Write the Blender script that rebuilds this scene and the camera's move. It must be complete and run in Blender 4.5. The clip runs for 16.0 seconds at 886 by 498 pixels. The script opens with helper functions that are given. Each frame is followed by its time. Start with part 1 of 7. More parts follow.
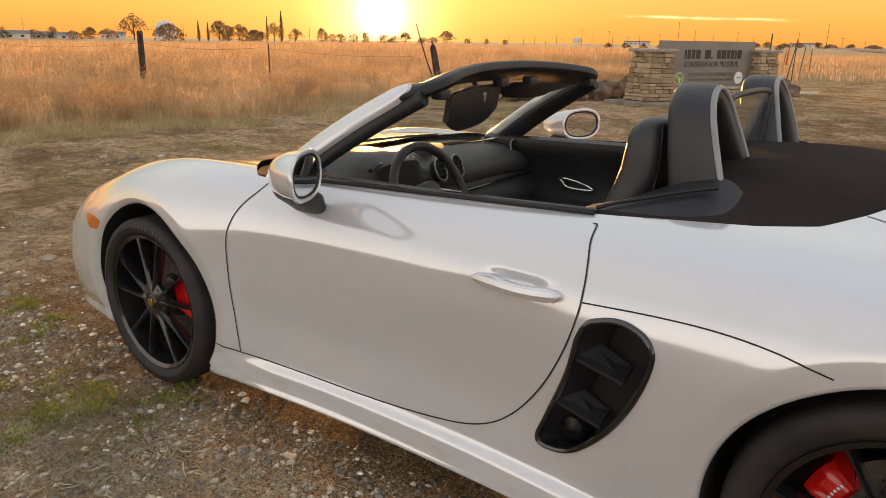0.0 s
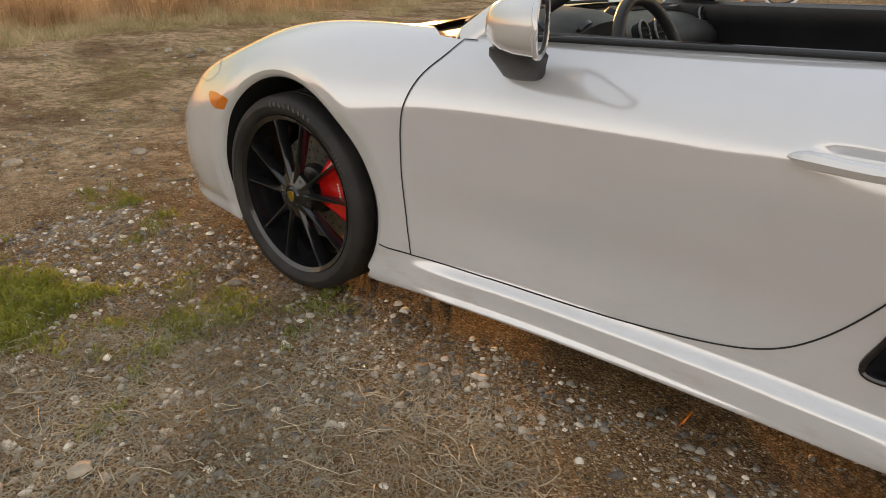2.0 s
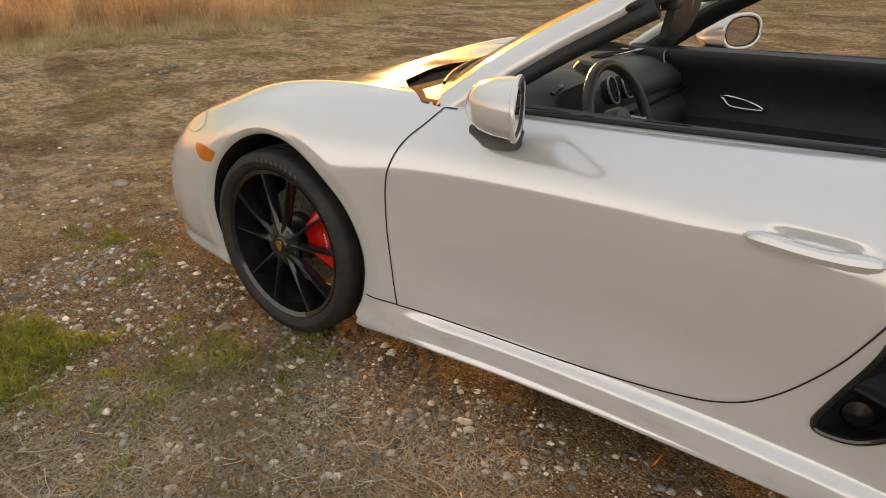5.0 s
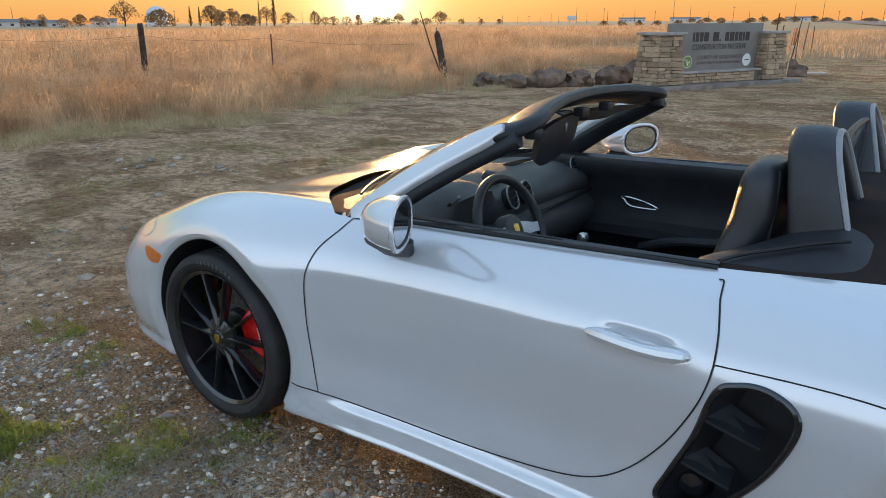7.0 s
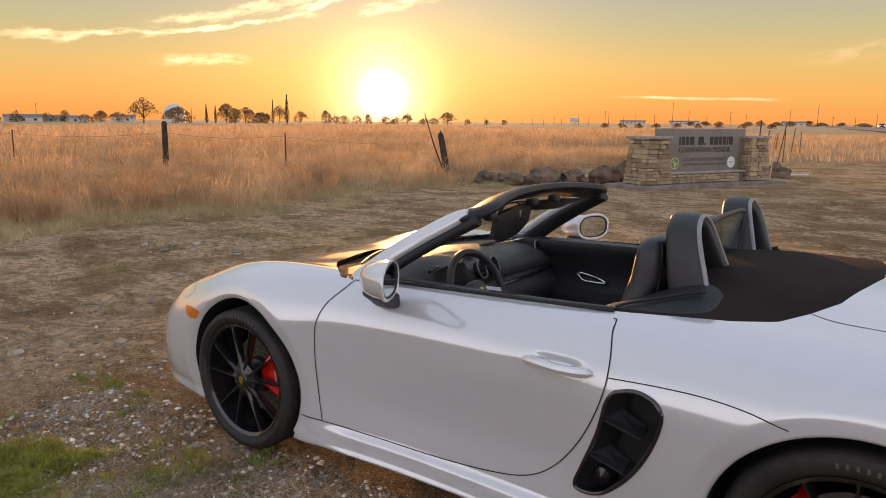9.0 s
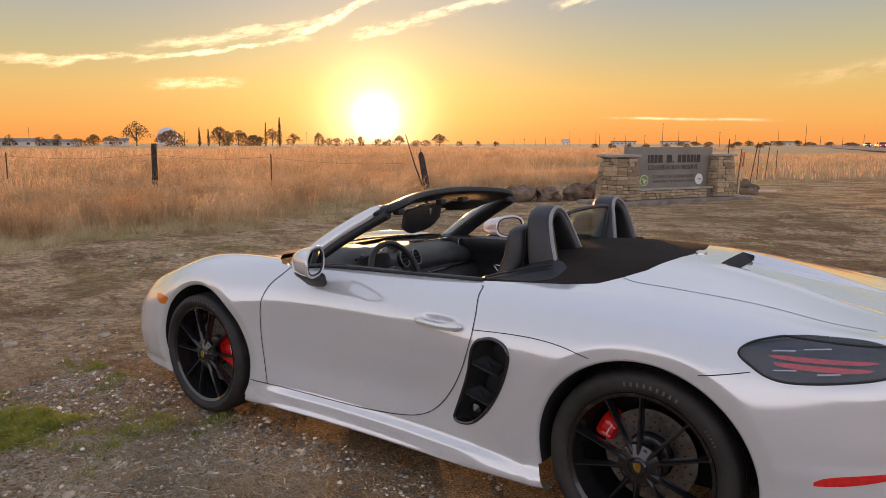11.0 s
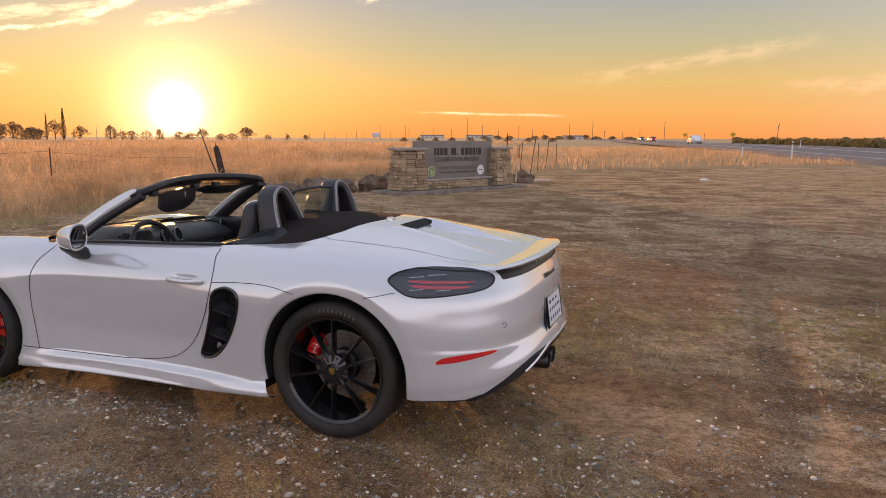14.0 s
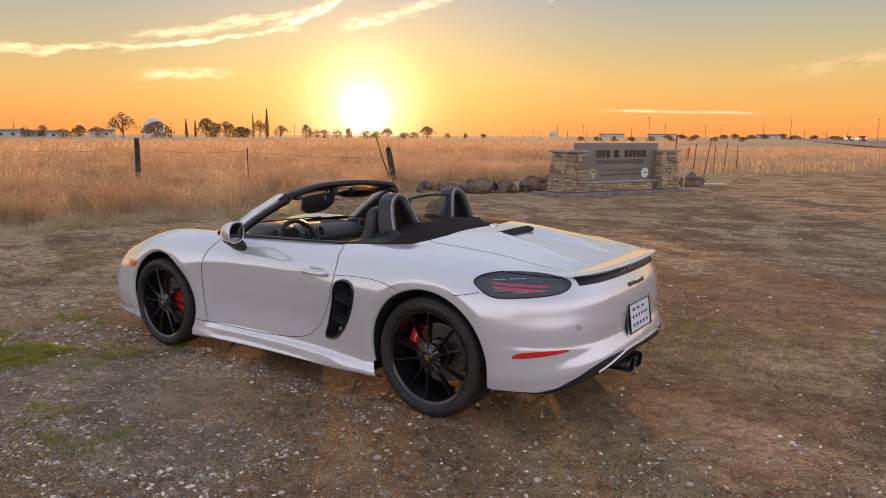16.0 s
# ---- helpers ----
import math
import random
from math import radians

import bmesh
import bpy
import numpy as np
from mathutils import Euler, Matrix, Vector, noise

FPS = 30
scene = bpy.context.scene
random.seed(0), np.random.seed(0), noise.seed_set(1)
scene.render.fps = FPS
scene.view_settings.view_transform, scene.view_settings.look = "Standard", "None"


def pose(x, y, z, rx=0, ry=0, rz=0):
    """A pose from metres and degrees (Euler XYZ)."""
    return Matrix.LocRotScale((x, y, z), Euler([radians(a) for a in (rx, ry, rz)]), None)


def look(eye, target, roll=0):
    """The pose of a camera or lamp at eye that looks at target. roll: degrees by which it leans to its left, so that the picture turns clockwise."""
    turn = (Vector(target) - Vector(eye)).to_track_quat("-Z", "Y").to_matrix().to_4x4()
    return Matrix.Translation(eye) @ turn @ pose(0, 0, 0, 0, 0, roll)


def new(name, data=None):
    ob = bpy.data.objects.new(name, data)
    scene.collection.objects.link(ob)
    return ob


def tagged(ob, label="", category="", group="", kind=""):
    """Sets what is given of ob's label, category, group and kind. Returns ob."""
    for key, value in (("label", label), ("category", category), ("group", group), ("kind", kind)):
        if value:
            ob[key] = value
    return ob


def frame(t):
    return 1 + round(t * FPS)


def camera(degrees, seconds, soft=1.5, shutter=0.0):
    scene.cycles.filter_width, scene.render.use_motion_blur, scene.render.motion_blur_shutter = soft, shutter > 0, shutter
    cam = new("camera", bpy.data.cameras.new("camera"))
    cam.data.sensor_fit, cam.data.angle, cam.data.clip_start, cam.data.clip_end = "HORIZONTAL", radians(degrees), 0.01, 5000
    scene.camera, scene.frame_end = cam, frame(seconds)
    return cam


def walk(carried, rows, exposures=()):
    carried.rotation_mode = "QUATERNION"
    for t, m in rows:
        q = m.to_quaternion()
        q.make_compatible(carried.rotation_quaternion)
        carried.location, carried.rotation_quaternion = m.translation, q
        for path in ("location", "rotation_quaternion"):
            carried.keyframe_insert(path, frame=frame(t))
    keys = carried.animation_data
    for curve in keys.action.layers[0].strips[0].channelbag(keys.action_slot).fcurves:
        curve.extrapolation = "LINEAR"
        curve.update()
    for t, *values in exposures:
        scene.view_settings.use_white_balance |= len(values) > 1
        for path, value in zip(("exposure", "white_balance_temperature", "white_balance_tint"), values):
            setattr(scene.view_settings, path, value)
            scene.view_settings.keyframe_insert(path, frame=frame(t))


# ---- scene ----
cam = camera(64.5, 16.0, soft=0.5)
PATH = [
    (0, (2.414, -2.2, 1.32), (1.278, -0.655, 0.753), 0.8),
    (0.5, (2.215, -2.23, 1.275), (1.04, -0.718, 0.699), 0.6),
    (1, (2.012, -2.209, 1.212), (0.817, -0.724, 0.607), 0.6),
    (1.5, (1.879, -2.183, 1.15), (0.695, -0.743, 0.425), 0.5),
    (2, (1.784, -2.196, 1.12), (0.621, -0.784, 0.311), 0.4),
    (2.5, (1.739, -2.207, 1.136), (0.592, -0.798, 0.301), 0.1),
    (3, (1.725, -2.21, 1.166), (0.591, -0.795, 0.321), -0.0),
    (5.5, (1.829, -2.246, 1.365), (0.736, -0.775, 0.564), -0.0),
    (6, (1.902, -2.248, 1.404), (0.802, -0.751, 0.663), -0.3),
    (6.5, (2.021, -2.243, 1.434), (0.914, -0.721, 0.755), -0.4),
    (7, (2.122, -2.276, 1.474), (1.0, -0.739, 0.858), -0.3),
    (7.5, (2.203, -2.367, 1.501), (1.058, -0.815, 0.972), -0.1),
    (8, (2.313, -2.486, 1.518), (1.142, -0.929, 1.069), -0.1),
    (10.5, (3.112, -3.032, 1.528), (1.954, -1.43, 1.223), 0.3),
    (11, (3.283, -3.08, 1.491), (2.121, -1.48, 1.194), 0.1),
    (11.5, (3.41, -3.235, 1.474), (2.262, -1.624, 1.179), 0.2),
    (12, (3.581, -3.258, 1.437), (2.497, -1.604, 1.143), 0.1),
    (12.5, (3.764, -3.316, 1.425), (2.854, -1.561, 1.122), 0.0),
    (13, (3.89, -3.444, 1.405), (3.121, -1.621, 1.11), 0.2),
    (13.5, (3.981, -3.587, 1.451), (3.275, -1.74, 1.152), 0.3),
    (14, (4.144, -3.679, 1.493), (3.44, -1.833, 1.18), 0.2),
    (14.5, (4.192, -3.773, 1.507), (3.446, -1.945, 1.191), 0.5),
    (15, (4.282, -3.843, 1.539), (3.395, -2.079, 1.219), 0.7),
    (15.5, (4.553, -3.866, 1.598), (3.505, -2.194, 1.27), 0.3),
    (16, (4.706, -3.835, 1.592), (3.571, -2.219, 1.273), 0.3),
]
walk(cam, [(t, look(eye, target, roll)) for t, eye, target, roll in PATH],
     exposures=[(0, .68, 8700, 14), (1, .70, 8600, 13), (2, .72, 8500, 12), (3, .72, 8600, 12), (5.5, .70, 9200, 14), (6.5, .60, 7500, 10), (7, .56, 5700, 2), (7.5, .56, 5700, 2), (8, .52, 7300, 14),
                (10.5, .40, 7300, 20), (12, .40, 7300, 22), (14, .42, 7200, 23), (16, .42, 7100, 23)])

# ---- light: a low sun behind thin haze, and the sky that goes with it ----
SUN_AZ, SUN_EL = radians(41.4), radians(2.1)            # to the left of +y, above the horizon
SUN_DIR = Vector((-math.sin(SUN_AZ) * math.cos(SUN_EL), math.cos(SUN_AZ) * math.cos(SUN_EL), math.sin(SUN_EL)))
sun_data = bpy.data.lights.new("sun", "SUN")
sun_data.energy, sun_data.angle, sun_data.color = 4.0, radians(0.6), (1.0, 0.50, 0.18)
sun = new("sun", sun_data)
sun.matrix_world = look(SUN_DIR * 50, (0, 0, 0))

world = bpy.data.worlds.new("sky")
scene.world = world
world.use_nodes = True
wt = world.node_tree
wt.nodes.clear()


class Nodes:
    """Short hand for building node trees."""

    def __init__(self, tree):
        self.t = tree

    def node(self, kind, props=(), **inputs):
        n = self.t.nodes.new(kind)
        p = dict(props)
        if "operation" in p:
            n.operation = p["operation"]
        if p.get("use_clamp"):
            n.use_clamp = True
        if "data_type" in p:
            n.data_type, n.blend_type = p["data_type"], p["blend_type"]
        if "interpolation_type" in p:
            n.interpolation_type = p["interpolation_type"]
        if "feature" in p:
            n.feature = p["feature"]
        for k, v in inputs.items():
            self.put(n.inputs[int(k[1:])] if k[0] == "i" and k[1:].isdigit() else n.inputs[k.replace("_", " ")], v)
        return n

    def put(self, socket, v):
        if isinstance(v, bpy.types.NodeSocket):
            self.t.links.new(v, socket)
        else:
            socket.default_value = v

    def math(self, op, a, b=0.0, c=0.0, clamp=False):
        return self.node("ShaderNodeMath", {"operation": op, "use_clamp": clamp}, i0=a, i1=b, i2=c).outputs[0]

    def vmath(self, op, a, b=(0, 0, 0)):
        n = self.node("ShaderNodeVectorMath", {"operation": op}, i0=a, i1=b)
        return n.outputs["Value"] if op in ("DOT_PRODUCT", "LENGTH", "DISTANCE") else n.outputs[0]

    def mix(self, f, a, b, how="MIX"):
        n = self.node("ShaderNodeMix", {"data_type": "RGBA", "blend_type": how})
        self.put(n.inputs[0], f)
        self.put(n.inputs[6], a)
        self.put(n.inputs[7], b)
        return n.outputs[2]

    def ramp(self, f, *stops, ease="LINEAR"):
        n = self.node("ShaderNodeValToRGB", Fac=f)
        n.color_ramp.interpolation = ease
        els = n.color_ramp.elements
        while len(els) < len(stops):
            els.new(0.5)
        for e, (p, c) in zip(els, stops):
            e.position = p
            e.color = (*c, 1) if isinstance(c, tuple) else (c, c, c, 1)
        return n.outputs[0]

    def step(self, x, lo, hi):
        n = self.node("ShaderNodeMapRange", {"interpolation_type": "SMOOTHSTEP"}, Value=x)
        n.inputs[1].default_value, n.inputs[2].default_value = lo, hi
        return n.outputs[0]

    def noise(self, vec, scale, detail=4.0, rough=0.55, warp=0.0):
        n = self.node("ShaderNodeTexNoise", Vector=vec, Scale=scale, Detail=detail, Roughness=rough, Distortion=warp)
        return n.outputs[0]

    def sep(self, vec):
        return self.node("ShaderNodeSeparateXYZ", i0=vec).outputs

    def xyz(self, x, y, z=0.0):
        return self.node("ShaderNodeCombineXYZ", i0=x, i1=y, i2=z).outputs[0]


w = Nodes(wt)
sky = w.node("ShaderNodeTexSky")
sky.sky_type, sky.sun_disc, sky.sun_elevation, sky.sun_rotation = "NISHITA", False, SUN_EL, -SUN_AZ
sky.air_density, sky.dust_density, sky.ozone_density = 1.6, 3.0, 2.0
way = w.vmath("NORMALIZE", w.node("ShaderNodeTexCoord").outputs["Generated"])
wx, wy, wz = w.sep(way)
up = w.math("MAXIMUM", wz, 0.0)
near = w.vmath("DOT_PRODUCT", way, tuple(SUN_DIR))
west = w.math("MULTIPLY_ADD", near, 0.5, 0.5)
# thin haze: glowing orange low in the west, dusky rose in the east, pale grey-blue overhead
hazew = w.ramp(up, (0.0, (.69, .27, .070)), (.035, (.66, .355, .100)), (.075, (.55, .40, .150)), (.12, (.38, .375, .225)), (.18, (.26, .315, .315)), (.28, (.26, .335, .39)), (.50, (.42, .50, .60)), (1.0, (.33, .42, .60)))
hazee = w.ramp(up, (0.0, (.88, .90, .98)), (.08, (.92, .96, 1.06)), (.20, (.82, .90, 1.05)), (.45, (.43, .51, .65)), (1.0, (.32, .41, .59)))
haze = w.mix(w.step(west, .30, .90), hazee, hazew)
glow = w.math("POWER", w.math("MAXIMUM", near, 0.0), 45.0)
core = w.math("POWER", w.math("MAXIMUM", near, 0.0), 520.0)
disc = w.math("POWER", w.math("MAXIMUM", near, 0.0), 5000.0)
haze = w.mix(1.0, haze, w.mix(glow, (0, 0, 0, 1), (.20, .175, .065, 1)), "ADD")
haze = w.mix(1.0, haze, w.mix(core, (0, 0, 0, 1), (.95, .86, .52, 1)), "ADD")
haze = w.mix(1.0, haze, w.mix(disc, (0, 0, 0, 1), (5.0, 4.2, 2.8, 1)), "ADD")
# wisps of high cloud, in degrees of bearing (to the left of +y) and height
bearing = w.math("MULTIPLY", w.math("ARCTAN2", w.math("MULTIPLY", wx, -1.0), wy), 57.29578)
height = w.math("MULTIPLY", w.math("ARCSINE", wz), 57.29578)
spot = w.xyz(bearing, height)


def wisp(b0, h0, b1, h1, wide, ragged, seed, strength):
    """A streak of cloud from one bearing and height to another."""
    length = math.hypot(b1 - b0, h1 - h0)
    ub, uh = (b1 - b0) / length, (h1 - h0) / length
    db, dh = w.math("SUBTRACT", bearing, b0), w.math("SUBTRACT", height, h0)
    along = w.math("ADD", w.math("MULTIPLY", db, ub), w.math("MULTIPLY", dh, uh))
    off = w.math("SUBTRACT", w.math("MULTIPLY", dh, ub), w.math("MULTIPLY", db, uh))
    v = w.xyz(w.math("MULTIPLY", along, .22), w.math("MULTIPLY", off, .7), seed)
    sway = w.math("MULTIPLY", w.math("SUBTRACT", w.noise(v, 1.0, 5, .6), .5), ragged)
    side = w.math("ABSOLUTE", w.math("ADD", off, sway))
    body = w.math("SUBTRACT", 1.0, w.step(side, 0.0, wide))
    ends = w.math("MULTIPLY", w.step(along, 0, length * .3), w.math("SUBTRACT", 1.0, w.step(along, length * .75, length)))
    fleck = w.step(w.noise(v, 2.6, 6, .65), .34, .62)
    return w.math("MULTIPLY", w.math("MULTIPLY", w.math("MULTIPLY", body, ends), fleck), strength)


clouds = None
for spec in ((70, 5.4, 55, 6.6, .38, 2.4, 1.0, .8), (60, 5.8, 45.5, 8.2, .30, 2.0, 11.0, 1.2), (49, 7.6, 40.5, 11.4, .42, 1.6, 12.0, 1.6), (60, 6.6, 44, 9.6, .45, 2.2, 2.0, .55), (44, 8.0, 36.5, 9.8, .55, 2.2, 3.0, .8), (39, 9.6, 30, 11.6, .5, 1.8, 4.0, .85),
             (59, 4.4, 51, 4.6, .5, 1.4, 5.0, .55), (28, 10.2, 23, 11.6, .45, 1.4, 6.0, .6), (24, 2.05, 10, 1.7, .16, .25, 7.0, .75),
             (12, 4.2, -8, 7.2, .9, 2.0, 8.0, .30), (-2, 3.4, -22, 4.8, .8, 2.0, 9.0, .26), (62, 11.5, 46, 15.5, 1.1, 2.6, 10.0, .7)):
    c = wisp(*spec)
    clouds = c if clouds is None else w.math("MAXIMUM", clouds, c)
lit = w.mix(w.step(near, .86, .995), (.98, .70, .42, 1), (1.5, 1.2, .70, 1))
haze = w.mix(w.math("MINIMUM", clouds, 0.85), haze, lit)
whole = w.mix(1.0, haze, w.mix(1.0, sky.outputs[0], (.022, .022, .022, 1), "MULTIPLY"), "ADD")
bg = w.node("ShaderNodeBackground", Color=whole, Strength=1.0)
w.t.links.new(bg.outputs[0], w.node("ShaderNodeOutputWorld").inputs[0])

# ---- materials ----
def material(name, base, rough=0.5, metal=0.0, spec=0.5, coat=0.0, bump=0.0, bump_scale=60.0, vary=0.0, vary_scale=3.0, per=None, second=None, sheen=0.0, trans=0.0):
    """A surface with two scales of variation: broad tone (vary) and fine relief (bump). per: 'object' or 'island' shifts each piece's tone."""
    m = bpy.data.materials.new(name)
    m.use_nodes = True
    n = Nodes(m.node_tree)
    b = m.node_tree.nodes["Principled BSDF"]
    pos = n.node("ShaderNodeTexCoord").outputs["Object"]
    col = (*base, 1)
    if vary:
        f = n.noise(pos, vary_scale, 6, .6)
        dark = (*[c * (1 - vary) for c in base], 1)
        lite = (*(second or [min(1, c * (1 + vary)) for c in base]), 1)
        col = n.mix(n.step(f, .3, .7), dark, lite)
        n.put(b.inputs["Roughness"], n.math("ADD", rough - .06, n.math("MULTIPLY", n.noise(pos, vary_scale * 5, 3), .12)))
    else:
        b.inputs["Roughness"].default_value = rough
    if per:
        r = n.node("ShaderNodeObjectInfo").outputs["Random"] if per == "object" else n.math("MULTIPLY_ADD", n.math("POWER", n.node("ShaderNodeNewGeometry").outputs["Random Per Island"], 2.5), 2.6, -.25) if per == "chips" else n.node("ShaderNodeNewGeometry").outputs["Random Per Island"]
        hsv = n.node("ShaderNodeHueSaturation", Color=col, Value=n.math("MULTIPLY_ADD", r, .7, .65))
        col = hsv.outputs[0]
    n.put(b.inputs["Base Color"], col)
    b.inputs["Metallic"].default_value = metal
    b.inputs["Specular IOR Level"].default_value = spec
    b.inputs["Coat Weight"].default_value = coat
    b.inputs["Coat Roughness"].default_value = 0.03
    b.inputs["Transmission Weight"].default_value = trans
    if sheen:
        b.inputs["Sheen Weight"].default_value = sheen
    if bump:
        h = n.noise(pos, bump_scale, 5, .6)
        bp = n.node("ShaderNodeBump", Height=h, Strength=bump, Distance=0.01)
        n.put(b.inputs["Normal"], bp.outputs[0])
    return m


def glass(name, tint=(1, 1, 1), rough=0.0):
    m = bpy.data.materials.new(name)
    m.use_nodes = True
    b = m.node_tree.nodes["Principled BSDF"]
    b.inputs["Base Color"].default_value = (*tint, 1)
    b.inputs["Roughness"].default_value = rough
    b.inputs["Transmission Weight"].default_value = 1.0
    b.inputs["IOR"].default_value = 1.45
    return m


def thin_glass(name, tint, gloss=0.08):
    """A thin pane: clear with a faint reflection."""
    m = bpy.data.materials.new(name)
    m.use_nodes = True
    n = Nodes(m.node_tree)
    m.node_tree.nodes.clear()
    f = n.math("ADD", n.math("MULTIPLY", n.node("ShaderNodeFresnel", IOR=1.45).outputs[0], .5), gloss * .2)
    mixed = n.node("ShaderNodeMixShader", i0=f, i1=n.node("ShaderNodeBsdfTransparent", Color=(*tint, 1)).outputs[0],
                   i2=n.node("ShaderNodeBsdfGlossy", Roughness=0.02, Color=(1, 1, 1, 1)).outputs[0])
    m.node_tree.links.new(mixed.outputs[0], n.node("ShaderNodeOutputMaterial").inputs[0])
    return m


def leafy(name, base, second, glow=0.35, vary_scale=0.6):
    """Thin dry or green leaves: light comes through them."""
    m = bpy.data.materials.new(name)
    m.use_nodes = True
    n = Nodes(m.node_tree)
    m.node_tree.nodes.clear()
    pos = n.node("ShaderNodeTexCoord").outputs["Object"]
    r = n.node("ShaderNodeNewGeometry").outputs["Random Per Island"]
    f = n.math("ADD", n.math("MULTIPLY", n.step(n.noise(pos, vary_scale, 3), .3, .7), .6), n.math("MULTIPLY", r, .4))
    col = n.mix(f, (*base, 1), (*second, 1))
    mixed = n.node("ShaderNodeMixShader", i0=glow, i1=n.node("ShaderNodeBsdfDiffuse", Color=col).outputs[0],
                   i2=n.node("ShaderNodeBsdfTranslucent", Color=col).outputs[0])
    m.node_tree.links.new(mixed.outputs[0], n.node("ShaderNodeOutputMaterial").inputs[0])
    return m


def ground_material():
    """Bare trodden dirt with gravel, straw and moss; dry turf out in the field."""
    m = bpy.data.materials.new("dirt_and_turf")
    m.use_nodes = True
    n = Nodes(m.node_tree)
    b = m.node_tree.nodes["Principled BSDF"]
    pos = n.node("ShaderNodeTexCoord").outputs["Object"]
    x, y, z = n.sep(pos)
    broad = n.noise(pos, .45, 5, .6)
    mid = n.noise(pos, 2.2, 6, .65)
    fine = n.noise(pos, 34.0, 6, .7)
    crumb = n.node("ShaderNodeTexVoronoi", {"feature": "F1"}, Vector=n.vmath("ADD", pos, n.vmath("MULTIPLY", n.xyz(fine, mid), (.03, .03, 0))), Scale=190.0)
    grit = n.node("ShaderNodeTexVoronoi", {"feature": "F1"}, Vector=pos, Scale=75.0)
    soil = n.mix(n.step(broad, .36, .64), (.205, .125, .072, 1), (.37, .262, .170, 1))
    # paler, stonier dirt where cars turn, to the east and west of the parking place
    ragged = n.noise(n.vmath("MULTIPLY", pos, (1.0, 1.7, 1.0)), 1.5, 9, .74)
    blots = n.noise(n.vmath("ADD", pos, (4.0, 1.0, 0)), 5.0, 9, .74)
    away = n.step(n.math("ADD", n.math("ABSOLUTE", n.math("SUBTRACT", x, 1.0)), n.math("MULTIPLY", n.math("SUBTRACT", mid, .5), 3.0)), 1.5, 4.2)
    pale = n.math("MULTIPLY", n.step(ragged, .47, .55), n.math("MULTIPLY_ADD", away, .84, .14))
    # churned dark mud across the yard, and the tracks that run through it
    wide = n.math("ABSOLUTE", n.math("SUBTRACT", n.math("ADD", y, n.math("MULTIPLY", n.math("SUBTRACT", mid, .5), 1.6)), n.math("MULTIPLY_ADD", x, .3, 2.75)))
    mud = n.math("MULTIPLY", n.math("SUBTRACT", 1.0, n.step(wide, .9, 1.7)), n.step(x, 1.8, 3.6))
    off = n.math("ABSOLUTE", n.math("SUBTRACT", n.math("ADD", x, n.math("MULTIPLY", n.math("SUBTRACT", blots, .5), .25)), n.math("MULTIPLY_ADD", y, .042, 4.54)))
    track = n.math("MULTIPLY", n.math("SUBTRACT", 1.0, n.step(off, .07, .20)), n.math("MULTIPLY", n.step(y, -.6, .6), n.math("SUBTRACT", 1.0, n.step(y, 6.0, 14.0))))
    wet = n.math("MAXIMUM", n.math("MULTIPLY", mud, .62), n.math("MULTIPLY", track, .62))
    soil = n.mix(n.math("MULTIPLY", pale, n.math("SUBTRACT", 1.0, wet)), soil, n.mix(away, (.56, .45, .31, 1), (.68, .58, .47, 1)))
    soil = n.mix(n.math("MULTIPLY", n.math("MULTIPLY", away, n.math("SUBTRACT", 1.0, wet)), .22), soil, (.52, .42, .32, 1))
    soil = n.mix(n.math("MULTIPLY", wet, .72), soil, (.225, .120, .085, 1))
    soil = n.mix(n.math("MULTIPLY", n.step(blots, .51, .59), .50), soil, (.17, .105, .065, 1))
    soil = n.mix(n.math("MULTIPLY", n.step(blots, .44, .36), .40), soil, (.66, .50, .33, 1))
    soil = n.mix(n.math("MULTIPLY", n.step(fine, .57, .68), .45), soil, (.080, .048, .028, 1))
    specks = n.noise(n.vmath("ADD", pos, (2.0, 5.0, 0)), 13.0, 9, .80)
    soil = n.mix(n.math("MULTIPLY", n.step(specks, .545, .60), .55), soil, (.60, .50, .39, 1))
    soil = n.mix(n.math("MULTIPLY", n.step(specks, .455, .40), .60), soil, (.13, .080, .050, 1))
    stones = n.math("MULTIPLY", n.step(n.sep(grit.outputs["Color"])[0], .62, .70), n.math("SUBTRACT", 1.0, n.step(grit.outputs["Distance"], .30, .48)))
    soil = n.mix(stones, soil, n.mix(n.sep(grit.outputs["Color"])[1], (.16, .105, .065, 1), (.74, .60, .43, 1)))
    # loose crumbs of soil: each its own tone, dark between
    tone = n.sep(crumb.outputs["Color"])[0]
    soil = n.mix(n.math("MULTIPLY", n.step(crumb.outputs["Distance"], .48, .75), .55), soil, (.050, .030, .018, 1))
    soil = n.mix(n.math("MULTIPLY", n.step(tone, .72, .90), .60), soil, (.66, .55, .42, 1))
    soil = n.mix(n.math("MULTIPLY", n.step(tone, .28, .10), .55), soil, (.085, .042, .018, 1))
    # thatch of dead grass trodden into ragged patches and streaks, and bare scraped earth between
    thatch = n.noise(n.vmath("ADD", n.vmath("MULTIPLY", pos, (1.0, 1.35, 1.0)), (9.0, 2.0, 0)), .85, 11, .72, .6)
    open_yard = n.math("MULTIPLY", n.math("MAXIMUM", away, n.step(y, 2.5, 5.0)), n.math("SUBTRACT", 1.0, n.math("MULTIPLY", wet, .8)))
    soil = n.mix(n.math("MULTIPLY", n.math("MULTIPLY", n.step(thatch, .50, .535), open_yard), .78), soil, n.mix(n.step(specks, .42, .58), (.29, .21, .15, 1), (.70, .60, .48, 1)))
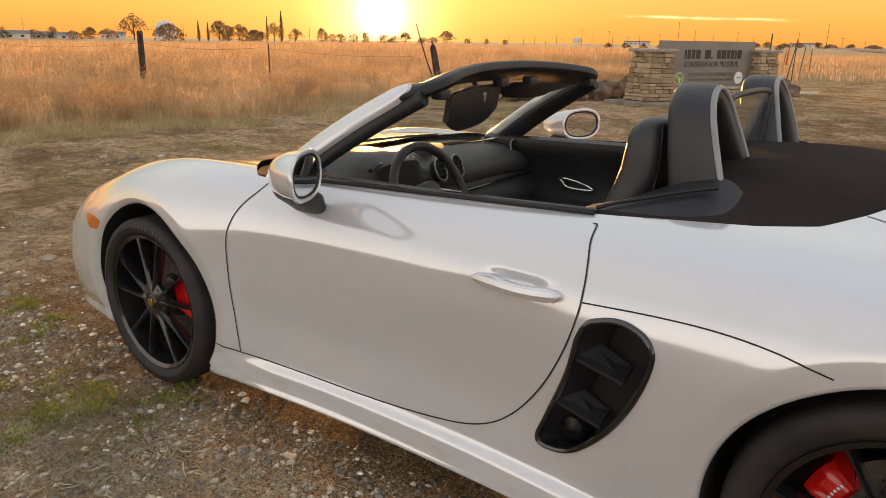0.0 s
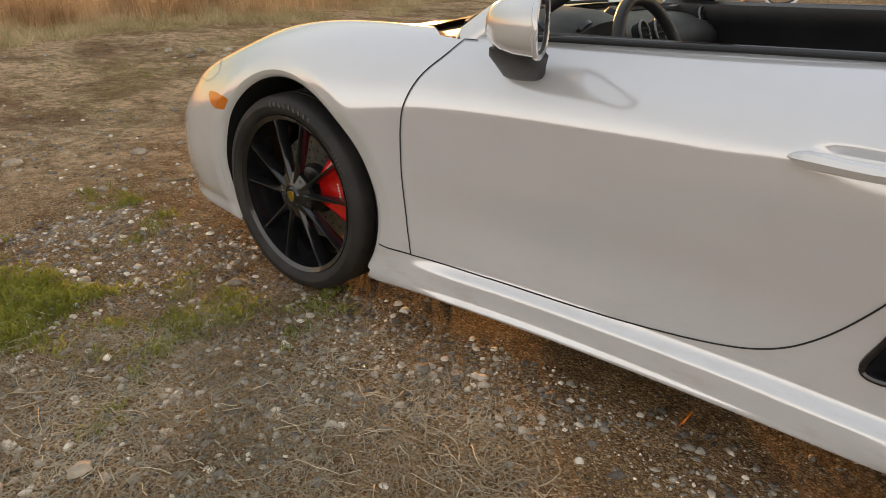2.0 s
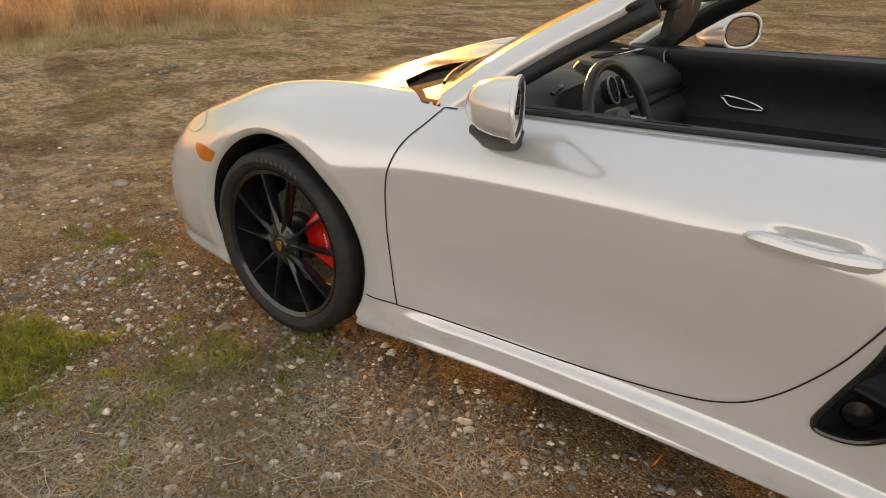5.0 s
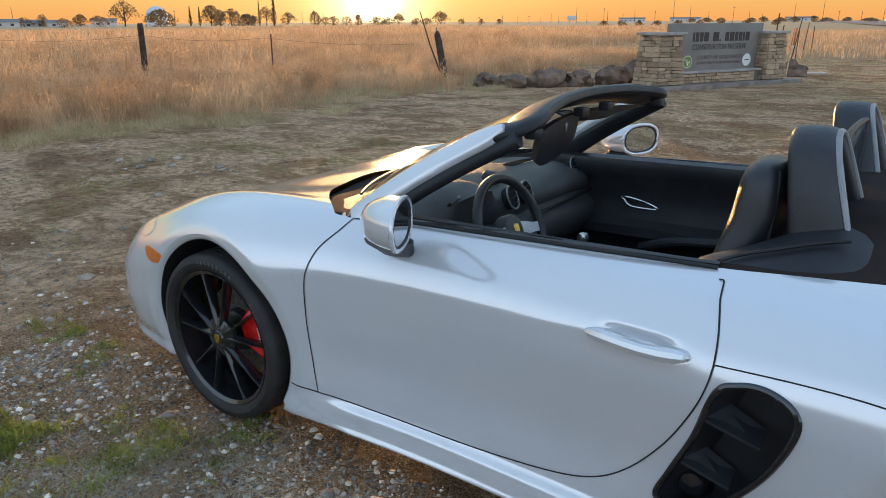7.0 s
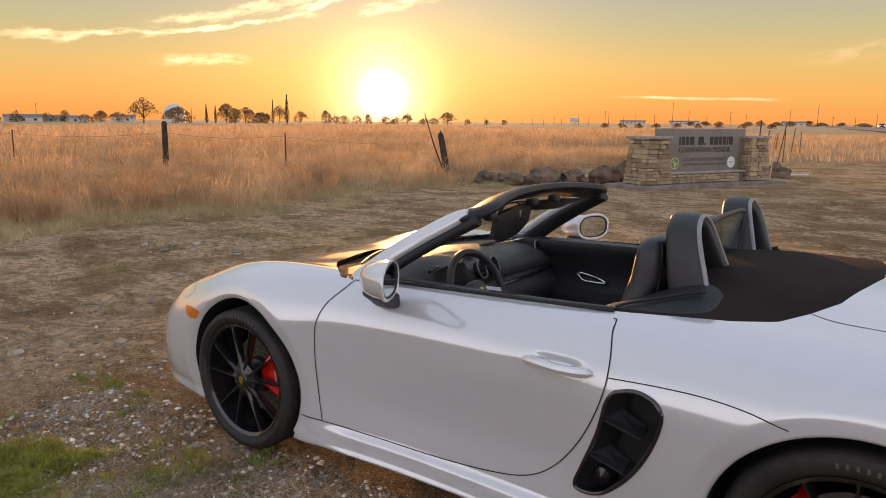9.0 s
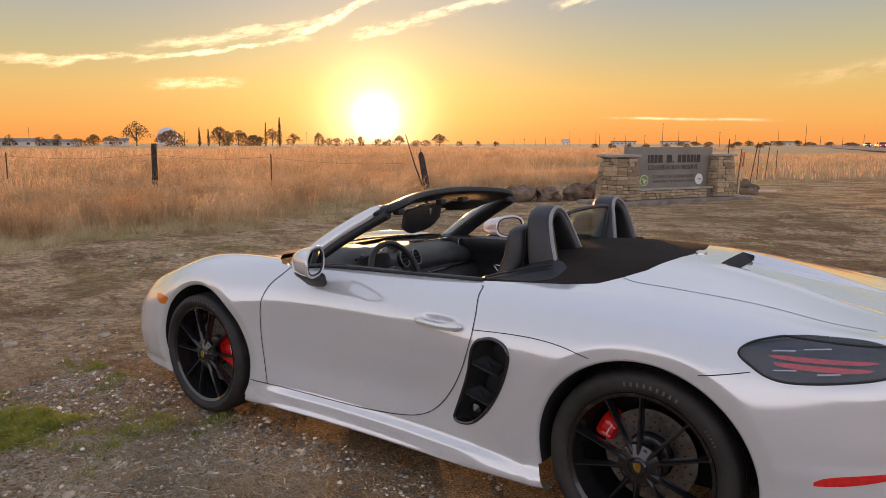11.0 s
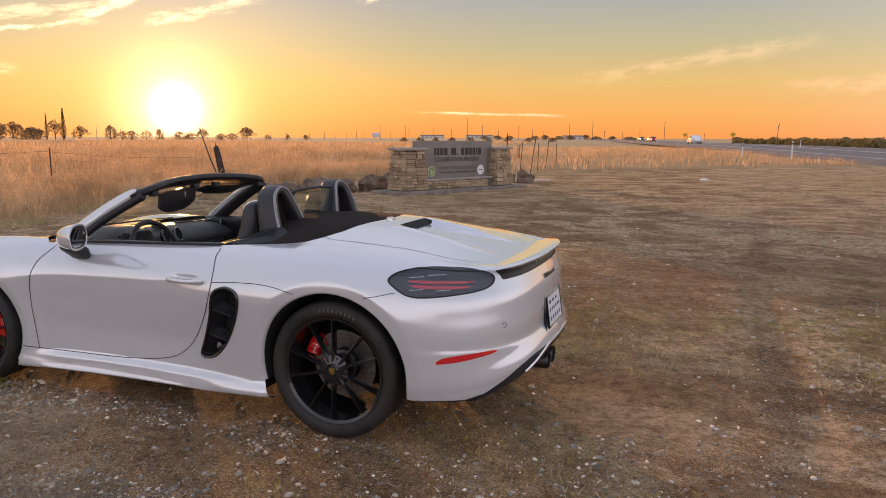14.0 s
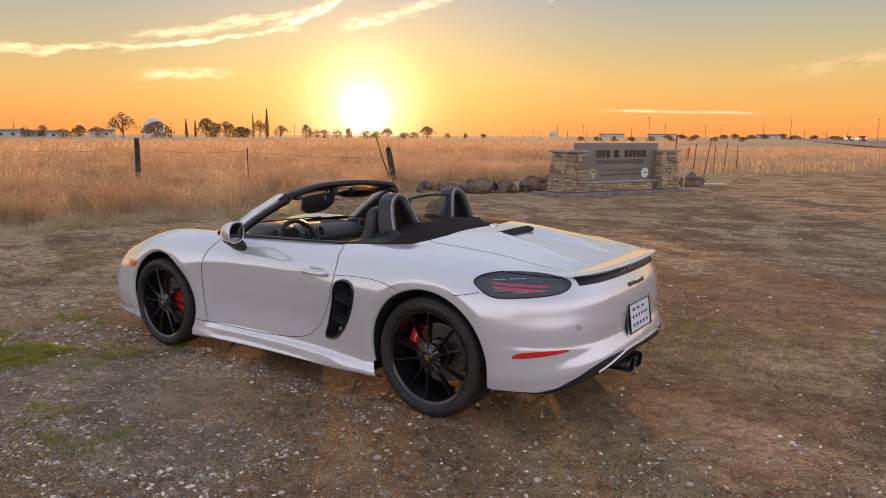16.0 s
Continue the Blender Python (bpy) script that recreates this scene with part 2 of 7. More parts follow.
    soil = n.mix(n.math("MULTIPLY", n.step(thatch, .465, .43), .55), soil, n.mix(n.step(specks, .42, .58), (.11, .062, .038, 1), (.30, .20, .135, 1)))
    # moss and new grass in patches
    moss = n.math("MULTIPLY", n.step(n.noise(n.vmath("ADD", pos, (3.1, 7.7, 0)), .55, 5, .6), .56, .70), n.step(mid, .4, .6))
    soil = n.mix(n.math("MULTIPLY", moss, .55), soil, (.115, .125, .035, 1))
    # the field beyond the bare yard
    rim = n.math("MULTIPLY", n.math("SUBTRACT", broad, .5), 3.0)
    field_w = n.step(n.math("ADD", n.math("MULTIPLY", x, -1.0), rim), 7.3, 8.6)
    field_n = n.step(n.math("ADD", n.math("ADD", n.math("MULTIPLY", y, 1.0), n.math("MULTIPLY", x, -.85)), rim), 30.0, 33.0)
    field = n.math("MAXIMUM", field_w, field_n)
    turf = n.mix(n.step(n.noise(pos, .12, 5, .6), .35, .65), (.55, .38, .20, 1), (.45, .31, .17, 1))
    turf = n.mix(n.math("MULTIPLY", n.step(mid, .4, .7), .5), turf, (.62, .46, .25, 1))
    soil = n.mix(1.0, soil, (1.58, 1.30, .98, 1), "MULTIPLY")
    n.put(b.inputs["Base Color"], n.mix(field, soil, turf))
    b.inputs["Roughness"].default_value = .95
    b.inputs["Specular IOR Level"].default_value = .15
    rel = n.math("ADD", n.math("MULTIPLY", fine, .6), n.math("ADD", n.math("SUBTRACT", n.math("MULTIPLY", stones, .5), n.math("MULTIPLY", crumb.outputs["Distance"], .5)), n.math("ADD", n.math("MULTIPLY", mid, 1.2), n.math("MULTIPLY", specks, .9))))
    n.put(b.inputs["Normal"], n.node("ShaderNodeBump", Height=rel, Strength=1.0, Distance=.04).outputs[0])
    return m


def paint_material():
    """White clear-coated car paint with a film of dust and faint orange-peel relief in the lacquer."""
    m = material("white_paint", (.66, .66, .66), rough=.13, metal=.28, coat=1.0)
    n = Nodes(m.node_tree)
    b = m.node_tree.nodes["Principled BSDF"]
    pos = n.node("ShaderNodeTexCoord").outputs["Object"]
    dust = n.step(n.noise(pos, 5.0, 6, .7), .45, .8)
    low = n.math("MULTIPLY", n.step(n.noise(n.vmath("MULTIPLY", pos, (1.0, 1.0, 3.0)), 9.0, 6, .7), .46, .74), n.step(n.sep(pos)[2], .42, .14))
    film = n.math("ADD", n.math("MULTIPLY", dust, .10), n.math("MULTIPLY", low, .35))
    n.put(b.inputs["Base Color"], n.mix(film, (.69, .695, .70, 1), (.46, .41, .35, 1)))
    b.inputs["Coat IOR"].default_value = 1.8
    n.put(b.inputs["Coat Roughness"], n.math("MULTIPLY_ADD", n.math("MAXIMUM", dust, low), .05, .010))
    b.inputs["Specular IOR Level"].default_value = .5
    peel = n.node("ShaderNodeBump", Height=n.noise(pos, 260.0, 2, .5), Strength=.035, Distance=.004)
    n.put(b.inputs["Coat Normal"], peel.outputs[0])
    return m


PAINT = paint_material()
GROUND = ground_material()
BLACK_TRIM = material("black_plastic", (.022, .022, .024), rough=.42, spec=.3, bump=.15, bump_scale=500, vary=.2, vary_scale=8)
GLOSS_BLACK = material("gloss_black", (.012, .012, .013), rough=.16, coat=.6, vary=.15, vary_scale=10)
SEAL = material("rubber_seal", (.012, .012, .012), rough=.7, bump=.1, bump_scale=300)
VOID = material("dark_underside", (.010, .010, .010), rough=.9, vary=.2)
LEATHER = material("black_leather", (.026, .025, .026), rough=.34, spec=.5, bump=.2, bump_scale=420, vary=.25, vary_scale=6)
DASH = material("soft_dash", (.060, .058, .056), rough=.5, spec=.4, bump=.2, bump_scale=420, vary=.2, vary_scale=6)
VENT_TRIM = material("vent_trim", (.22, .22, .22), rough=.35, metal=.6, vary=.1, vary_scale=20)
FABRIC = material("roof_cloth", (.026, .019, .016), rough=.95, spec=.15, bump=.3, bump_scale=900, vary=.2, vary_scale=5)
SATIN = material("satin_silver", (.62, .62, .62), rough=.25, metal=1.0, vary=.08, vary_scale=20)
HOOP_EDGE = material("hoop_edge_trim", (.26, .26, .26), rough=.38, vary=.15, vary_scale=10)
SPOKE_SILVER = material("painted_silver", (.62, .62, .63), rough=.3, metal=.25, vary=.06, vary_scale=20)
DARK_STEEL = material("dark_steel", (.10, .10, .10), rough=.4, metal=1.0, vary=.2, vary_scale=15)
DISC = material("brake_disc", (.22, .21, .20), rough=.32, metal=1.0, vary=.2, vary_scale=40, bump=.1, bump_scale=300)
RIM = material("satin_black_alloy", (.013, .013, .014), rough=.24, metal=.2, coat=.6, vary=.2, vary_scale=18)
TYRE = material("tyre_rubber", (.024, .022, .021), rough=.62, spec=.4, bump=.25, bump_scale=220, vary=.35, vary_scale=9, second=(.034, .029, .025))
TYRE_MARK = material("tyre_lettering", (.085, .080, .075), rough=.6, vary=.2)
RED_PAINT = material("red_caliper_paint", (.62, .012, .010), rough=.25, coat=.6, vary=.1, vary_scale=30)
ORANGE_LENS = material("amber_lens", (.62, .15, .010), rough=.12, coat=.8, vary=.1, vary_scale=30)
RED_LENS = material("red_lens", (.72, .020, .022), rough=.12, coat=.9, vary=.12, vary_scale=50)
LAMP_INSIDE = material("lamp_inside", (.045, .045, .050), rough=.65, vary=.2, vary_scale=30)
SMOKE = thin_glass("smoked_lens", (.84, .84, .86), .3)
PANE = thin_glass("windscreen_glass", (.86, .90, .87), .12)
MIRROR = material("mirror_glass", (.86, .86, .86), rough=.015, metal=1.0)
MIRROR.node_tree.nodes["Principled BSDF"].inputs["Roughness"].default_value = .015
PLATE_WHITE = material("plate_white", (.74, .74, .74), rough=.4, vary=.06)
INK_BLUE = material("plate_ink", (.03, .05, .16), rough=.5)
GOLD = material("gold_badge", (.62, .42, .10), rough=.3, metal=1.0, vary=.2, vary_scale=60)
STONE = material("ledge_stone", (.40, .285, .175), rough=.9, bump=.9, bump_scale=22, vary=.35, vary_scale=7, per="object")
MORTAR = material("mortar", (.16, .13, .10), rough=.95, bump=.8, bump_scale=40, vary=.3, vary_scale=9)
CONCRETE = material("concrete", (.36, .32, .27), rough=.9, bump=.5, bump_scale=45, vary=.2, vary_scale=4)
FOOTING = material("stained_concrete", (.23, .19, .155), rough=.95, bump=.6, bump_scale=35, vary=.3, vary_scale=3)
BOARD = material("taupe_sign_board", (.225, .195, .160), rough=.75, bump=.15, bump_scale=150, vary=.10, vary_scale=2)
LETTER = material("dark_sign_letters", (.045, .030, .022), rough=.6, vary=.2)
LETTER_PALE = material("brown_sign_letters", (.115, .085, .065), rough=.6, vary=.2)
SEAL_GREEN = material("green_sign_seal", (.16, .26, .07), rough=.5, vary=.2, vary_scale=20)
SEAL_CREAM = material("cream_sign_seal", (.62, .56, .36), rough=.5, vary=.15, vary_scale=20)
SEAL_WHITE = material("white_sign_seal", (.78, .77, .72), rough=.5, vary=.06, vary_scale=20)
POST_WOOD = material("weathered_post", (.060, .042, .030), rough=.95, bump=1.0, bump_scale=30, vary=.45, vary_scale=10)
WIRE = material("rusty_wire", (.12, .075, .05), rough=.7, metal=.5, vary=.3, vary_scale=40)
BASALT = material("boulder_rock", (.17, .115, .078), rough=.95, bump=1.0, bump_scale=9, vary=.45, vary_scale=3.5)
PEBBLE = material("pebbles", (.21, .155, .11), rough=.9, bump=.5, bump_scale=90, vary=.4, vary_scale=9, per="chips", second=(.58, .50, .40))
CLOD = material("earth_clods", (.22, .145, .095), rough=.95, bump=.6, bump_scale=60, vary=.4, vary_scale=5, per="island", second=(.48, .39, .29))
ROCK = material("loose_rock", (.36, .29, .21), rough=.9, bump=.7, bump_scale=60, vary=.3, vary_scale=12, per="object")
DRY = leafy("dry_grass", (.34, .185, .085), (.94, .66, .39), .48)
MATTED = leafy("matted_grass", (.33, .25, .12), (.78, .64, .38), .3, 1.8)
STRAW = leafy("pale_straw", (.20, .15, .09), (.70, .60, .43), .2, 2.5)
GREEN = leafy("new_grass", (.11, .135, .02), (.46, .46, .11), .40, 6.0)
TWIG = material("dry_twigs", (.58, .47, .32), rough=.9, vary=.3, vary_scale=15, per="island")
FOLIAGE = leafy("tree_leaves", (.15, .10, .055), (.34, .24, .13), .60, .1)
# leaves of the farthest trees: distance haze put into the colour as a paler tone
HAZED_FOLIAGE = leafy("hazed_far_trees", (.26, .18, .10), (.42, .30, .17), .5, .1)
BARK = material("bark", (.07, .05, .035), rough=.95, bump=.8, bump_scale=8, vary=.3)
SHRUB = leafy("roadside_shrub", (.16, .13, .05), (.34, .26, .11), .4, .3)
ASPHALT = material("asphalt", (.135, .128, .122), rough=.85, bump=.4, bump_scale=30, vary=.15, vary_scale=.4)
ROAD_WHITE = material("road_paint", (.62, .60, .56), rough=.7, vary=.15, vary_scale=1)
FAR_WHITE = material("white_render", (.62, .56, .50), rough=.8, vary=.1, vary_scale=.2)
FAR_ROOF = material("grey_roofing", (.22, .19, .17), rough=.8, vary=.15, vary_scale=.3)
FAR_GLASS = material("dark_window", (.03, .03, .035), rough=.2)
DOME = material("pale_dome", (.60, .60, .62), rough=.5, vary=.06, vary_scale=.1)
POLE = material("far_pole", (.10, .075, .06), rough=.9, vary=.3, vary_scale=2)
SIGN_YELLOW = material("yellow_sign", (.80, .46, .03), rough=.5, vary=.1)
WHITE_POST = material("white_marker", (.74, .70, .64), rough=.6, vary=.1)

# ---- building blocks ----
class Geo:
    """Vertices and faces that can be moved and joined before they become one mesh."""

    def __init__(self, v=(), f=()):
        self.v, self.f = [tuple(p) for p in v], [tuple(q) for q in f]

    def add(self, other):
        k = len(self.v)
        self.v += other.v
        self.f += [tuple(i + k for i in q) for q in other.f]
        return self

    def move(self, m):
        self.v = [tuple(m @ Vector(p)) for p in self.v]
        return self

    def scale(self, x, y, z):
        self.v = [(p[0] * x, p[1] * y, p[2] * z) for p in self.v]
        return self


def mesh_object(name, verts, faces, mat, parent=None, smooth=True, label="", normals=None):
    me = bpy.data.meshes.new(name)
    me.from_pydata([tuple(p) for p in verts], [], faces)
    me.materials.append(mat)
    if smooth:
        me.shade_smooth()
    if normals is not None:
        me.normals_split_custom_set_from_vertices([tuple(q) for q in normals])
    ob = new(name, me)
    if parent is not None:
        ob.parent = parent
    return tagged(ob, label)


def part(name, geo, mat, parent, label="", smooth=True, sharp=35):
    """Links one piece of geometry as a mesh under a thing or a part; edges sharper than the given degrees stay crisp."""
    ob = mesh_object(name, geo.v, geo.f, mat, parent, smooth, label)
    if smooth and sharp:
        ob.data.set_sharp_from_angle(angle=radians(sharp))
    return ob


def thing(name, label, category, m=Matrix(), group="", kind=""):
    ob = new(name)
    ob.matrix_world = m
    ob.empty_display_size = .1
    return tagged(ob, label, category, group, kind)


def from_bm(bm):
    bm.verts.ensure_lookup_table()
    g = Geo([v.co[:] for v in bm.verts], [[v.index for v in f.verts] for f in bm.faces])
    bm.free()
    return g


def rbox(sx, sy, sz, bevel=0.01, seg=2):
    """A box round the origin with rounded edges."""
    bm = bmesh.new()
    bmesh.ops.create_cube(bm, size=1.0, matrix=Matrix.Diagonal((sx, sy, sz, 1)))
    if bevel:
        bmesh.ops.bevel(bm, geom=bm.edges[:], offset=min(bevel, .49 * min(sx, sy, sz)), segments=seg, profile=.6, affect="EDGES")
    bm.verts.index_update()
    return from_bm(bm)


def lathe(profile, n=48, turn=2 * math.pi, close=False):
    """Turns (radius, height) pairs round the z axis."""
    full = abs(turn - 2 * math.pi) < 1e-6
    cols = n if full else n + 1
    v = [(r * math.cos(turn * i / n), r * math.sin(turn * i / n), h) for i in range(cols) for r, h in profile]
    k = len(profile)
    f = []
    for i in range(n):
        a, b = i * k, ((i + 1) % cols) * k
        for j in range(k - 1 + close):
            j2 = (j + 1) % k
            f.append((a + j, b + j, b + j2, a + j2))
    return Geo(v, f)


def loft(rings, caps=True, closed=True):
    """Skins rings of points that all have the same count."""
    k = len(rings[0])
    v = [p for r in rings for p in r]
    f = []
    for i in range(len(rings) - 1):
        for j in range(k if closed else k - 1):
            j2 = (j + 1) % k
            f.append((i * k + j, i * k + j2, (i + 1) * k + j2, (i + 1) * k + j))
    if caps:
        f.append(tuple(range(k))[::-1])
        f.append(tuple((len(rings) - 1) * k + j for j in range(k)))
    return Geo(v, f)


def sweep(path, radius, n=8, caps=True, flat=1.0, up=(0, 0, 1), closed=False):
    """A tube along a path; radius may be a number or one for each point; flat squeezes it."""
    pts = [Vector(p) for p in path]
    m = len(pts)
    rad = radius if isinstance(radius, (list, tuple)) else [radius] * m
    rings = []
    side = None
    for i, p in enumerate(pts):
        t = (pts[(i + 1) % m] - pts[i - 1]) if closed else (pts[min(i + 1, m - 1)] - pts[max(i - 1, 0)])
        t.normalize()
        s = t.cross(Vector(up))
        if s.length < 1e-4:
            s = t.cross(Vector((1, 0, 0)))
        s.normalize()
        if side is not None and s.dot(side) < 0:
            s = -s
        side = s
        u = s.cross(t)
        rings.append([tuple(p + s * rad[i] * math.cos(2 * math.pi * j / n) + u * rad[i] * flat * math.sin(2 * math.pi * j / n)) for j in range(n)])
    if closed:
        rings.append(rings[0])
        return loft(rings, False)
    return loft(rings, caps)


def ring_of(n, rx, ry, power=2.0):
    """A superellipse outline."""
    out = []
    for i in range(n):
        a = 2 * math.pi * i / n
        c, s = math.cos(a), math.sin(a)
        out.append((rx * math.copysign(abs(c) ** (2 / power), c), ry * math.copysign(abs(s) ** (2 / power), s)))
    return out


def prism(outline, depth, bevel=0.0):
    """A plate of that outline in xz, from y = 0 to depth, with a chamfered front edge."""
    n = len(outline)
    if not bevel:
        rings = [[(x, 0, z) for x, z in outline], [(x, depth, z) for x, z in outline]]
    else:
        cx, cz = sum(p[0] for p in outline) / n, sum(p[1] for p in outline) / n

        def shrink(x, z):
            d = math.hypot(x - cx, z - cz) or 1
            return (x - (x - cx) / d * bevel, z - (z - cz) / d * bevel)
        rings = [[(shrink(x, z)[0], 0, shrink(x, z)[1]) for x, z in outline], [(x, bevel, z) for x, z in outline], [(x, depth, z) for x, z in outline]]
    return loft(rings)


def value_noise(x, y, seed=0):
    """Smooth noise in 0..1 over arrays of places."""
    xi, yi = np.floor(x).astype(np.int64), np.floor(y).astype(np.int64)
    fx, fy = x - xi, y - yi
    fx, fy = fx * fx * (3 - 2 * fx), fy * fy * (3 - 2 * fy)

    def h(a, b):
        k = (a * 374761393 + b * 668265263 + seed * 974711) & 0x7FFFFFFF
        k = ((k ^ (k >> 13)) * 1274126177) & 0x7FFFFFFF
        return ((k ^ (k >> 16)) & 0xFFFF) / 65535.0
    return (h(xi, yi) * (1 - fx) + h(xi + 1, yi) * fx) * (1 - fy) + (h(xi, yi + 1) * (1 - fx) + h(xi + 1, yi + 1) * fx) * fy


def fbm(x, y, octaves=4, seed=0):
    return sum(value_noise(x * 2 ** k, y * 2 ** k, seed + k) * .5 ** k for k in range(octaves)) / sum(.5 ** k for k in range(octaves))


def quick_mesh(name, verts, faces, mat, smooth=False):
    """A mesh from arrays of points and of triangles or quads."""
    me = bpy.data.meshes.new(name)
    n, k = faces.shape
    me.vertices.add(len(verts))
    me.vertices.foreach_set("co", np.asarray(verts, np.float32).ravel())
    me.loops.add(n * k)
    me.loops.foreach_set("vertex_index", np.asarray(faces, np.int32).ravel())
    me.polygons.add(n)
    me.polygons.foreach_set("loop_start", np.arange(0, n * k, k, dtype=np.int32))
    me.polygons.foreach_set("use_smooth", np.full(n, smooth))
    me.materials.append(mat)
    me.update(calc_edges=True)
    me.validate()
    return new(name, me)

# ---- the ground: one sheet to the horizon ----
PITCH = 0.0095                                            # the yard rises a little towards the car's tail


def ground_z(x, y):
    x, y = np.asarray(x, float), np.asarray(y, float)
    tilt = PITCH * np.clip(x, -2.5, 4.5)
    bumps = (fbm(x * .35, y * .35, 4, 3) - .5) * .07 + (fbm(x * 2.3, y * 2.3, 4, 9) - .5) * .018
    car = np.exp(-(np.clip(np.abs(x - 1.24) - 1.6, 0, None) ** 2 + np.clip(np.abs(y) - 1.0, 0, None) ** 2) / .5)
    far = np.hypot(x, y)
    roll = (fbm(x * .02, y * .02, 3, 21) - .5) * .8 * np.clip((far - 30) / 60, 0, 1) * np.clip((900 - far) / 400, 0, 1)
    wob = (value_noise(y * .9, y * 0 + 3.3, 15) - .5) * .12
    rut = -.016 * np.exp(-((x - 4.66 - wob) / .11) ** 4) * np.clip((y + .5) / 1, 0, 1) * np.clip((7 - y) / 2, 0, 1)
    rut = rut - .012 * np.exp(-((y - 1.75 + .24 * x - wob) / .07) ** 4) * np.clip((x - 2.6) / .6, 0, 1) * np.clip((7 - x) / 1, 0, 1)
    lugs = .006 * np.sin(y * 62 + 9 * np.abs(x - 4.66)) * (rut < -.006)
    return rut + lugs + tilt * np.clip((40 - far) / 25, 0, 1) + bumps * (1 - car) * np.clip(far / 4, .4, 1) + roll


def axis_steps(lo, hi, step, reach):
    core = list(np.arange(lo, hi + step / 2, step))
    out, d = [], step
    p = hi
    while p < reach:
        d *= 1.13
        p += d
        out.append(p)
    left, d, p = [], step, lo
    while p > -reach:
        d *= 1.13
        p -= d
        left.append(p)
    return np.array(left[::-1] + core + out)


gx, gy = axis_steps(-8, 9, .075, 3200), axis_steps(-6, 16, .075, 3200)
mx, my = np.meshgrid(gx, gy, indexing="ij")
gv = np.stack([mx, my, ground_z(mx, my)], -1).reshape(-1, 3)
ii = np.arange(len(gx) * len(gy)).reshape(len(gx), len(gy))
gf = np.stack([ii[:-1, :-1], ii[1:, :-1], ii[1:, 1:], ii[:-1, 1:]], -1).reshape(-1, 4)
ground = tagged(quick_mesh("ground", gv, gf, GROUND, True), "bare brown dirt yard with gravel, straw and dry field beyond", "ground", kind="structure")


def blades(name, x, y, tall, wide, lean, mat, seed, tips=0.0, sink=.01):
    """Single grass stalks, each a bent tapering strip of two panels."""
    rng = np.random.default_rng(seed)
    n = len(x)
    a, b = rng.uniform(0, 2 * np.pi, n), rng.uniform(0, 2 * np.pi, n)
    sx, sy = np.cos(a) * wide / 2, np.sin(a) * wide / 2
    bx, by = np.cos(b) * lean * tall, np.sin(b) * lean * tall
    z = ground_z(x, y) - sink
    v = np.empty((n, 5, 3))
    v[:, 0] = np.stack([x - sx, y - sy, z], -1)
    v[:, 1] = np.stack([x + sx, y + sy, z], -1)
    k = .55
    v[:, 2] = np.stack([x + sx * .8 + bx * .35, y + sy * .8 + by * .35, z + tall * k], -1)
    v[:, 3] = np.stack([x - sx * .8 + bx * .35, y - sy * .8 + by * .35, z + tall * k], -1)
    v[:, 4] = np.stack([x + bx, y + by, z + tall], -1)
    o = np.arange(n)[:, None] * 5
    tri = np.concatenate([o + [0, 1, 2], o + [0, 2, 3], o + [3, 2, 4]])
    if tips > 0:
        # seed heads: small slanting leaves near the top of some stalks
        pick = np.flatnonzero(rng.random(n) < tips)
        reps = 5
        p = np.repeat(pick, reps)
        m = len(p)
        h = rng.uniform(.55, 1.05, m)
        c = np.stack([x[p] + bx[p] * h ** 2, y[p] + by[p] * h ** 2, z[p] + tall[p] * h], -1)
        d = rng.normal(size=(m, 3)) * (tall[p] * .07)[:, None]
        e = rng.normal(size=(m, 3)) * (wide[p] * .8)[:, None]
        hv = np.stack([c, c + d + e, c + d * 1.6 - e * .3], 1).reshape(-1, 3)
        tri = np.concatenate([tri, np.arange(m * 3).reshape(-1, 3) + n * 5])
        v = np.concatenate([v.reshape(-1, 3), hv])
    return quick_mesh(name, v.reshape(-1, 3), tri, mat)


def yard_edge(y):
    """Where the bare yard gives way to the field, west of the car."""
    return -7.4 - .8 * (fbm(y * .35, y * 0 + 2.0, 3, 5) - .5) * 2


def in_field(x, y, margin=0.0):
    west = x < yard_edge(y) - margin
    north = (y - .85 * x) > 32 + 3 * (fbm(x * .2, y * .2, 3, 6) - .5) + margin
    road = (x + .19 * y > 20.6) & (x + .19 * y < 37.5)
    spot = (np.hypot(x + 3.2, y - 14.6) < 3.6) | ((x > -6.5) & (y > 10.5) & (y - .85 * x < 20))
    return (west | north) & ~road & ~spot


def scatter(n, x0, x1, y0, y1, seed, keep):
    rng = np.random.default_rng(seed)
    x, y = rng.uniform(x0, x1, n), rng.uniform(y0, y1, n)
    ok = keep(x, y)
    return x[ok], y[ok], rng


def field_band(name, label, n, x0, x1, y0, y1, low, high, wide, seed, tips, clump):
    x, y, rng = scatter(n, x0, x1, y0, y1, seed, lambda a, b: in_field(a, b) & (fbm(a * clump, b * clump, 3, seed) > rng_floor(seed, len(a))))
    tall = (low + (high - low) * fbm(x * .5, y * .5, 3, seed + 4) * 1.4) * rng.uniform(.55, 1.15, len(x))
    rise = np.clip((yard_edge(y) - x) / 1.6, .25, 1)
    tall = tall * np.where(y - .85 * x > 31, 1, rise)
    ob = blades(name, x, y, tall, wide * rng.uniform(.6, 1.4, len(x)), rng.uniform(.05, .45, len(x)), DRY, seed + 1, tips)
    return tagged(ob, label, "grass", kind="stuff")


def rng_floor(seed, n):
    return np.random.default_rng(seed + 77).uniform(.25, .62, n)


field_band("dry_field_grass", "golden dry grass in the field", 120000, -17, -6, -9, 26, .16, .46, .009, 11, .30, .8)


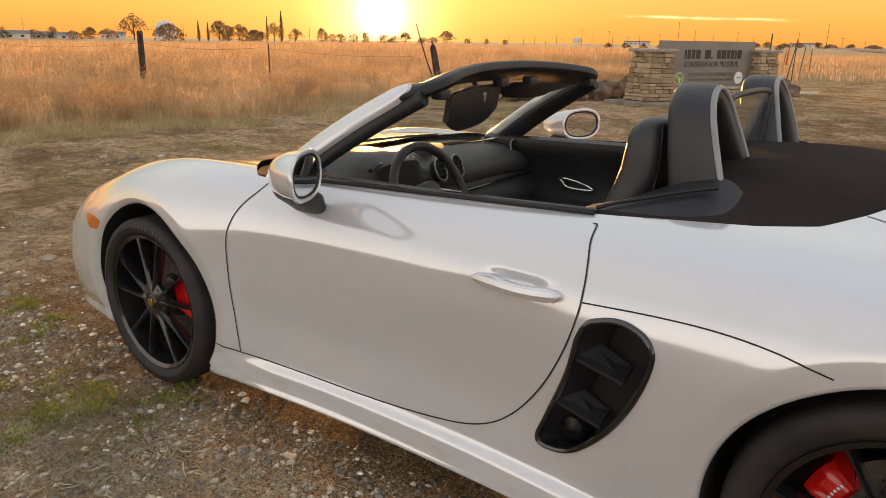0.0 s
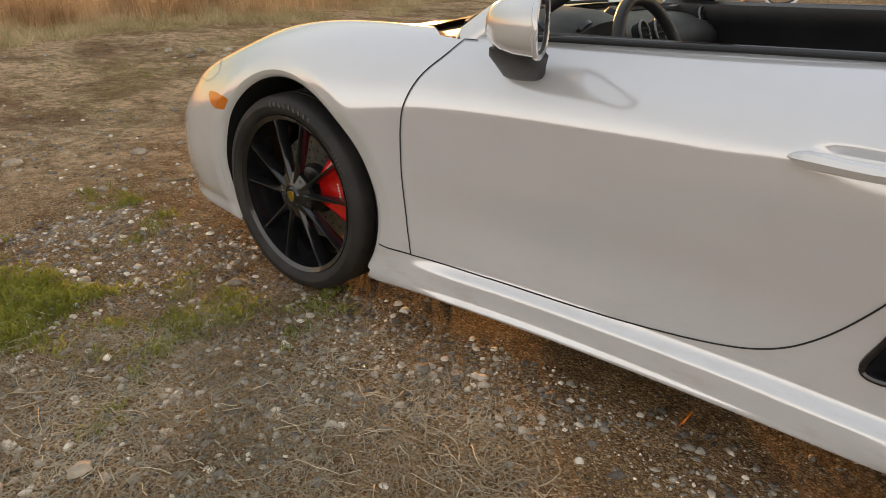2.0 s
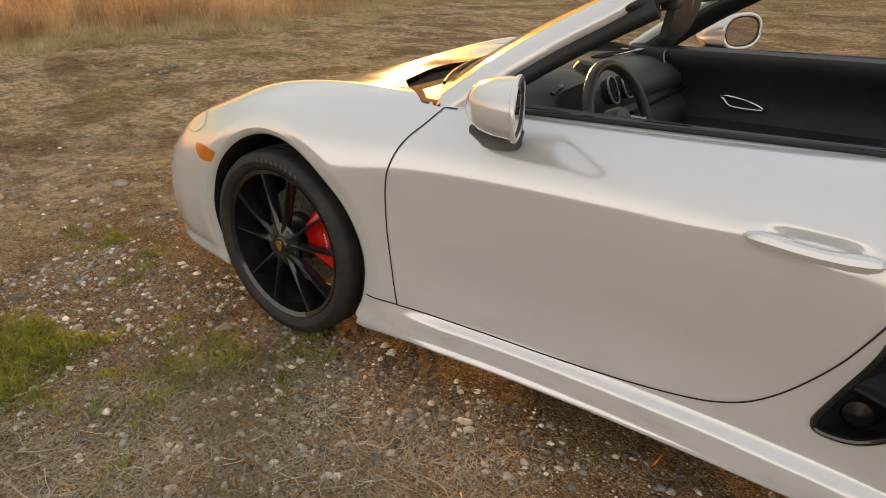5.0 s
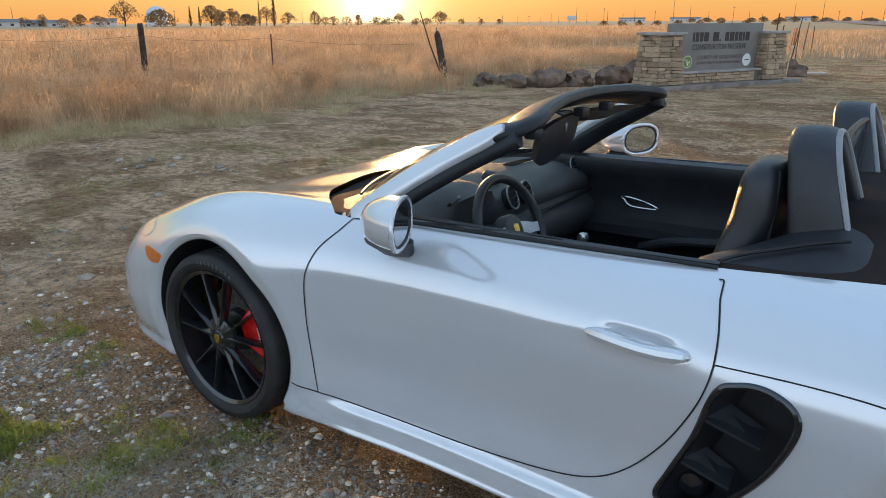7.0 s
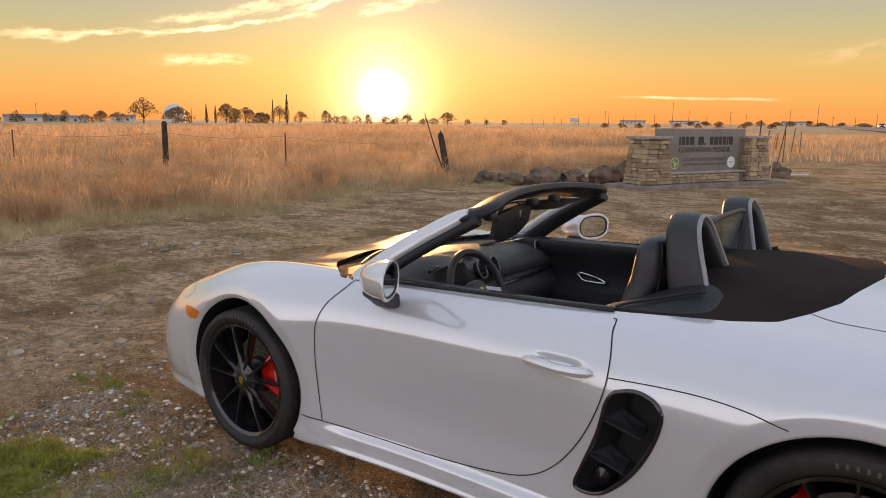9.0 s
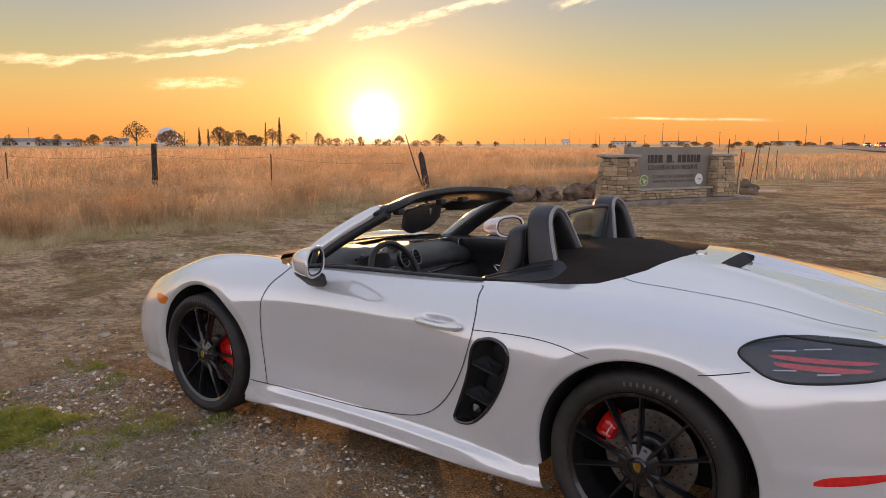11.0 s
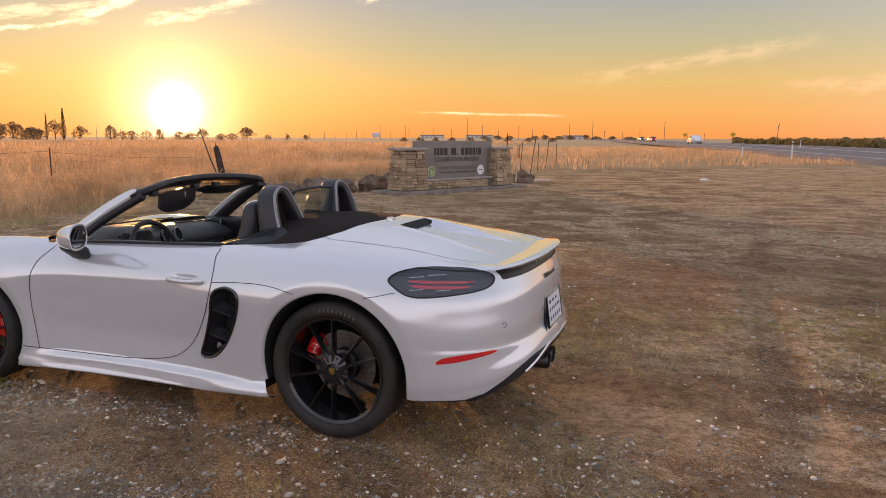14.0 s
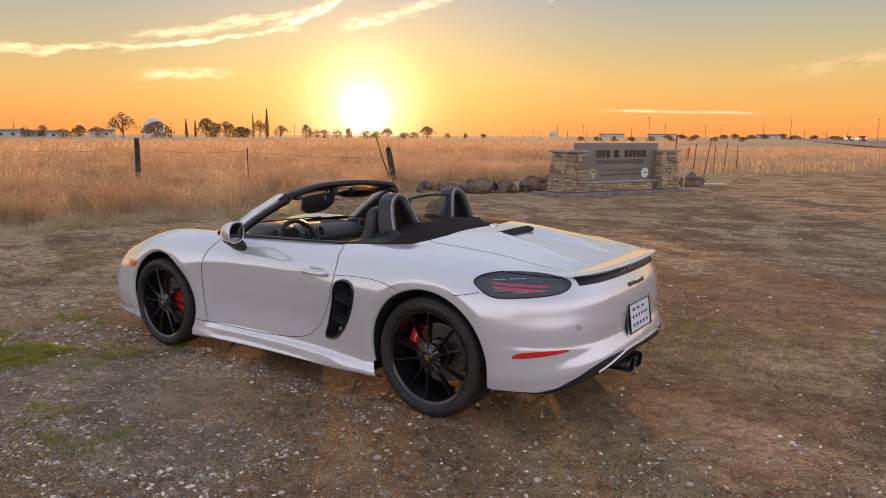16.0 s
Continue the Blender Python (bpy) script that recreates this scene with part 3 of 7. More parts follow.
def weeds():
    """Dead weeds in bushy clumps: thin stalks that spread from one foot, with feathery heads."""
    cx, cy, rng = scatter(5200, -20, -7.2, -9, 26, 15, lambda a, b: in_field(a, b, .15) & (fbm(a * .55, b * .55, 3, 16) > np.random.default_rng(17).uniform(.34, .60, len(a))))
    each = rng.integers(9, 34, len(cx))
    k = np.repeat(np.arange(len(cx)), each)
    m = len(k)
    size = rng.uniform(.30, 1.0, len(cx)) ** 1.3
    x, y = cx[k] + rng.normal(0, .10, m) * size[k], cy[k] + rng.normal(0, .10, m) * size[k]
    tall = (.16 + .52 * size[k]) * rng.uniform(.55, 1.12, m)
    ob = blades("dead_weeds", x, y, tall, rng.uniform(.004, .011, m), rng.uniform(.10, .75, m), DRY, 18, .3)
    return tagged(ob, "bushy clumps of pale dead weeds in the field", "weeds", kind="stuff")


weeds()
field_band("dry_field_grass", "golden dry grass further out in the field", 90000, -48, -16, -22, 60, .35, .80, .022, 12, .25, .5)
field_band("dry_field_grass", "golden dry grass far out in the field", 80000, -170, -40, -70, 190, .35, .75, .09, 13, .0, .2)
field_band("dry_field_grass", "dry orange grass between the yard and the road", 70000, -45, 22, 18, 110, .14, .42, .026, 14, .2, .4)


def matted():
    x, y, rng = scatter(80000, -9.8, -5.2, -8, 14, 31, lambda a, b: (a < yard_edge(b) + 2.6 * fbm(a * .7, b * .7, 4, 8) - .4) & (fbm(a * 1.5, b * 1.5, 4, 41) > np.random.default_rng(42).uniform(.36, .56, len(a))))
    return tagged(blades("matted_grass", x, y, rng.uniform(.03, .17, len(x)), np.full(len(x), .009), rng.uniform(.5, 1.8, len(x)), MATTED, 32),
                  "grey matted dead grass along the field edge", "grass", kind="stuff")


matted()


def yard_tufts():
    """Short trodden dead grass in ragged patches over the open yard."""
    def worn(a, b):
        rut = np.abs(a - 4.54 - .042 * b) < .22
        mud = (np.abs(b - 2.75 - .3 * a) < 1.3) & (a > 2.2)
        return (fbm(a * .55, b * .9, 4, 45) + .16 * (fbm(a * 4, b * 4, 3, 46) - .5) > .53) & ~rut & ~mud & (a > yard_edge(b)) & ((np.abs(a - 1.2) > 2.4) | (b > 1.6)) & (b - .85 * a < 33)
    x, y, rng = scatter(105000, -7, 17, 1.2, 30, 47, worn)
    x2, y2, _ = scatter(16000, 3.6, 8, -2.5, 3.5, 48, worn)
    x, y = np.r_[x, x2], np.r_[y, y2]
    return tagged(blades("trodden_grass", x, y, rng.uniform(.012, .05, len(x)), .006 + .0010 * np.clip(y, 0, 30), rng.uniform(.8, 2.5, len(x)), MATTED, 49),
                  "short grey trodden dead grass in patches on the yard", "grass", kind="stuff")


yard_tufts()


def in_green(x, y):
    p = fbm(x * .9 + 5, y * .9, 4, 51)
    for cx, cy, r, k in ((-.62, -1.46, .30, .36), (-.48, -1.66, .22, .24), (.08, -1.38, .20, .08), (.10, -.90, .26, .14), (.18, -1.65, .12, .26), (.56, -1.15, .12, .24), (-.35, -1.15, .25, .16), (.0, -1.75, .35, .14),
                         (4.85, 2.3, .35, .26), (4.3, 1.68, .5, .20), (3.5, 1.25, .4, .18), (-8.3, 2.7, .7, .26), (-1.1, -1.25, .4, .20), (-2.2, -1.4, .6, .14), (5.6, 1.9, .4, .16)):
        p = p + np.exp(-((x - cx) ** 2 + (y - cy) ** 2) / (r * r)) * k
    return p + .34 * (fbm(x * 8, y * 8, 4, 55) - .5) * 2 > .73 + .20 * np.random.default_rng(4).uniform(-1, 1, len(x))


def short_grass():
    x, y, rng = scatter(230000, -9, 7, -4, 5, 52, in_green)
    x2, y2, _ = scatter(170000, -1.7, 1.4, -2.2, -.7, 54, in_green)
    x, y = np.r_[x, x2], np.r_[y, y2]
    return tagged(blades("new_grass", x, y, rng.uniform(.008, .034, len(x)), rng.uniform(.003, .0058, len(x)), rng.uniform(.5, 1.8, len(x)), GREEN, 53, sink=.002),
                  "short new green grass in patches on the dirt", "grass", kind="stuff")


short_grass()


def straw():
    """Bits of dead stalk lying on the dirt."""
    def lies(a, b):
        p = fbm(a * 1.1, b * 1.1, 4, 62)
        for cx, cy, r, k in ((.20, -1.50, .35, .20), (.90, -1.22, .30, .18), (.25, -1.80, .45, .22), (.55, -1.35, .3, .12), (1.5, -2.0, .5, .08), (-.2, -1.3, .3, .12)):
            p = p + np.exp(-((a - cx) ** 2 + (b - cy) ** 2) / (r * r)) * k
        return p > .68 + .13 * np.random.default_rng(3).uniform(-1, 1, len(a))
    x, y, rng = scatter(150000, -6, 7, -4.4, 2.5, 61, lies)
    x2, y2, rng2 = scatter(60000, -1.2, 2.2, -2.3, -.85, 64, lies)
    x, y = np.r_[x, x2], np.r_[y, y2]
    return tagged(blades("straw", x, y, rng.uniform(.004, .016, len(x)), rng.uniform(.0012, .0030, len(x)), rng.uniform(1.5, 7.5, len(x)), STRAW, 63, sink=-.001),
                  "pale dead straw lying on the dirt", "straw", kind="stuff")


straw()


def pebble_field(name, n, x0, x1, y0, y1, small, big, seed, thin, label, steep=8, mat=None):
    """Small stones: squashed uneven eight-cornered lumps, sunk a little."""
    x, y, rng = scatter(n, x0, x1, y0, y1, seed, lambda a, b: (fbm(a * .8, b * .8, 4, seed) > thin) & (a > yard_edge(b)))
    m = len(x)
    size = small + (big - small) * rng.random(m) ** steep
    base = np.array([(math.cos(t), math.sin(t), 0) for t in np.arange(5) * 2 * math.pi / 5] + [(.62 * math.cos(t + .5), .62 * math.sin(t + .5), .62) for t in np.arange(5) * 2 * math.pi / 5] + [(0, 0, .8)])
    v = base[None] * rng.uniform(.7, 1.25, (m, 11, 1)) * size[:, None, None] * np.stack([rng.uniform(.7, 1.3, m), rng.uniform(.6, 1.1, m), rng.uniform(.5, .9, m)], -1)[:, None]
    a = rng.uniform(0, 2 * np.pi, m)
    c, s = np.cos(a)[:, None], np.sin(a)[:, None]
    v = np.stack([v[..., 0] * c - v[..., 1] * s + x[:, None], v[..., 0] * s + v[..., 1] * c + y[:, None], v[..., 2] + (ground_z(x, y) - size * .15)[:, None]], -1)
    f = []
    for k in range(5):
        k2 = (k + 1) % 5
        f += [(k, k2, 5 + k), (k2, 5 + k2, 5 + k), (5 + k, 5 + k2, 10)]
    tri = (np.arange(m)[:, None, None] * 11 + np.array(f)[None]).reshape(-1, 3)
    return tagged(quick_mesh(name, v.reshape(-1, 3), tri, mat or PEBBLE, True), label, "gravel", kind="stuff")


pebble_field("gravel", 18000, -1.3, 2.3, -2.5, -.7, .0035, .018, 73, .40, "rounded grey and tan pebbles beside the car", 3.4)
pebble_field("gravel", 15000, -3, 6.5, -4.0, -.2, .0045, .024, 71, .38, "small grey and tan gravel stones on the dirt")
pebble_field("gravel", 10000, 2.2, 7.5, -3.2, 3.5, .005, .017, 74, .40, "pale gravel stones behind the car", 3.5)
pebble_field("gravel", 12000, -7, 9, -1.0, 10, .006, .028, 72, .44, "scattered gravel stones across the yard")

pebble_field("dirt_clods", 15000, 2.4, 13, .5, 15, .006, .026, 77, .46, "loose brown clods of earth across the open yard", 6, CLOD)


def grit():
    """Coarse grit: little four-sided chips."""
    x, y, rng = scatter(48000, -1.6, 5.5, -3.6, -.3, 75, lambda a, b: fbm(a * 1.7, b * 1.7, 3, 76) > .34)
    m = len(x)
    size = rng.uniform(.0018, .0058, m)
    a = rng.uniform(0, 6.28, (m, 1)) + np.array([0, 1.4, 3.1, 4.6])
    r = size[:, None] * rng.uniform(.7, 1.2, (m, 4))
    z = ground_z(x, y)
    low = np.stack([x[:, None] + np.cos(a) * r, y[:, None] + np.sin(a) * r, np.repeat(z[:, None] - .001, 4, 1)], -1)
    top = np.stack([x + rng.normal(0, .25, m) * size, y + rng.normal(0, .25, m) * size, z + size * rng.uniform(.5, 1.0, m)], -1)
    v = np.concatenate([low, top[:, None]], 1).reshape(-1, 3)
    tri = (np.arange(m)[:, None, None] * 5 + np.array([(0, 1, 4), (1, 2, 4), (2, 3, 4), (3, 0, 4)])[None]).reshape(-1, 3)
    return tagged(quick_mesh("grit", v, tri, PEBBLE), "coarse tan grit strewn over the dirt", "gravel", kind="stuff")


grit()


def twigs():
    g = Geo()
    rng = random.Random(8)
    for k_ in range(330):
        near = k_ % 3
        x, y = (rng.gauss(.9, .3), rng.gauss(-1.28, .14)) if near == 0 else (rng.gauss(.2, .4), rng.gauss(-1.65, .2)) if near == 1 else (rng.uniform(-2.5, 5.5), rng.uniform(-4, -.9))
        a, n = rng.uniform(0, 6.28), rng.randint(3, 5)
        p, length = [], rng.uniform(.03, .16)
        for k in range(n):
            p.append((x, y, float(ground_z(x, y)) + .004 + .012 * rng.random()))
            a += rng.uniform(-.7, .7)
            x, y = x + math.cos(a) * length / n, y + math.sin(a) * length / n
        g.add(sweep(p, [.0015 * (1 - .6 * k / n) for k in range(n)], 4))
    return tagged(mesh_object("dry_twigs", g.v, g.f, TWIG), "dry pale twigs strewn on the dirt", "twigs", kind="stuff")


twigs()

# ---- the car's skin: design curves lofted into one smooth surface ----
def curve(*knots):
    """A smooth function through (place, value) knots."""
    k = np.array(knots, float)
    a, b = k[:, 0], k[:, 1]
    d = np.diff(b) / np.diff(a)
    m = np.empty(len(a))
    m[0], m[-1] = d[0], d[-1]
    h = np.diff(a)
    m[1:-1] = (d[:-1] * h[1:] + d[1:] * h[:-1]) / (h[1:] + h[:-1])

    def f(x):
        x = np.clip(np.asarray(x, float), a[0], a[-1])
        i = np.clip(np.searchsorted(a, x, side="right") - 1, 0, len(a) - 2)
        w = a[i + 1] - a[i]
        t = (x - a[i]) / w
        return (b[i] * (1 + 2 * t) * (1 - t) ** 2 + m[i] * w * t * (1 - t) ** 2
                + b[i + 1] * t * t * (3 - 2 * t) + m[i + 1] * w * t * t * (t - 1))
    return f


# plan of the body at half height, by station from the nose round the flank to the tail
PLAN_X = curve((0, -.93), (1, -.915), (2, -.86), (3, -.69), (4, -.41), (5, -.15), (6, .10), (7, .35), (8, .55), (9, .90),
               (10, 1.3), (11, 1.7), (12, 2.0), (13, 2.3), (14, 2.55), (15, 2.80), (16, 3.015), (17, 3.215), (18, 3.338), (19, 3.376), (20, 3.385))
PLAN_Y = curve((0, 0), (1, .30), (2, .61), (3, .770), (4, .830), (5, .866), (6, .872), (7, .845), (8, .805), (9, .780),
               (10, .785), (11, .815), (12, .85), (13, .885), (14, .895), (15, .868), (16, .818), (17, .70), (18, .49), (19, .25), (20, 0))
BOTTOM = curve((0, .17), (3, .16), (5, .14), (8, .142), (10, .146), (12, .164), (14, .185), (15, .20), (16, .215), (17, .25), (18, .31), (20, .36))
EDGE = curve((0, .50), (1, .51), (2, .555), (3, .670), (4, .772), (5, .846), (6, .882), (7, .888), (8, .882), (9, .882), (10, .892), (11, .902),
             (12, .908), (13, .908), (14, .902), (15, .888), (16, .868), (17, .855), (18, .85), (20, .85))
# how far each level stands in from the plan outline
INSET = [
    curve((0, .10), (2, .13), (3, .16), (4, .15), (5, .11), (6, .07), (8, .05), (10, .05), (12, .09), (14, .10), (16, .10), (20, .08)),
    curve((0, .02), (2, .045), (3, .07), (4, .075), (5, .06), (6, .045), (8, .008), (10, .006), (11, .016), (12, .030), (13, .055), (14, .065), (15, .07), (16, .055), (18, .03), (20, .02)),
    curve((0, .0), (2, .012), (3, .022), (4, .026), (5, .024), (6, .02), (8, .008), (10, .010), (11, .022), (12, .03), (14, .02), (16, .006), (18, -.022), (20, -.028)),
    curve((0, -.01), (4, .0), (6, .0), (8, .014), (10, .024), (11, .026), (12, .017), (14, .0), (16, .0), (18, .0), (20, .0)),
    curve((0, 0), (6, .0), (8, .004), (10, .009), (11, .008), (12, .003), (14, .0), (20, 0)),
    curve((0, .02), (4, .012), (6, .006), (8, -.002), (10, -.002), (11, -.004), (12, -.002), (14, .010), (16, .018), (18, .02), (20, .02)),
    curve((0, .06), (4, .05), (6, .045), (8, .026), (10, .03), (11, .036), (12, .034), (14, .04), (16, .045), (18, .04), (20, .04)),
    curve((0, .11), (4, .10), (6, .10), (8, .07), (10, .08), (11, .085), (12, .085), (14, .085), (16, .085), (18, .06), (20, .06)),
    curve((0, .18), (4, .17), (6, .17), (8, .115), (9, .105), (10, .12), (11, .145), (12, .15), (14, .155), (16, .15), (18, .085), (20, .08)),
]
RISE = [-.012, 0, .13, .33, .54, .73, .86, .955, 1.0]
# height of the upper skin at 0.8, 0.45 and 0 of the way out, less the edge's height
CROWN = [
    curve((0, .03), (2, .03), (4, .0), (5, -.010), (6, -.014), (7, -.006), (8, .0), (10, .0), (11, .02), (12, .03), (13, .035), (14, .035), (15, .028), (16, .018), (17, .006), (18, .0), (20, .0)),
    curve((0, .06), (2, .05), (4, -.012), (5, -.035), (6, -.042), (7, -.020), (8, .0), (10, .04), (11, .08), (12, .095), (13, .092), (14, .082), (15, .06), (16, .034), (17, .012), (18, .0), (20, .0)),
    curve((0, .07), (2, .06), (4, -.010), (5, -.032), (6, -.038), (7, -.014), (8, .005), (10, .06), (11, .10), (12, .115), (13, .110), (14, .096), (15, .070), (16, .042), (17, .014), (18, .0), (20, .0)),
]


FRONT_ARCH, REAR_ARCH = (.0165, .358, .3905), (2.487, .348, .402)
FEATURE = curve((.20, .640), (.34, .668), (.50, .690), (.70, .702), (.87, .706), (1.02, .708), (1.20, .712), (1.34, .716), (1.48, .730), (1.62, .737), (1.77, .746), (2.0, .76))


def smooth_rows(a, n):
    """Evens out the curvature along the first axis; the ends stay."""
    k = np.hanning(2 * n + 3)[1:-1]
    k /= k.sum()
    pad = np.concatenate([2 * a[:1] - a[n:0:-1], a, 2 * a[-1:] - a[-2:-n - 2:-1]])
    return sum(w * pad[i:i + len(a)] for i, w in enumerate(k))


def skin_grid(ns=400, per=6):
    """Points of the near half of the skin: stations along the body by rows from the sill up over the shoulder to the middle."""
    fine = np.linspace(0, 20, 4001)
    length = np.r_[0, np.cumsum(np.hypot(np.diff(PLAN_X(fine)), np.diff(PLAN_Y(fine))))]
    st = np.interp(np.linspace(0, length[-1], ns), length, fine)
    plan = smooth_rows(np.stack([PLAN_X(st), PLAN_Y(st)], 1), 12)
    plan[0, 1] = plan[-1, 1] = 0
    tan = np.gradient(plan, axis=0)
    tan /= np.linalg.norm(tan, axis=1, keepdims=True)
    tan[0], tan[-1] = (0, 1), (0, -1)
    inward = np.stack([tan[:, 1], -tan[:, 0]], 1)
    zb, ze = BOTTOM(st), EDGE(st)
    rows = []
    for inset, rise in zip(INSET, RISE):
        xy = plan + inward * smooth_rows(inset(st), 10)[:, None]
        rows.append(np.column_stack([xy, smooth_rows(zb + rise * (ze - zb), 10)]))
    edge = rows[-1]
    for crown, out in zip(CROWN, (.8, .45, 0)):
        rows.append(np.column_stack([edge[:, 0], edge[:, 1] * out, edge[:, 2] + smooth_rows(crown(st), 10)]))
    ctl = np.stack(rows, 1)                                   # stations x 12 rows x 3
    gap = np.array([.03, .10, .13, .15, .14, .10, .08, .06, .14, .23, .30])
    at = np.r_[0, np.cumsum(gap)]
    v = np.concatenate([np.linspace(at[j], at[j + 1], per + 8 * (j in (1, 8, 9, 10)) + 6 * (1 < j < 7), endpoint=False) for j in range(11)] + [[at[-1]]])
    i = np.clip(np.searchsorted(at, v, side="right") - 1, 0, 10)
    d = np.diff(ctl, axis=1) / gap[:, None]
    m = np.empty_like(ctl)
    m[:, 0], m[:, -1] = d[:, 0], d[:, -1]
    m[:, -1] = 0, 0, 0
    m[:, -1, 1] = d[:, -1, 1]
    m[:, 1:-1] = (d[:, :-1] * gap[1:, None] + d[:, 1:] * gap[:-1, None]) / (gap[1:] + gap[:-1])[:, None]
    w = gap[i][None, :, None]
    t = ((v - at[i]) / gap[i])[None, :, None]
    p = (ctl[:, i] * (1 + 2 * t) * (1 - t) ** 2 + m[:, i] * w * t * (1 - t) ** 2
         + ctl[:, i + 1] * t * t * (3 - 2 * t) + m[:, i + 1] * w * t * t * (t - 1))
    # the hollow behind the door handle, and the trough along the engine lid
    x, y, z = p[..., 0], p[..., 1], p[..., 2]
    # the flank's feature line: a crease from the front arch to the handle, with the door pressed in below it
    line = FEATURE(x)
    below = .006 * np.log1p(np.exp(np.clip((line - z) / .006, -30, 30)))
    span = np.clip((x - .26) / .30, 0, 1) * np.clip((1.92 - x) / .40, 0, 1) * (y > .5) * (z < .86)
    p[..., 1] -= span * .015 * (1 - np.exp(-below / .034)) * np.exp(-below / .17)
    # flares: the skin turns under along a band round each wheel arch
    for (cx, cz, r0), band, deep in ((FRONT_ARCH, .036, .009), (REAR_ARCH, .050, .013)):
        rr = np.hypot(x - cx, z - cz) - r0
        inner = .004 * np.log1p(np.exp(np.clip((band - rr) / .004, -30, 30)))
        p[..., 1] -= deep * np.clip(inner / band, 0, 1.3) * (y > .5) * (rr > -.05)
    # the rear bumper: a shelf under the lamps and a ledge over the reflectors
    back = np.clip((x - 2.86) / .20, 0, 1)
    shelf = .008 * np.log1p(np.exp(np.clip((.722 - z) / .008, -30, 30)))
    ledge = .005 * np.log1p(np.exp(np.clip((.499 - z) / .005, -30, 30)))
    push = back * (.007 * np.exp(-((z - .722) / .060) ** 2) + .008 * (1 - np.exp(-ledge / .010)) * np.exp(-ledge / .14) - .003 * (1 - np.exp(-shelf / .05)) * np.exp(-shelf / .16)) * (z < .86)
    nx, ny = np.clip((x - 2.6) / .75, 0, 1) ** 2, np.clip(y / .8, 0, 1)
    size = np.maximum(np.hypot(nx, ny), .2)
    p[..., 0] += push * nx / size
    p[..., 1] += push * ny / size
    dish = np.exp(-((x - 1.612) / .085) ** 4 - ((z - .745) / .017) ** 4) * (y > .6)
    p[..., 1] -= .012 * dish
    # the sill: a ledge under the door, a shallow scoop and a lip along its foot
    run = np.clip((x - .42) / .25, 0, 1) * np.clip((2.0 - x) / .25, 0, 1) * (y > .5) * (z < .30)
    p[..., 1] += run * (.018 * np.clip((.257 - z) / .030, 0, 1) * np.clip((z - .138) / .10, 0, 1) ** .6 - .004 * np.exp(-((z - .190) / .026) ** 2) + .010 * np.exp(-((z - .156) / .010) ** 2))

    def ease(q):
        q = np.clip(q, 0, 1)
        return q * q * (3 - 2 * q)
    chan = ease((.185 + .05 * (x - 2.6) - y) / .028) * ease((x - 2.575) / .018) * ease((3.22 - x) / .55) * (z > .8)
    rims = np.exp(-((y - .205 - .05 * (x - 2.6)) / .022) ** 2) * ease((x - 2.50) / .1) * ease((3.2 - x) / .3) * (z > .8)
    p[..., 2] += -.026 * chan + .006 * rims
    return p

# ---- the car ----
car = thing("convertible_car", "white two-seat convertible sports car with open roof and black wheels", "car", pose(0, 0, 0, 0, -math.degrees(math.atan(PITCH)), 0))


class Skin:
    """The body surface as polygons that can be cut along smooth outlines."""

    def __init__(self, side):
        p = skin_grid() * (1, side, 1)
        du, dv = np.gradient(p, axis=0), np.gradient(p, axis=1)
        n = np.cross(du, dv)
        size = np.linalg.norm(n, axis=-1, keepdims=True)
        n = n / np.maximum(size, 1e-9)
        if (n[200, 20, 1] * side) < 0:
            n = -n
        n[0], n[-1] = n[1], n[-2]
        self.v, self.n = [tuple(q) for q in p.reshape(-1, 3)], [tuple(q) for q in n.reshape(-1, 3)]
        a, b = p.shape[:2]
        k = np.arange(a * b).reshape(a, b)
        f = np.stack([k[:-1, :-1], k[1:, :-1], k[1:, 1:], k[:-1, 1:]], -1).reshape(-1, 4)
        if side > 0:
            f = f[:, ::-1]
        self.faces = [tuple(int(i) for i in q) for q in f]
        self.side = side

    def cut(self, faces, field):
        """Splits faces by the sign of field(points): those below zero, and those above."""
        pts = np.array(self.v)
        val = field(pts)
        cache, low, high = {}, [], []

        def between(i, j):
            key = (min(i, j), max(i, j))
            if key not in cache:
                t = val[i] / (val[i] - val[j])
                q = np.array(self.v[i]) * (1 - t) + np.array(self.v[j]) * t
                r = np.array(self.n[i]) * (1 - t) + np.array(self.n[j]) * t
                self.v.append(tuple(q))
                self.n.append(tuple(r / max(np.linalg.norm(r), 1e-9)))
                cache[key] = len(self.v) - 1
            return cache[key]
        for q in faces:
            s = [val[i] < 0 for i in q]
            if all(s):
                low.append(q)
            elif not any(s):
                high.append(q)
            else:
                a, b = [], []
                for k, i in enumerate(q):
                    j = q[(k + 1) % len(q)]
                    (a if s[k] else b).append(i)
                    if s[k] != s[(k + 1) % len(q)]:
                        e = between(i, j)
                        a.append(e)
                        b.append(e)
                if len(a) > 2:
                    low.append(tuple(a))
                if len(b) > 2:
                    high.append(tuple(b))
        return low, high

    def panel(self, name, faces, mat, parent, label="", lift=0.0):
        used = sorted({i for q in faces for i in q})
        at = {i: k for k, i in enumerate(used)}
        v = [tuple(np.array(self.v[i]) + lift * np.array(self.n[i])) for i in used]
        return mesh_object(name, v, [tuple(at[i] for i in q) for q in faces], mat, parent, True, label, [self.n[i] for i in used])


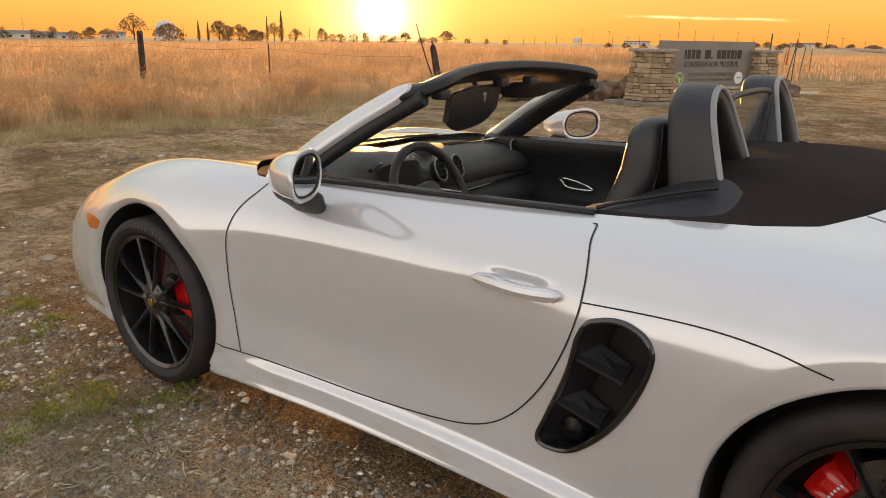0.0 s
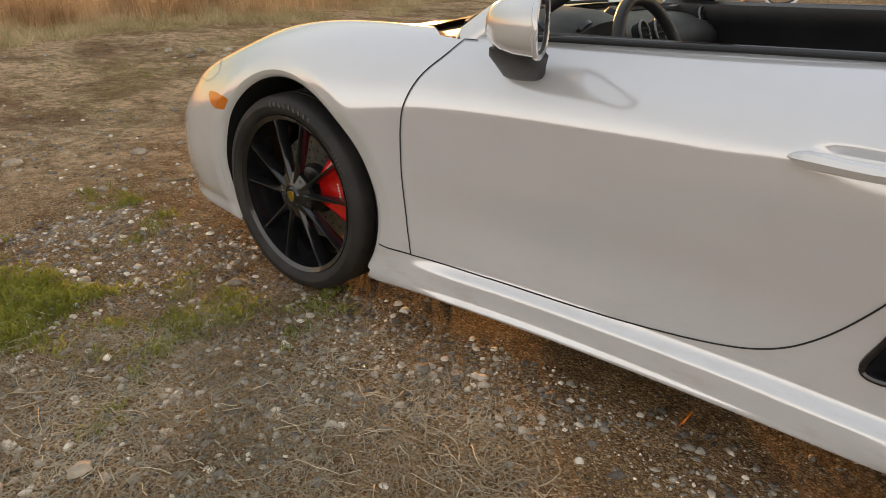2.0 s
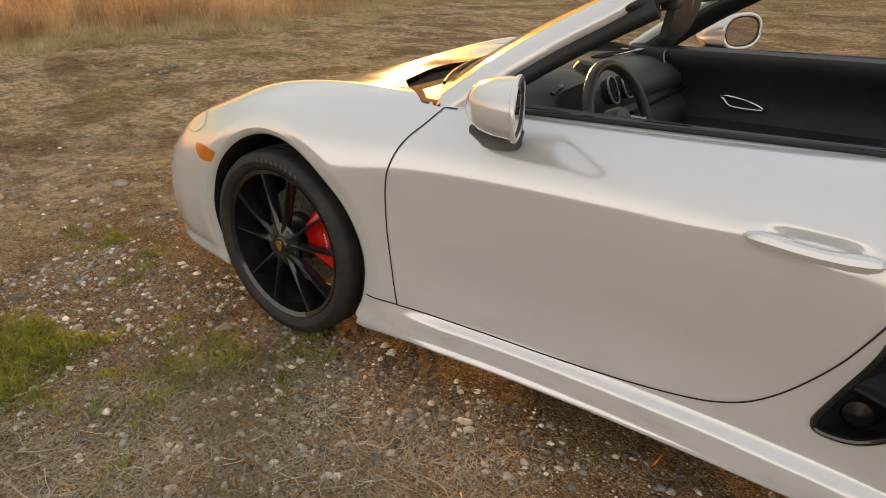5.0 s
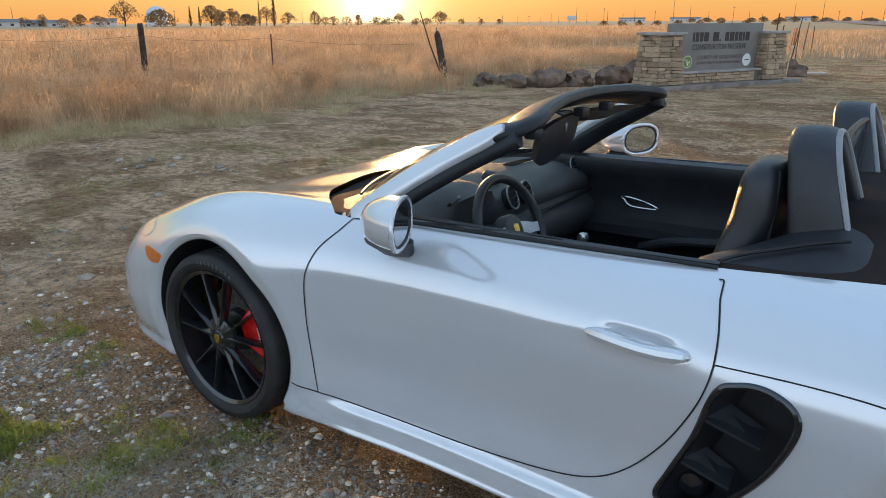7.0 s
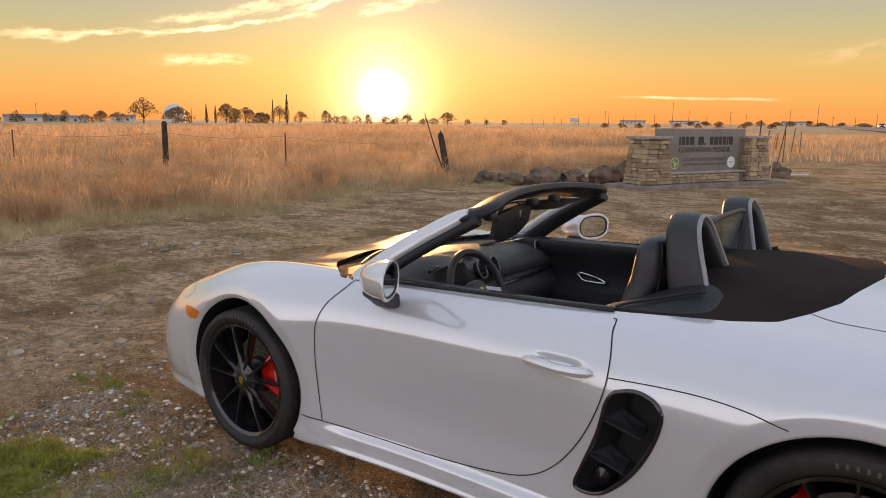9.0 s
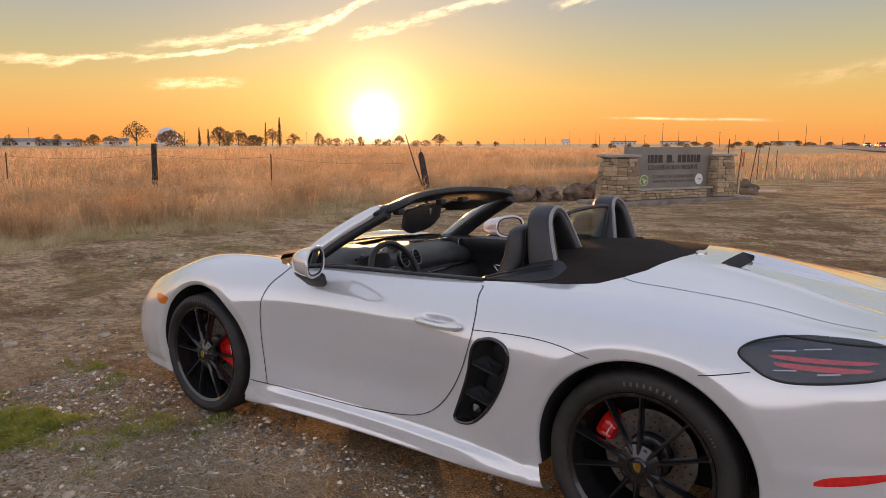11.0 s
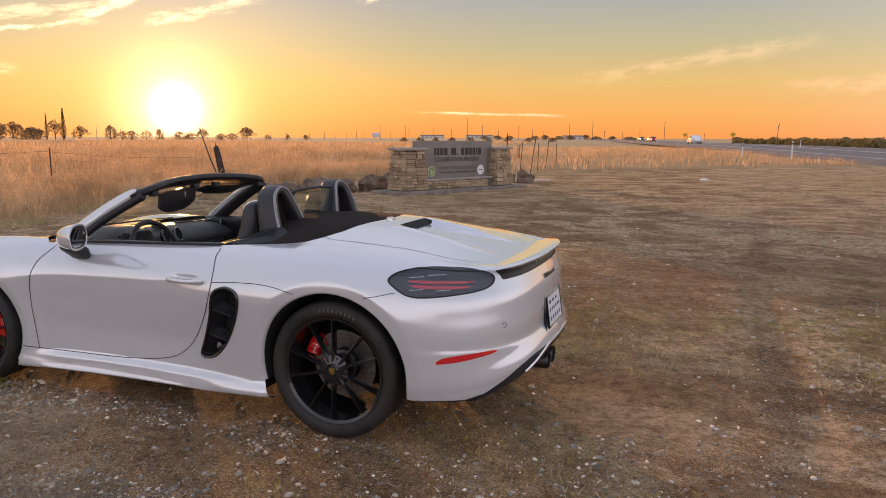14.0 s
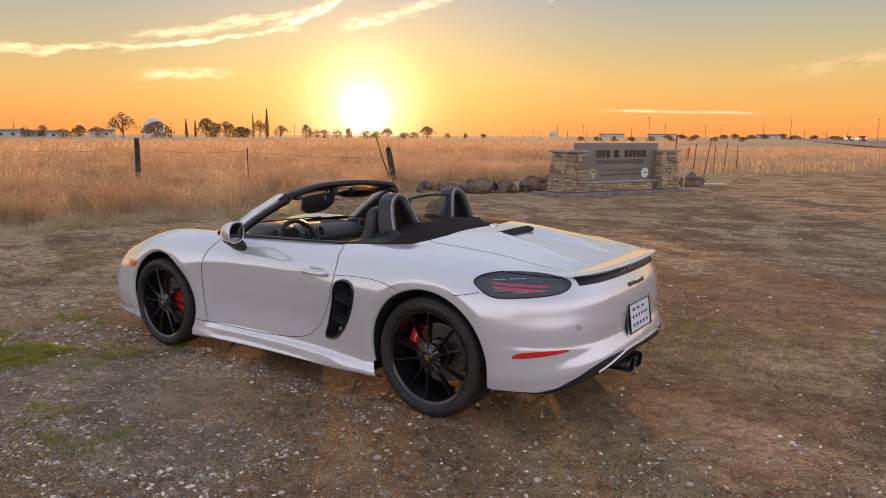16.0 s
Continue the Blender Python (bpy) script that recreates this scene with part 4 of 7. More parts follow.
def outline_field(points, a, b):
    """Signed distance to a closed outline in the coordinates a and b of the points: below zero inside."""
    o = np.array(points, float)

    def field(p):
        q = np.stack([p[:, a], p[:, b]], -1) if b != 1 else np.stack([p[:, a], np.abs(p[:, 1])], -1)
        inside = np.zeros(len(q), bool)
        best = np.full(len(q), 1e9)
        for k in range(len(o)):
            s, e = o[k], o[(k + 1) % len(o)]
            d = e - s
            t = np.clip(((q - s) @ d) / max(d @ d, 1e-12), 0, 1)
            best = np.minimum(best, np.hypot(*(q - s - t[:, None] * d).T))
            with np.errstate(divide="ignore", invalid="ignore"):
                cross = (s[1] > q[:, 1]) != (e[1] > q[:, 1])
                inside ^= cross & (q[:, 0] < d[0] * (q[:, 1] - s[1]) / (d[1] if abs(d[1]) > 1e-12 else 1e-12) + s[0])
        return np.where(inside, -best, best)
    return field


def closed_curve(knots, n=12):
    """A smooth closed outline through the knots."""
    k = [Vector((*p, 0)) for p in knots]
    out = []
    m = len(k)
    for i in range(m):
        p0, p1, p2, p3 = k[i - 1], k[i], k[(i + 1) % m], k[(i + 2) % m]
        for j in range(n):
            t = j / n
            q = .5 * ((2 * p1) + (p2 - p0) * t + (2 * p0 - 5 * p1 + 4 * p2 - p3) * t * t + (3 * p1 - p0 - 3 * p2 + p3) * t ** 3)
            out.append((q.x, q.y))
    return out


def open_curve(knots, n=10):
    k = [Vector(p) for p in knots]
    k = [2 * k[0] - k[1]] + k + [2 * k[-1] - k[-2]]
    out = []
    for i in range(1, len(k) - 2):
        p0, p1, p2, p3 = k[i - 1:i + 3]
        for j in range(n):
            t = j / n
            out.append(tuple(.5 * ((2 * p1) + (p2 - p0) * t + (2 * p0 - 5 * p1 + 4 * p2 - p3) * t * t + (3 * p1 - p0 - 3 * p2 + p3) * t ** 3)))
    return out + [tuple(k[-2])]


SKIN_P = skin_grid()
SKIN_DU, SKIN_DV = np.gradient(SKIN_P, axis=0), np.gradient(SKIN_P, axis=1)
SHOULDER = 84                                            # rows below this belong to the flank


def on_skin(a, b, va, vb, side=-1, rows=(0, SHOULDER), lift=0.0):
    """The point of the skin whose coordinates a and b have those values, lifted off the surface."""
    p, du, dv = (q[:, rows[0]:rows[1]] for q in (SKIN_P, SKIN_DU, SKIN_DV))
    d = (p[..., a] - va) ** 2 + (p[..., b] - vb) ** 2
    i, j = np.unravel_index(np.argmin(d), d.shape)
    u, v = du[i, j], dv[i, j]
    m = np.array([[u[a], v[a]], [u[b], v[b]]])
    r = np.array([va - p[i, j, a], vb - p[i, j, b]])
    st = np.clip(np.linalg.lstsq(m, r, rcond=1e-3)[0], -1.2, 1.2)
    q = p[i, j] + st[0] * u + st[1] * v
    n = np.cross(u, v)
    n = n / max(np.linalg.norm(n), 1e-9)
    if n[1] * .6 + n[2] + .4 * np.sign(n[0] * (q[0] - 1.2)) * abs(n[0]) < 0:
        n = -n
    q = q + lift * n
    return Vector((q[0], side * q[1], q[2])), Vector((n[0], side * n[1], n[2]))


def ribbon(path, wide, lift=.0008, deep=.0):
    """A narrow strip lying on the skin along (point, normal) pairs."""
    v, f = [], []
    for i, (p, n) in enumerate(path):
        t = (path[min(i + 1, len(path) - 1)][0] - path[max(i - 1, 0)][0]).normalized()
        s = t.cross(n).normalized() * wide / 2
        v += [tuple(p + s + n * lift), tuple(p - s + n * lift)]
    f = [(2 * i, 2 * i + 1, 2 * i + 3, 2 * i + 2) for i in range(len(path) - 1)]
    return Geo(v, f)


def tube_on(path, r, n=8, closed=False, flat=1.0):
    return sweep([p for p, _ in path], r, n, closed=closed, flat=flat)


DOOR = closed_curve([(.520, .2615), (.56, .2605), (.80, .256), (1.10, .258), (1.35, .278), (1.50, .312), (1.60, .378), (1.69, .49), (1.755, .61), (1.787, .70), (1.792, .775), (1.775, .86), (1.745, .915),
                     (1.60, .97), (1.20, .97), (.80, .97), (.66, .90), (.60, .838), (.54, .775), (.505, .69), (.493, .585), (.493, .46), (.500, .36), (.508, .30), (.5135, .266), (.5145, .2625)])
COCKPIT = closed_curve([(.62, .0), (.64, .30), (.66, .56), (.72, .625), (1.0, .655), (1.4, .648), (1.72, .632), (1.80, .60), (1.84, .45), (1.86, .0), (1.84, -.45), (1.2, -.3), (.70, -.3)])
TONNEAU = [(1.70, 0), (1.70, .655), (1.80, .652), (2.0, .638), (2.10, .628), (2.215, .592), (2.29, .515), (2.352, .425), (2.40, .25), (2.43, .10), (2.435, 0), (2.435, -.3), (1.7, -.3)]
TAIL_LAMP = closed_curve([(2.79, .818), (2.825, .852), (2.919, .869), (3.015, .868), (3.127, .859), (3.200, .839), (3.228, .817), (3.222, .788), (3.179, .769), (3.067, .755), (2.948, .747), (2.883, .756), (2.833, .782)])
SIDE_VENT = closed_curve([(1.805, .682), (1.85, .715), (1.91, .723), (1.965, .700), (1.975, .65), (1.935, .54), (1.87, .435), (1.79, .355), (1.725, .332), (1.683, .345), (1.71, .42), (1.765, .55)])
REFLECTOR = closed_curve([(3.018, .444), (3.056, .472), (3.154, .486), (3.262, .490), (3.250, .477), (3.173, .461), (3.10, .449)])
MARKER = closed_curve([(-.428, .626), (-.36, .634), (-.30, .630), (-.272, .620), (-.285, .592), (-.33, .582), (-.39, .590)])
LOW_REAR = [(2.86, .05), (2.92, .262), (3.14, .266), (3.22, .29), (3.30, .345), (3.35, .390), (3.385, .415), (3.45, .43), (3.6, .43), (3.6, .05)]


def round_field(c):
    return lambda p: np.hypot(p[:, 0] - c[0], p[:, 2] - c[1]) - c[2]


def flank_only(field, x0=None, x1=None):
    """Keeps a side outline from cutting the far upper skin: it counts only where the skin stands out to the side."""
    return lambda p: np.where(np.abs(p[:, 1]) > .18, field(p), .5)


for side, word in ((-1, "near"), (1, "far")):
    sk = Skin(side)
    rest = sk.faces
    _, rest = sk.cut(rest, flank_only(round_field(FRONT_ARCH)))
    _, rest = sk.cut(rest, flank_only(round_field(REAR_ARCH)))
    hole, rest = sk.cut(rest, lambda p, f=outline_field(COCKPIT, 0, 1): np.where(p[:, 2] > .80, f(p), .5))
    cover, rest = sk.cut(rest, lambda p, f=outline_field(TONNEAU, 0, 1): np.where(p[:, 2] > .80, f(p), .5))
    sk.panel("tonneau_cover", cover, FABRIC, car, "black cloth tonneau over the stowed roof")
    door_f, rest = sk.cut(rest, flank_only(outline_field(DOOR, 0, 2)))
    door = sk.panel("door", door_f, PAINT, car)
    vent_f, rest = sk.cut(rest, flank_only(outline_field(SIDE_VENT, 0, 2)))
    lamp_f, rest = sk.cut(rest, lambda p, f=outline_field(TAIL_LAMP, 0, 2): np.where(np.abs(p[:, 1]) > .40, f(p), .5))
    refl_f, rest = sk.cut(rest, lambda p, f=outline_field(REFLECTOR, 0, 2): np.where(np.abs(p[:, 1]) > .40, f(p), .5))
    sk.panel("rear_reflector", refl_f, RED_LENS, car, "red reflector strip")
    mark_f, rest = sk.cut(rest, flank_only(outline_field(MARKER, 0, 2)))
    sk.panel("side_marker", mark_f, ORANGE_LENS, car, "amber side marker lens")
    band_f, rest = sk.cut(rest, lambda p: np.where(p[:, 0] > 3.0, np.maximum(np.abs(p[:, 1]) - .545, np.abs(p[:, 2] - .824) - .022), .5))
    sk.panel("tail_light_band", band_f, BLACK_TRIM, car, "black band below the spoiler", lift=-.010)
    _, rest = sk.cut(rest, lambda p: np.maximum(np.maximum(2.70 - p[:, 0], p[:, 0] - 3.16), p[:, 2] - .258))
    low_f, rest = sk.cut(rest, outline_field(LOW_REAR, 0, 2))
    sk.panel("diffuser_skin", low_f, BLACK_TRIM, car, "black lower bumper")
    bump_f, rest = sk.cut(rest, lambda p: np.where(p[:, 0] > 2.55, np.maximum(2.70 - p[:, 0], p[:, 2] - (.735 + .19 * (p[:, 0] - 2.68))), .5))
    sk.panel("rear_bumper", bump_f, PAINT, car)
    cowl_f, rest = sk.cut(rest, lambda p: np.where((p[:, 2] > .6) & (p[:, 0] < .9), np.maximum(np.abs(p[:, 1]) - .70, .09 + .93 * p[:, 1] ** 2 - p[:, 0]), .5))
    sk.panel("windscreen_cowl", cowl_f, FABRIC, car, "matt black plastic cowl", lift=-.022)
    nose_f, rest = sk.cut(rest, lambda p: np.maximum(p[:, 0] + .33, p[:, 2] - .60))
    sk.panel("front_bumper", nose_f, PAINT, car)
    lid_f, rest = sk.cut(rest, lambda p: np.where(p[:, 2] > .80, np.maximum(2.2 - p[:, 0], np.abs(p[:, 1]) - (.56 - .10 * np.clip(p[:, 0] - 2.6, 0, 1))), .5))
    sk.panel("engine_lid", lid_f, PAINT, car)
    hood_f, rest = sk.cut(rest, lambda p: np.where(p[:, 0] < .7, np.maximum(np.abs(p[:, 1]) - .56 - .06 * p[:, 0], -.72 - p[:, 0]), .5))
    sk.panel("front_hood", hood_f, PAINT, car)
    sill_f, rest = sk.cut(rest, lambda p: np.where((p[:, 0] > .2) & (p[:, 0] < 2.2), p[:, 2] - .262 - .06 * np.clip(p[:, 0] - 1.45, 0, 1), .5))
    sk.panel("side_sill", sill_f, PAINT, car)
    wing_f, rest = sk.cut(rest, lambda p: p[:, 0] - 1.2)
    sk.panel("front_wing", wing_f, PAINT, car)
    sk.panel("rear_quarter", rest, PAINT, car)
    # tail lamp: smoked lens over a dark housing with red light bars
    lens = sk.panel("tail_lamp", lamp_f, SMOKE, car, "smoked tail lamp lens")
    sk.panel("lamp_housing", lamp_f, LAMP_INSIDE, lens, lift=-.022)
    for k, (z0, z1, x0, x1) in enumerate(((.811, .824, 2.868, 3.165), (.788, .803, 2.885, 3.155))):
        bar = closed_curve([(x0, (z0 + z1) / 2 + .004), (x0 + .05, z1), (x1 - .05, z1 - .006), (x1, (z0 + z1) / 2 - .006), (x1 - .06, z0 - .004), (x0 + .06, z0)], 6)
        bar_f, lamp_f = sk.cut(lamp_f, outline_field(bar, 0, 2))
        sk.panel("light_bar", bar_f, RED_LENS, lens, "red light bar", lift=-.010)
    for x0, x1, zc in ((2.882, 2.943, .834), (2.962, 3.032, .842), (2.891, 2.954, .779), (3.008, 3.067, .776)):
        strip = [on_skin(0, 2, x0 + (x1 - x0) * k / 5, zc + .004 * k / 5, side, lift=-.006) for k in range(6)]
        part("reversing_light", tube_on(strip, .0036, 6), SATIN, lens, "silver light strip")
    part("lamp_gasket", tube_on([on_skin(0, 2, x, z, side) for x, z in TAIL_LAMP], .0038, 6, True), SEAL, lens)
    # side intake: a duct sunk in the quarter, with fins
    mouth = [on_skin(0, 2, x, z, side) for x, z in SIDE_VENT]
    back = [p + Vector((.05, -side * .085, -.01)) for p, _ in mouth]
    mid = [p + Vector((.018, -side * .03, -.003)) for p, _ in mouth]
    duct = Geo([tuple(p) for p, _ in mouth] + [tuple(p) for p in mid] + [tuple(p) for p in back])
    m = len(mouth)
    duct.f = [(i + a * m, (i + 1) % m + a * m, (i + 1) % m + (a + 1) * m, i + (a + 1) * m) for a in (0, 1) for i in range(m)] + [tuple(range(2 * m, 3 * m))]
    intake = part("side_intake", duct, BLACK_TRIM, car, "black side air intake")
    part("intake_frame", tube_on(mouth, .008, 8, True), GLOSS_BLACK, intake)
    for z, w in ((.625, .14), (.485, .13)):
        x = 1.60 + .38 * z
        fin = loft([[(x - w / 2, 0, z - .012), (x + w / 2, 0, z - .048), (x + w / 2, 0, z - .056), (x - w / 2, 0, z - .020)],
                    [(x - w * .2, .055, z + .018), (x + w / 2, .055, z - .030), (x + w / 2, .055, z - .038), (x - w * .2, .055, z + .010)]])
        y0 = abs(on_skin(0, 2, x, z, side)[0].y) - .012
        fin.v = [(p[0], side * (y0 - p[1]), p[2]) for p in fin.v]
        part("intake_fin", fin, BLACK_TRIM, intake)
    cup = lathe([(.001, -.03), (.03, -.022), (.045, 0), (.048, .006)], 20).move(Matrix.Translation((1.755, side * .72, .375)) @ Matrix.Rotation(radians(90 * side), 4, "X"))
    part("intake_scoop", cup, GLOSS_BLACK, intake)
    # panel gaps
    order = [q for q in DOOR if q[1] < .907]
    start = max(range(len(order)), key=lambda i: math.dist(order[i], order[i - 1]))
    order = order[start:] + order[:start]
    part("door_gap", ribbon([on_skin(0, 2, x, z, side) for x, z in order], .0040, .0021), SEAL, door)
    for name, pts, wd in (("sill_gap", [(.395, .268), (.43, .266), (.515, .262)], .005),
                          ("quarter_gap", [(1.795, .742), (1.96, .755), (2.10, .759), (2.215, .750), (2.312, .728)], .0035),
                          ("bumper_gap", [(2.682, .735), (2.76, .750), (2.83, .766)], .0035)):
        part(name, ribbon([on_skin(0, 2, x, z, side) for x, z in open_curve(pts, 8)], wd), SEAL, car)
    lid_gap = open_curve([(2.29, .520), (2.36, .548), (2.46, .556), (2.60, .556), (2.80, .535), (3.0, .515), (3.13, .47)], 10)
    part("lid_gap", ribbon([on_skin(0, 1, x, y, side, (SHOULDER - 6, 129)) for x, y in lid_gap], .0028), SEAL, car)
    hood_gap = open_curve([(-.60, .525), (-.3, .545), (.0, .56), (.2, .572), (.40, .575)], 8)
    part("hood_gap", ribbon([on_skin(0, 1, x, y, side, (SHOULDER - 6, 129)) for x, y in hood_gap], .004), SEAL, car)
    # wheel arches: dark liners
    for c, inner in ((FRONT_ARCH, .50), (REAR_ARCH, .52)):
        lip = []
        for i in range(61):
            a = radians(-28 + 236 * i / 60)
            lip.append(on_skin(0, 2, c[0] + c[2] * math.cos(a), max(c[1] + c[2] * math.sin(a), .15), side)[0])
        foot = float(BOTTOM(4.2)) + .01 if c is FRONT_ARCH else .255
        lip = [p for p in lip if p.z > foot and abs(math.hypot(p.x - c[0], p.z - c[1]) - c[2]) < .006]
        rows = len(lip)
        k = 1.0 if c is FRONT_ARCH else .45
        rolled = []
        for p in lip:
            r = Vector((c[0] - p.x, 0, c[1] - p.z)).normalized()
            rolled.append([p, p + r * .008 * k + Vector((0, -side * .0015, 0)), p + r * .017 * k + Vector((0, -side * .005, 0)), p + r * .023 * k + Vector((0, -side * .013, 0))])
        part("arch_lip", Geo([tuple(q) for row in rolled for q in row], [(4 * i + a, 4 * i + 4 + a, 4 * i + 5 + a, 4 * i + 1 + a) for i in range(rows - 1) for a in range(3)]), PAINT, car)
        lip = [row[3] for row in rolled]
        ring = Geo([(p.x, p.y, p.z) for p in lip] + [(p.x, side * inner, p.z) for p in lip] + [(c[0], side * inner, c[1])])
        ring.f = [(i, i + 1, rows + i + 1, rows + i) for i in range(rows - 1)] + [(rows + i, rows + i + 1, 2 * rows) for i in range(rows - 1)] + [(2 * rows - 1, rows, 2 * rows)]
        part("arch_liner", ring, VOID, car)

# ---- wheels ----
def wheel(centre, side, radius, width, hub_out, turn, caliper_at, disc_r, reach, deep):
    """A black ten-spoke alloy wheel with its tyre; local z points out of the car."""
    m = Matrix.Translation(centre) @ Matrix.Rotation(radians(90 if side < 0 else -90), 4, "X")
    h = width / 2
    flip = 1 if side < 0 else -1
    rim = lathe([(.226, -h + .02), (.222, -h + .05), (.225, -.03), (.240, h - .075), (.250, h - .040), (.253, h - .020), (.268, h - .012), (.270, h - .016), (.266, h - .03)], 64)
    body = part("wheel", rim.move(m), RIM, car, "satin black alloy wheel")
    prof = [(.262, -h + .02), (.285, -h + .004), (radius - .035, -h), (radius - .012, -h + .008), (radius - .003, -h + .026)]
    for g in (-.045, -.016, .016, .045):
        g *= width / .235
        prof += [(radius, g - .005), (radius - .007, g - .004), (radius - .007, g + .004), (radius, g + .005)]
    prof += [(radius - .003, h - .026), (radius - .012, h - .008), (radius - .035, h), (.300, h - .001), (.285, h - .004), (.272, h - .012), (.264, h - .03)]
    part("tyre", lathe(prof, 96).move(m), TYRE, body, "black low-profile tyre", sharp=50)
    # raised markings, kept as plain bars
    for a0, count, size in ((100, 9, .012), (40, 5, .007)):
        for i in range(count):
            a = radians((a0 - (4.4 if size > .01 else 2.6) * i)) * flip + (0 if flip > 0 else math.pi)
            r = .303 if size > .01 else .298
            bar = rbox(size * 1.25, size * .62, .0022, .0005, 1).move(m @ Matrix.Rotation(a, 4, "Z") @ Matrix.Translation((r, 0, h - .0005)))
            part("tyre_marking", bar, TYRE_MARK, body, smooth=False)
    rr = .254
    for i in range(5):
        a0 = turn + 72 * i
        for s in (-1, 1):
            rings = []
            ends = []
            for r, off, z in ((.030, 12, hub_out - .004), (rr, 15.2, h - .026)):
                a = radians(a0 + s * off) * flip + (0 if flip > 0 else math.pi)
                ends.append(Vector((math.cos(a) * r, math.sin(a) * r, z)))
            for f, wd, dp in ((0, .026, .026), (.2, .023, .030), (.45, .017, .036), (.75, .014, .040), (.93, .016, .044), (1.0, .026, .048)):
                c, q = ends[0].lerp(ends[1], f), Vector((0, 0, 1)).cross(ends[1] - ends[0]).normalized()
                rings.append([tuple(c + q * wd * .16), tuple(c + q * wd * .5 - Vector((0, 0, dp * .35))), tuple(c + q * wd * .45 - Vector((0, 0, dp))), tuple(c - q * wd * .45 - Vector((0, 0, dp))), tuple(c - q * wd * .5 - Vector((0, 0, dp * .35))), tuple(c - q * wd * .16)])
            part("spoke", loft(rings).move(m), RIM, body, sharp=30)
    hub = lathe([(.001, hub_out - .03), (.082, hub_out - .03), (.078, hub_out - .016), (.05, hub_out - .006), (.036, hub_out - .002), (.034, hub_out - .006), (.001, hub_out - .006)], 40)
    part("hub", hub.move(m), RIM, body)
    part("centre_cap", lathe([(.001, hub_out + .004), (.026, hub_out + .002), (.033, hub_out - .006)], 32).move(m), GLOSS_BLACK, body, "black centre cap")
    shield = [(-.014, .016), (0, .019), (.014, .016), (.0145, .0), (.010, -.012), (0, -.020), (-.010, -.012), (-.0145, .0)]
    badge = loft([[(x, y, hub_out + .002) for x, y in shield], [(x * .9, y * .9, hub_out + .006) for x, y in shield]])
    part("cap_badge", badge.move(m @ Matrix.Rotation(radians(12), 4, "Z")), GOLD, body, "gold shield badge")
    for i in range(5):
        a = radians(turn + 36 + 72 * i) * flip
        bolt = lathe([(.001, .014), (.007, .014), (.010, .010), (.0115, 0), (.013, -.004)], 12)
        part("wheel_bolt", bolt.move(m @ Matrix.Translation((.060 * math.cos(a), .060 * math.sin(a), hub_out - .024))), DARK_STEEL, body)
    # brake behind the spokes
    disc = part("brake_disc", lathe([(.085, -.006), (.088, .004), (disc_r, .004), (disc_r, -.010), (.088, -.010)], 64).move(m @ Matrix.Translation((0, 0, -.012))), DISC, car, "drilled steel brake disc")
    holes = Geo()
    for i in range(60):
        a, r = 2 * math.pi * i / 60 + .1 * (i % 3), .105 + (disc_r - .125) * (i % 3) / 2
        holes.add(lathe([(.001, .0012), (.0036, .0010)], 8).move(m @ Matrix.Translation((r * math.cos(a), r * math.sin(a), -.008))))
    tagged(part("disc_drilling", holes, VOID, disc), kind="stuff")
    part("disc_hat", lathe([(.001, .034), (.06, .034), (.078, .028), (.086, -.004)], 40).move(m @ Matrix.Translation((0, 0, -.012))), DARK_STEEL, disc)
    rings = []
    for k in range(15):
        f = k / 14
        a = radians(caliper_at - reach + 2 * reach * f) * flip + (0 if flip > 0 else math.pi)
        e = min(1, math.sin(math.pi * f) * 2.2 + .25)
        sag = .004 if k in (4, 10) else 0
        c, q = Vector((math.cos(a), math.sin(a), 0)), Vector((0, 0, 1))
        r0, r1, top = disc_r - deep * e, disc_r + .036 * e, .040 * e - sag
        rings.append([tuple(c * r0 + q * (-.03)), tuple(c * r0 + q * (top - .012)), tuple(c * (r0 + .012) + q * top), tuple(c * (r1 - .018) + q * top), tuple(c * r1 + q * (top - .016)), tuple(c * r1 + q * (-.03))])
    part("brake_caliper", loft(rings).move(m), RED_PAINT, car, "red brake caliper", sharp=40)
    mark = Geo()
    for k in range(5):
        a = radians(caliper_at - 7 + 3.4 * k) * flip + (0 if flip > 0 else math.pi)
        mark.add(rbox(.006, .005, .001, 0).move(m @ Matrix.Rotation(a, 4, "Z") @ Matrix.Translation((disc_r - .01, 0, .0405))))
    part("caliper_marking", mark, PLATE_WHITE, car, "pale marking bars", smooth=False)
    return body


for side in (-1, 1):
    wheel((0, side * .7125, .335), side, .334, .235, .104, 164, 13, .178, 42, .115)
    wheel((2.475, side * .682, .345), side, .347, .265, .118, 106, 150, .172, 18, .038)

# ---- underbody and cabin shell ----
tub = rbox(1.55, 1.40, .16, .04).move(Matrix.Translation((1.22, 0, .22)))
tub.add(rbox(3.9, 1.0, .12, .04).move(Matrix.Translation((1.2, 0, .24)))).add(rbox(.9, .94, .5, .1).move(Matrix.Translation((2.45, 0, .50)))).add(rbox(.7, .9, .40, .1).move(Matrix.Translation((0, 0, .45))))
part("underbody", tub, VOID, car)
part("cabin_floor", rbox(1.2, 1.28, .05, .02).move(Matrix.Translation((1.2, 0, .31))), VOID, car, "black carpet")
part("rear_bulkhead", rbox(.06, 1.24, .55, .03).move(Matrix.Translation((1.87, 0, .62))), LEATHER, car)
part("front_bulkhead", rbox(.05, 1.25, .5, .02).move(Matrix.Translation((.56, 0, .56))), VOID, car)
part("tail_core", rbox(.3, 1.2, .30, .08).move(Matrix.Translation((3.02, 0, .45))), VOID, car)

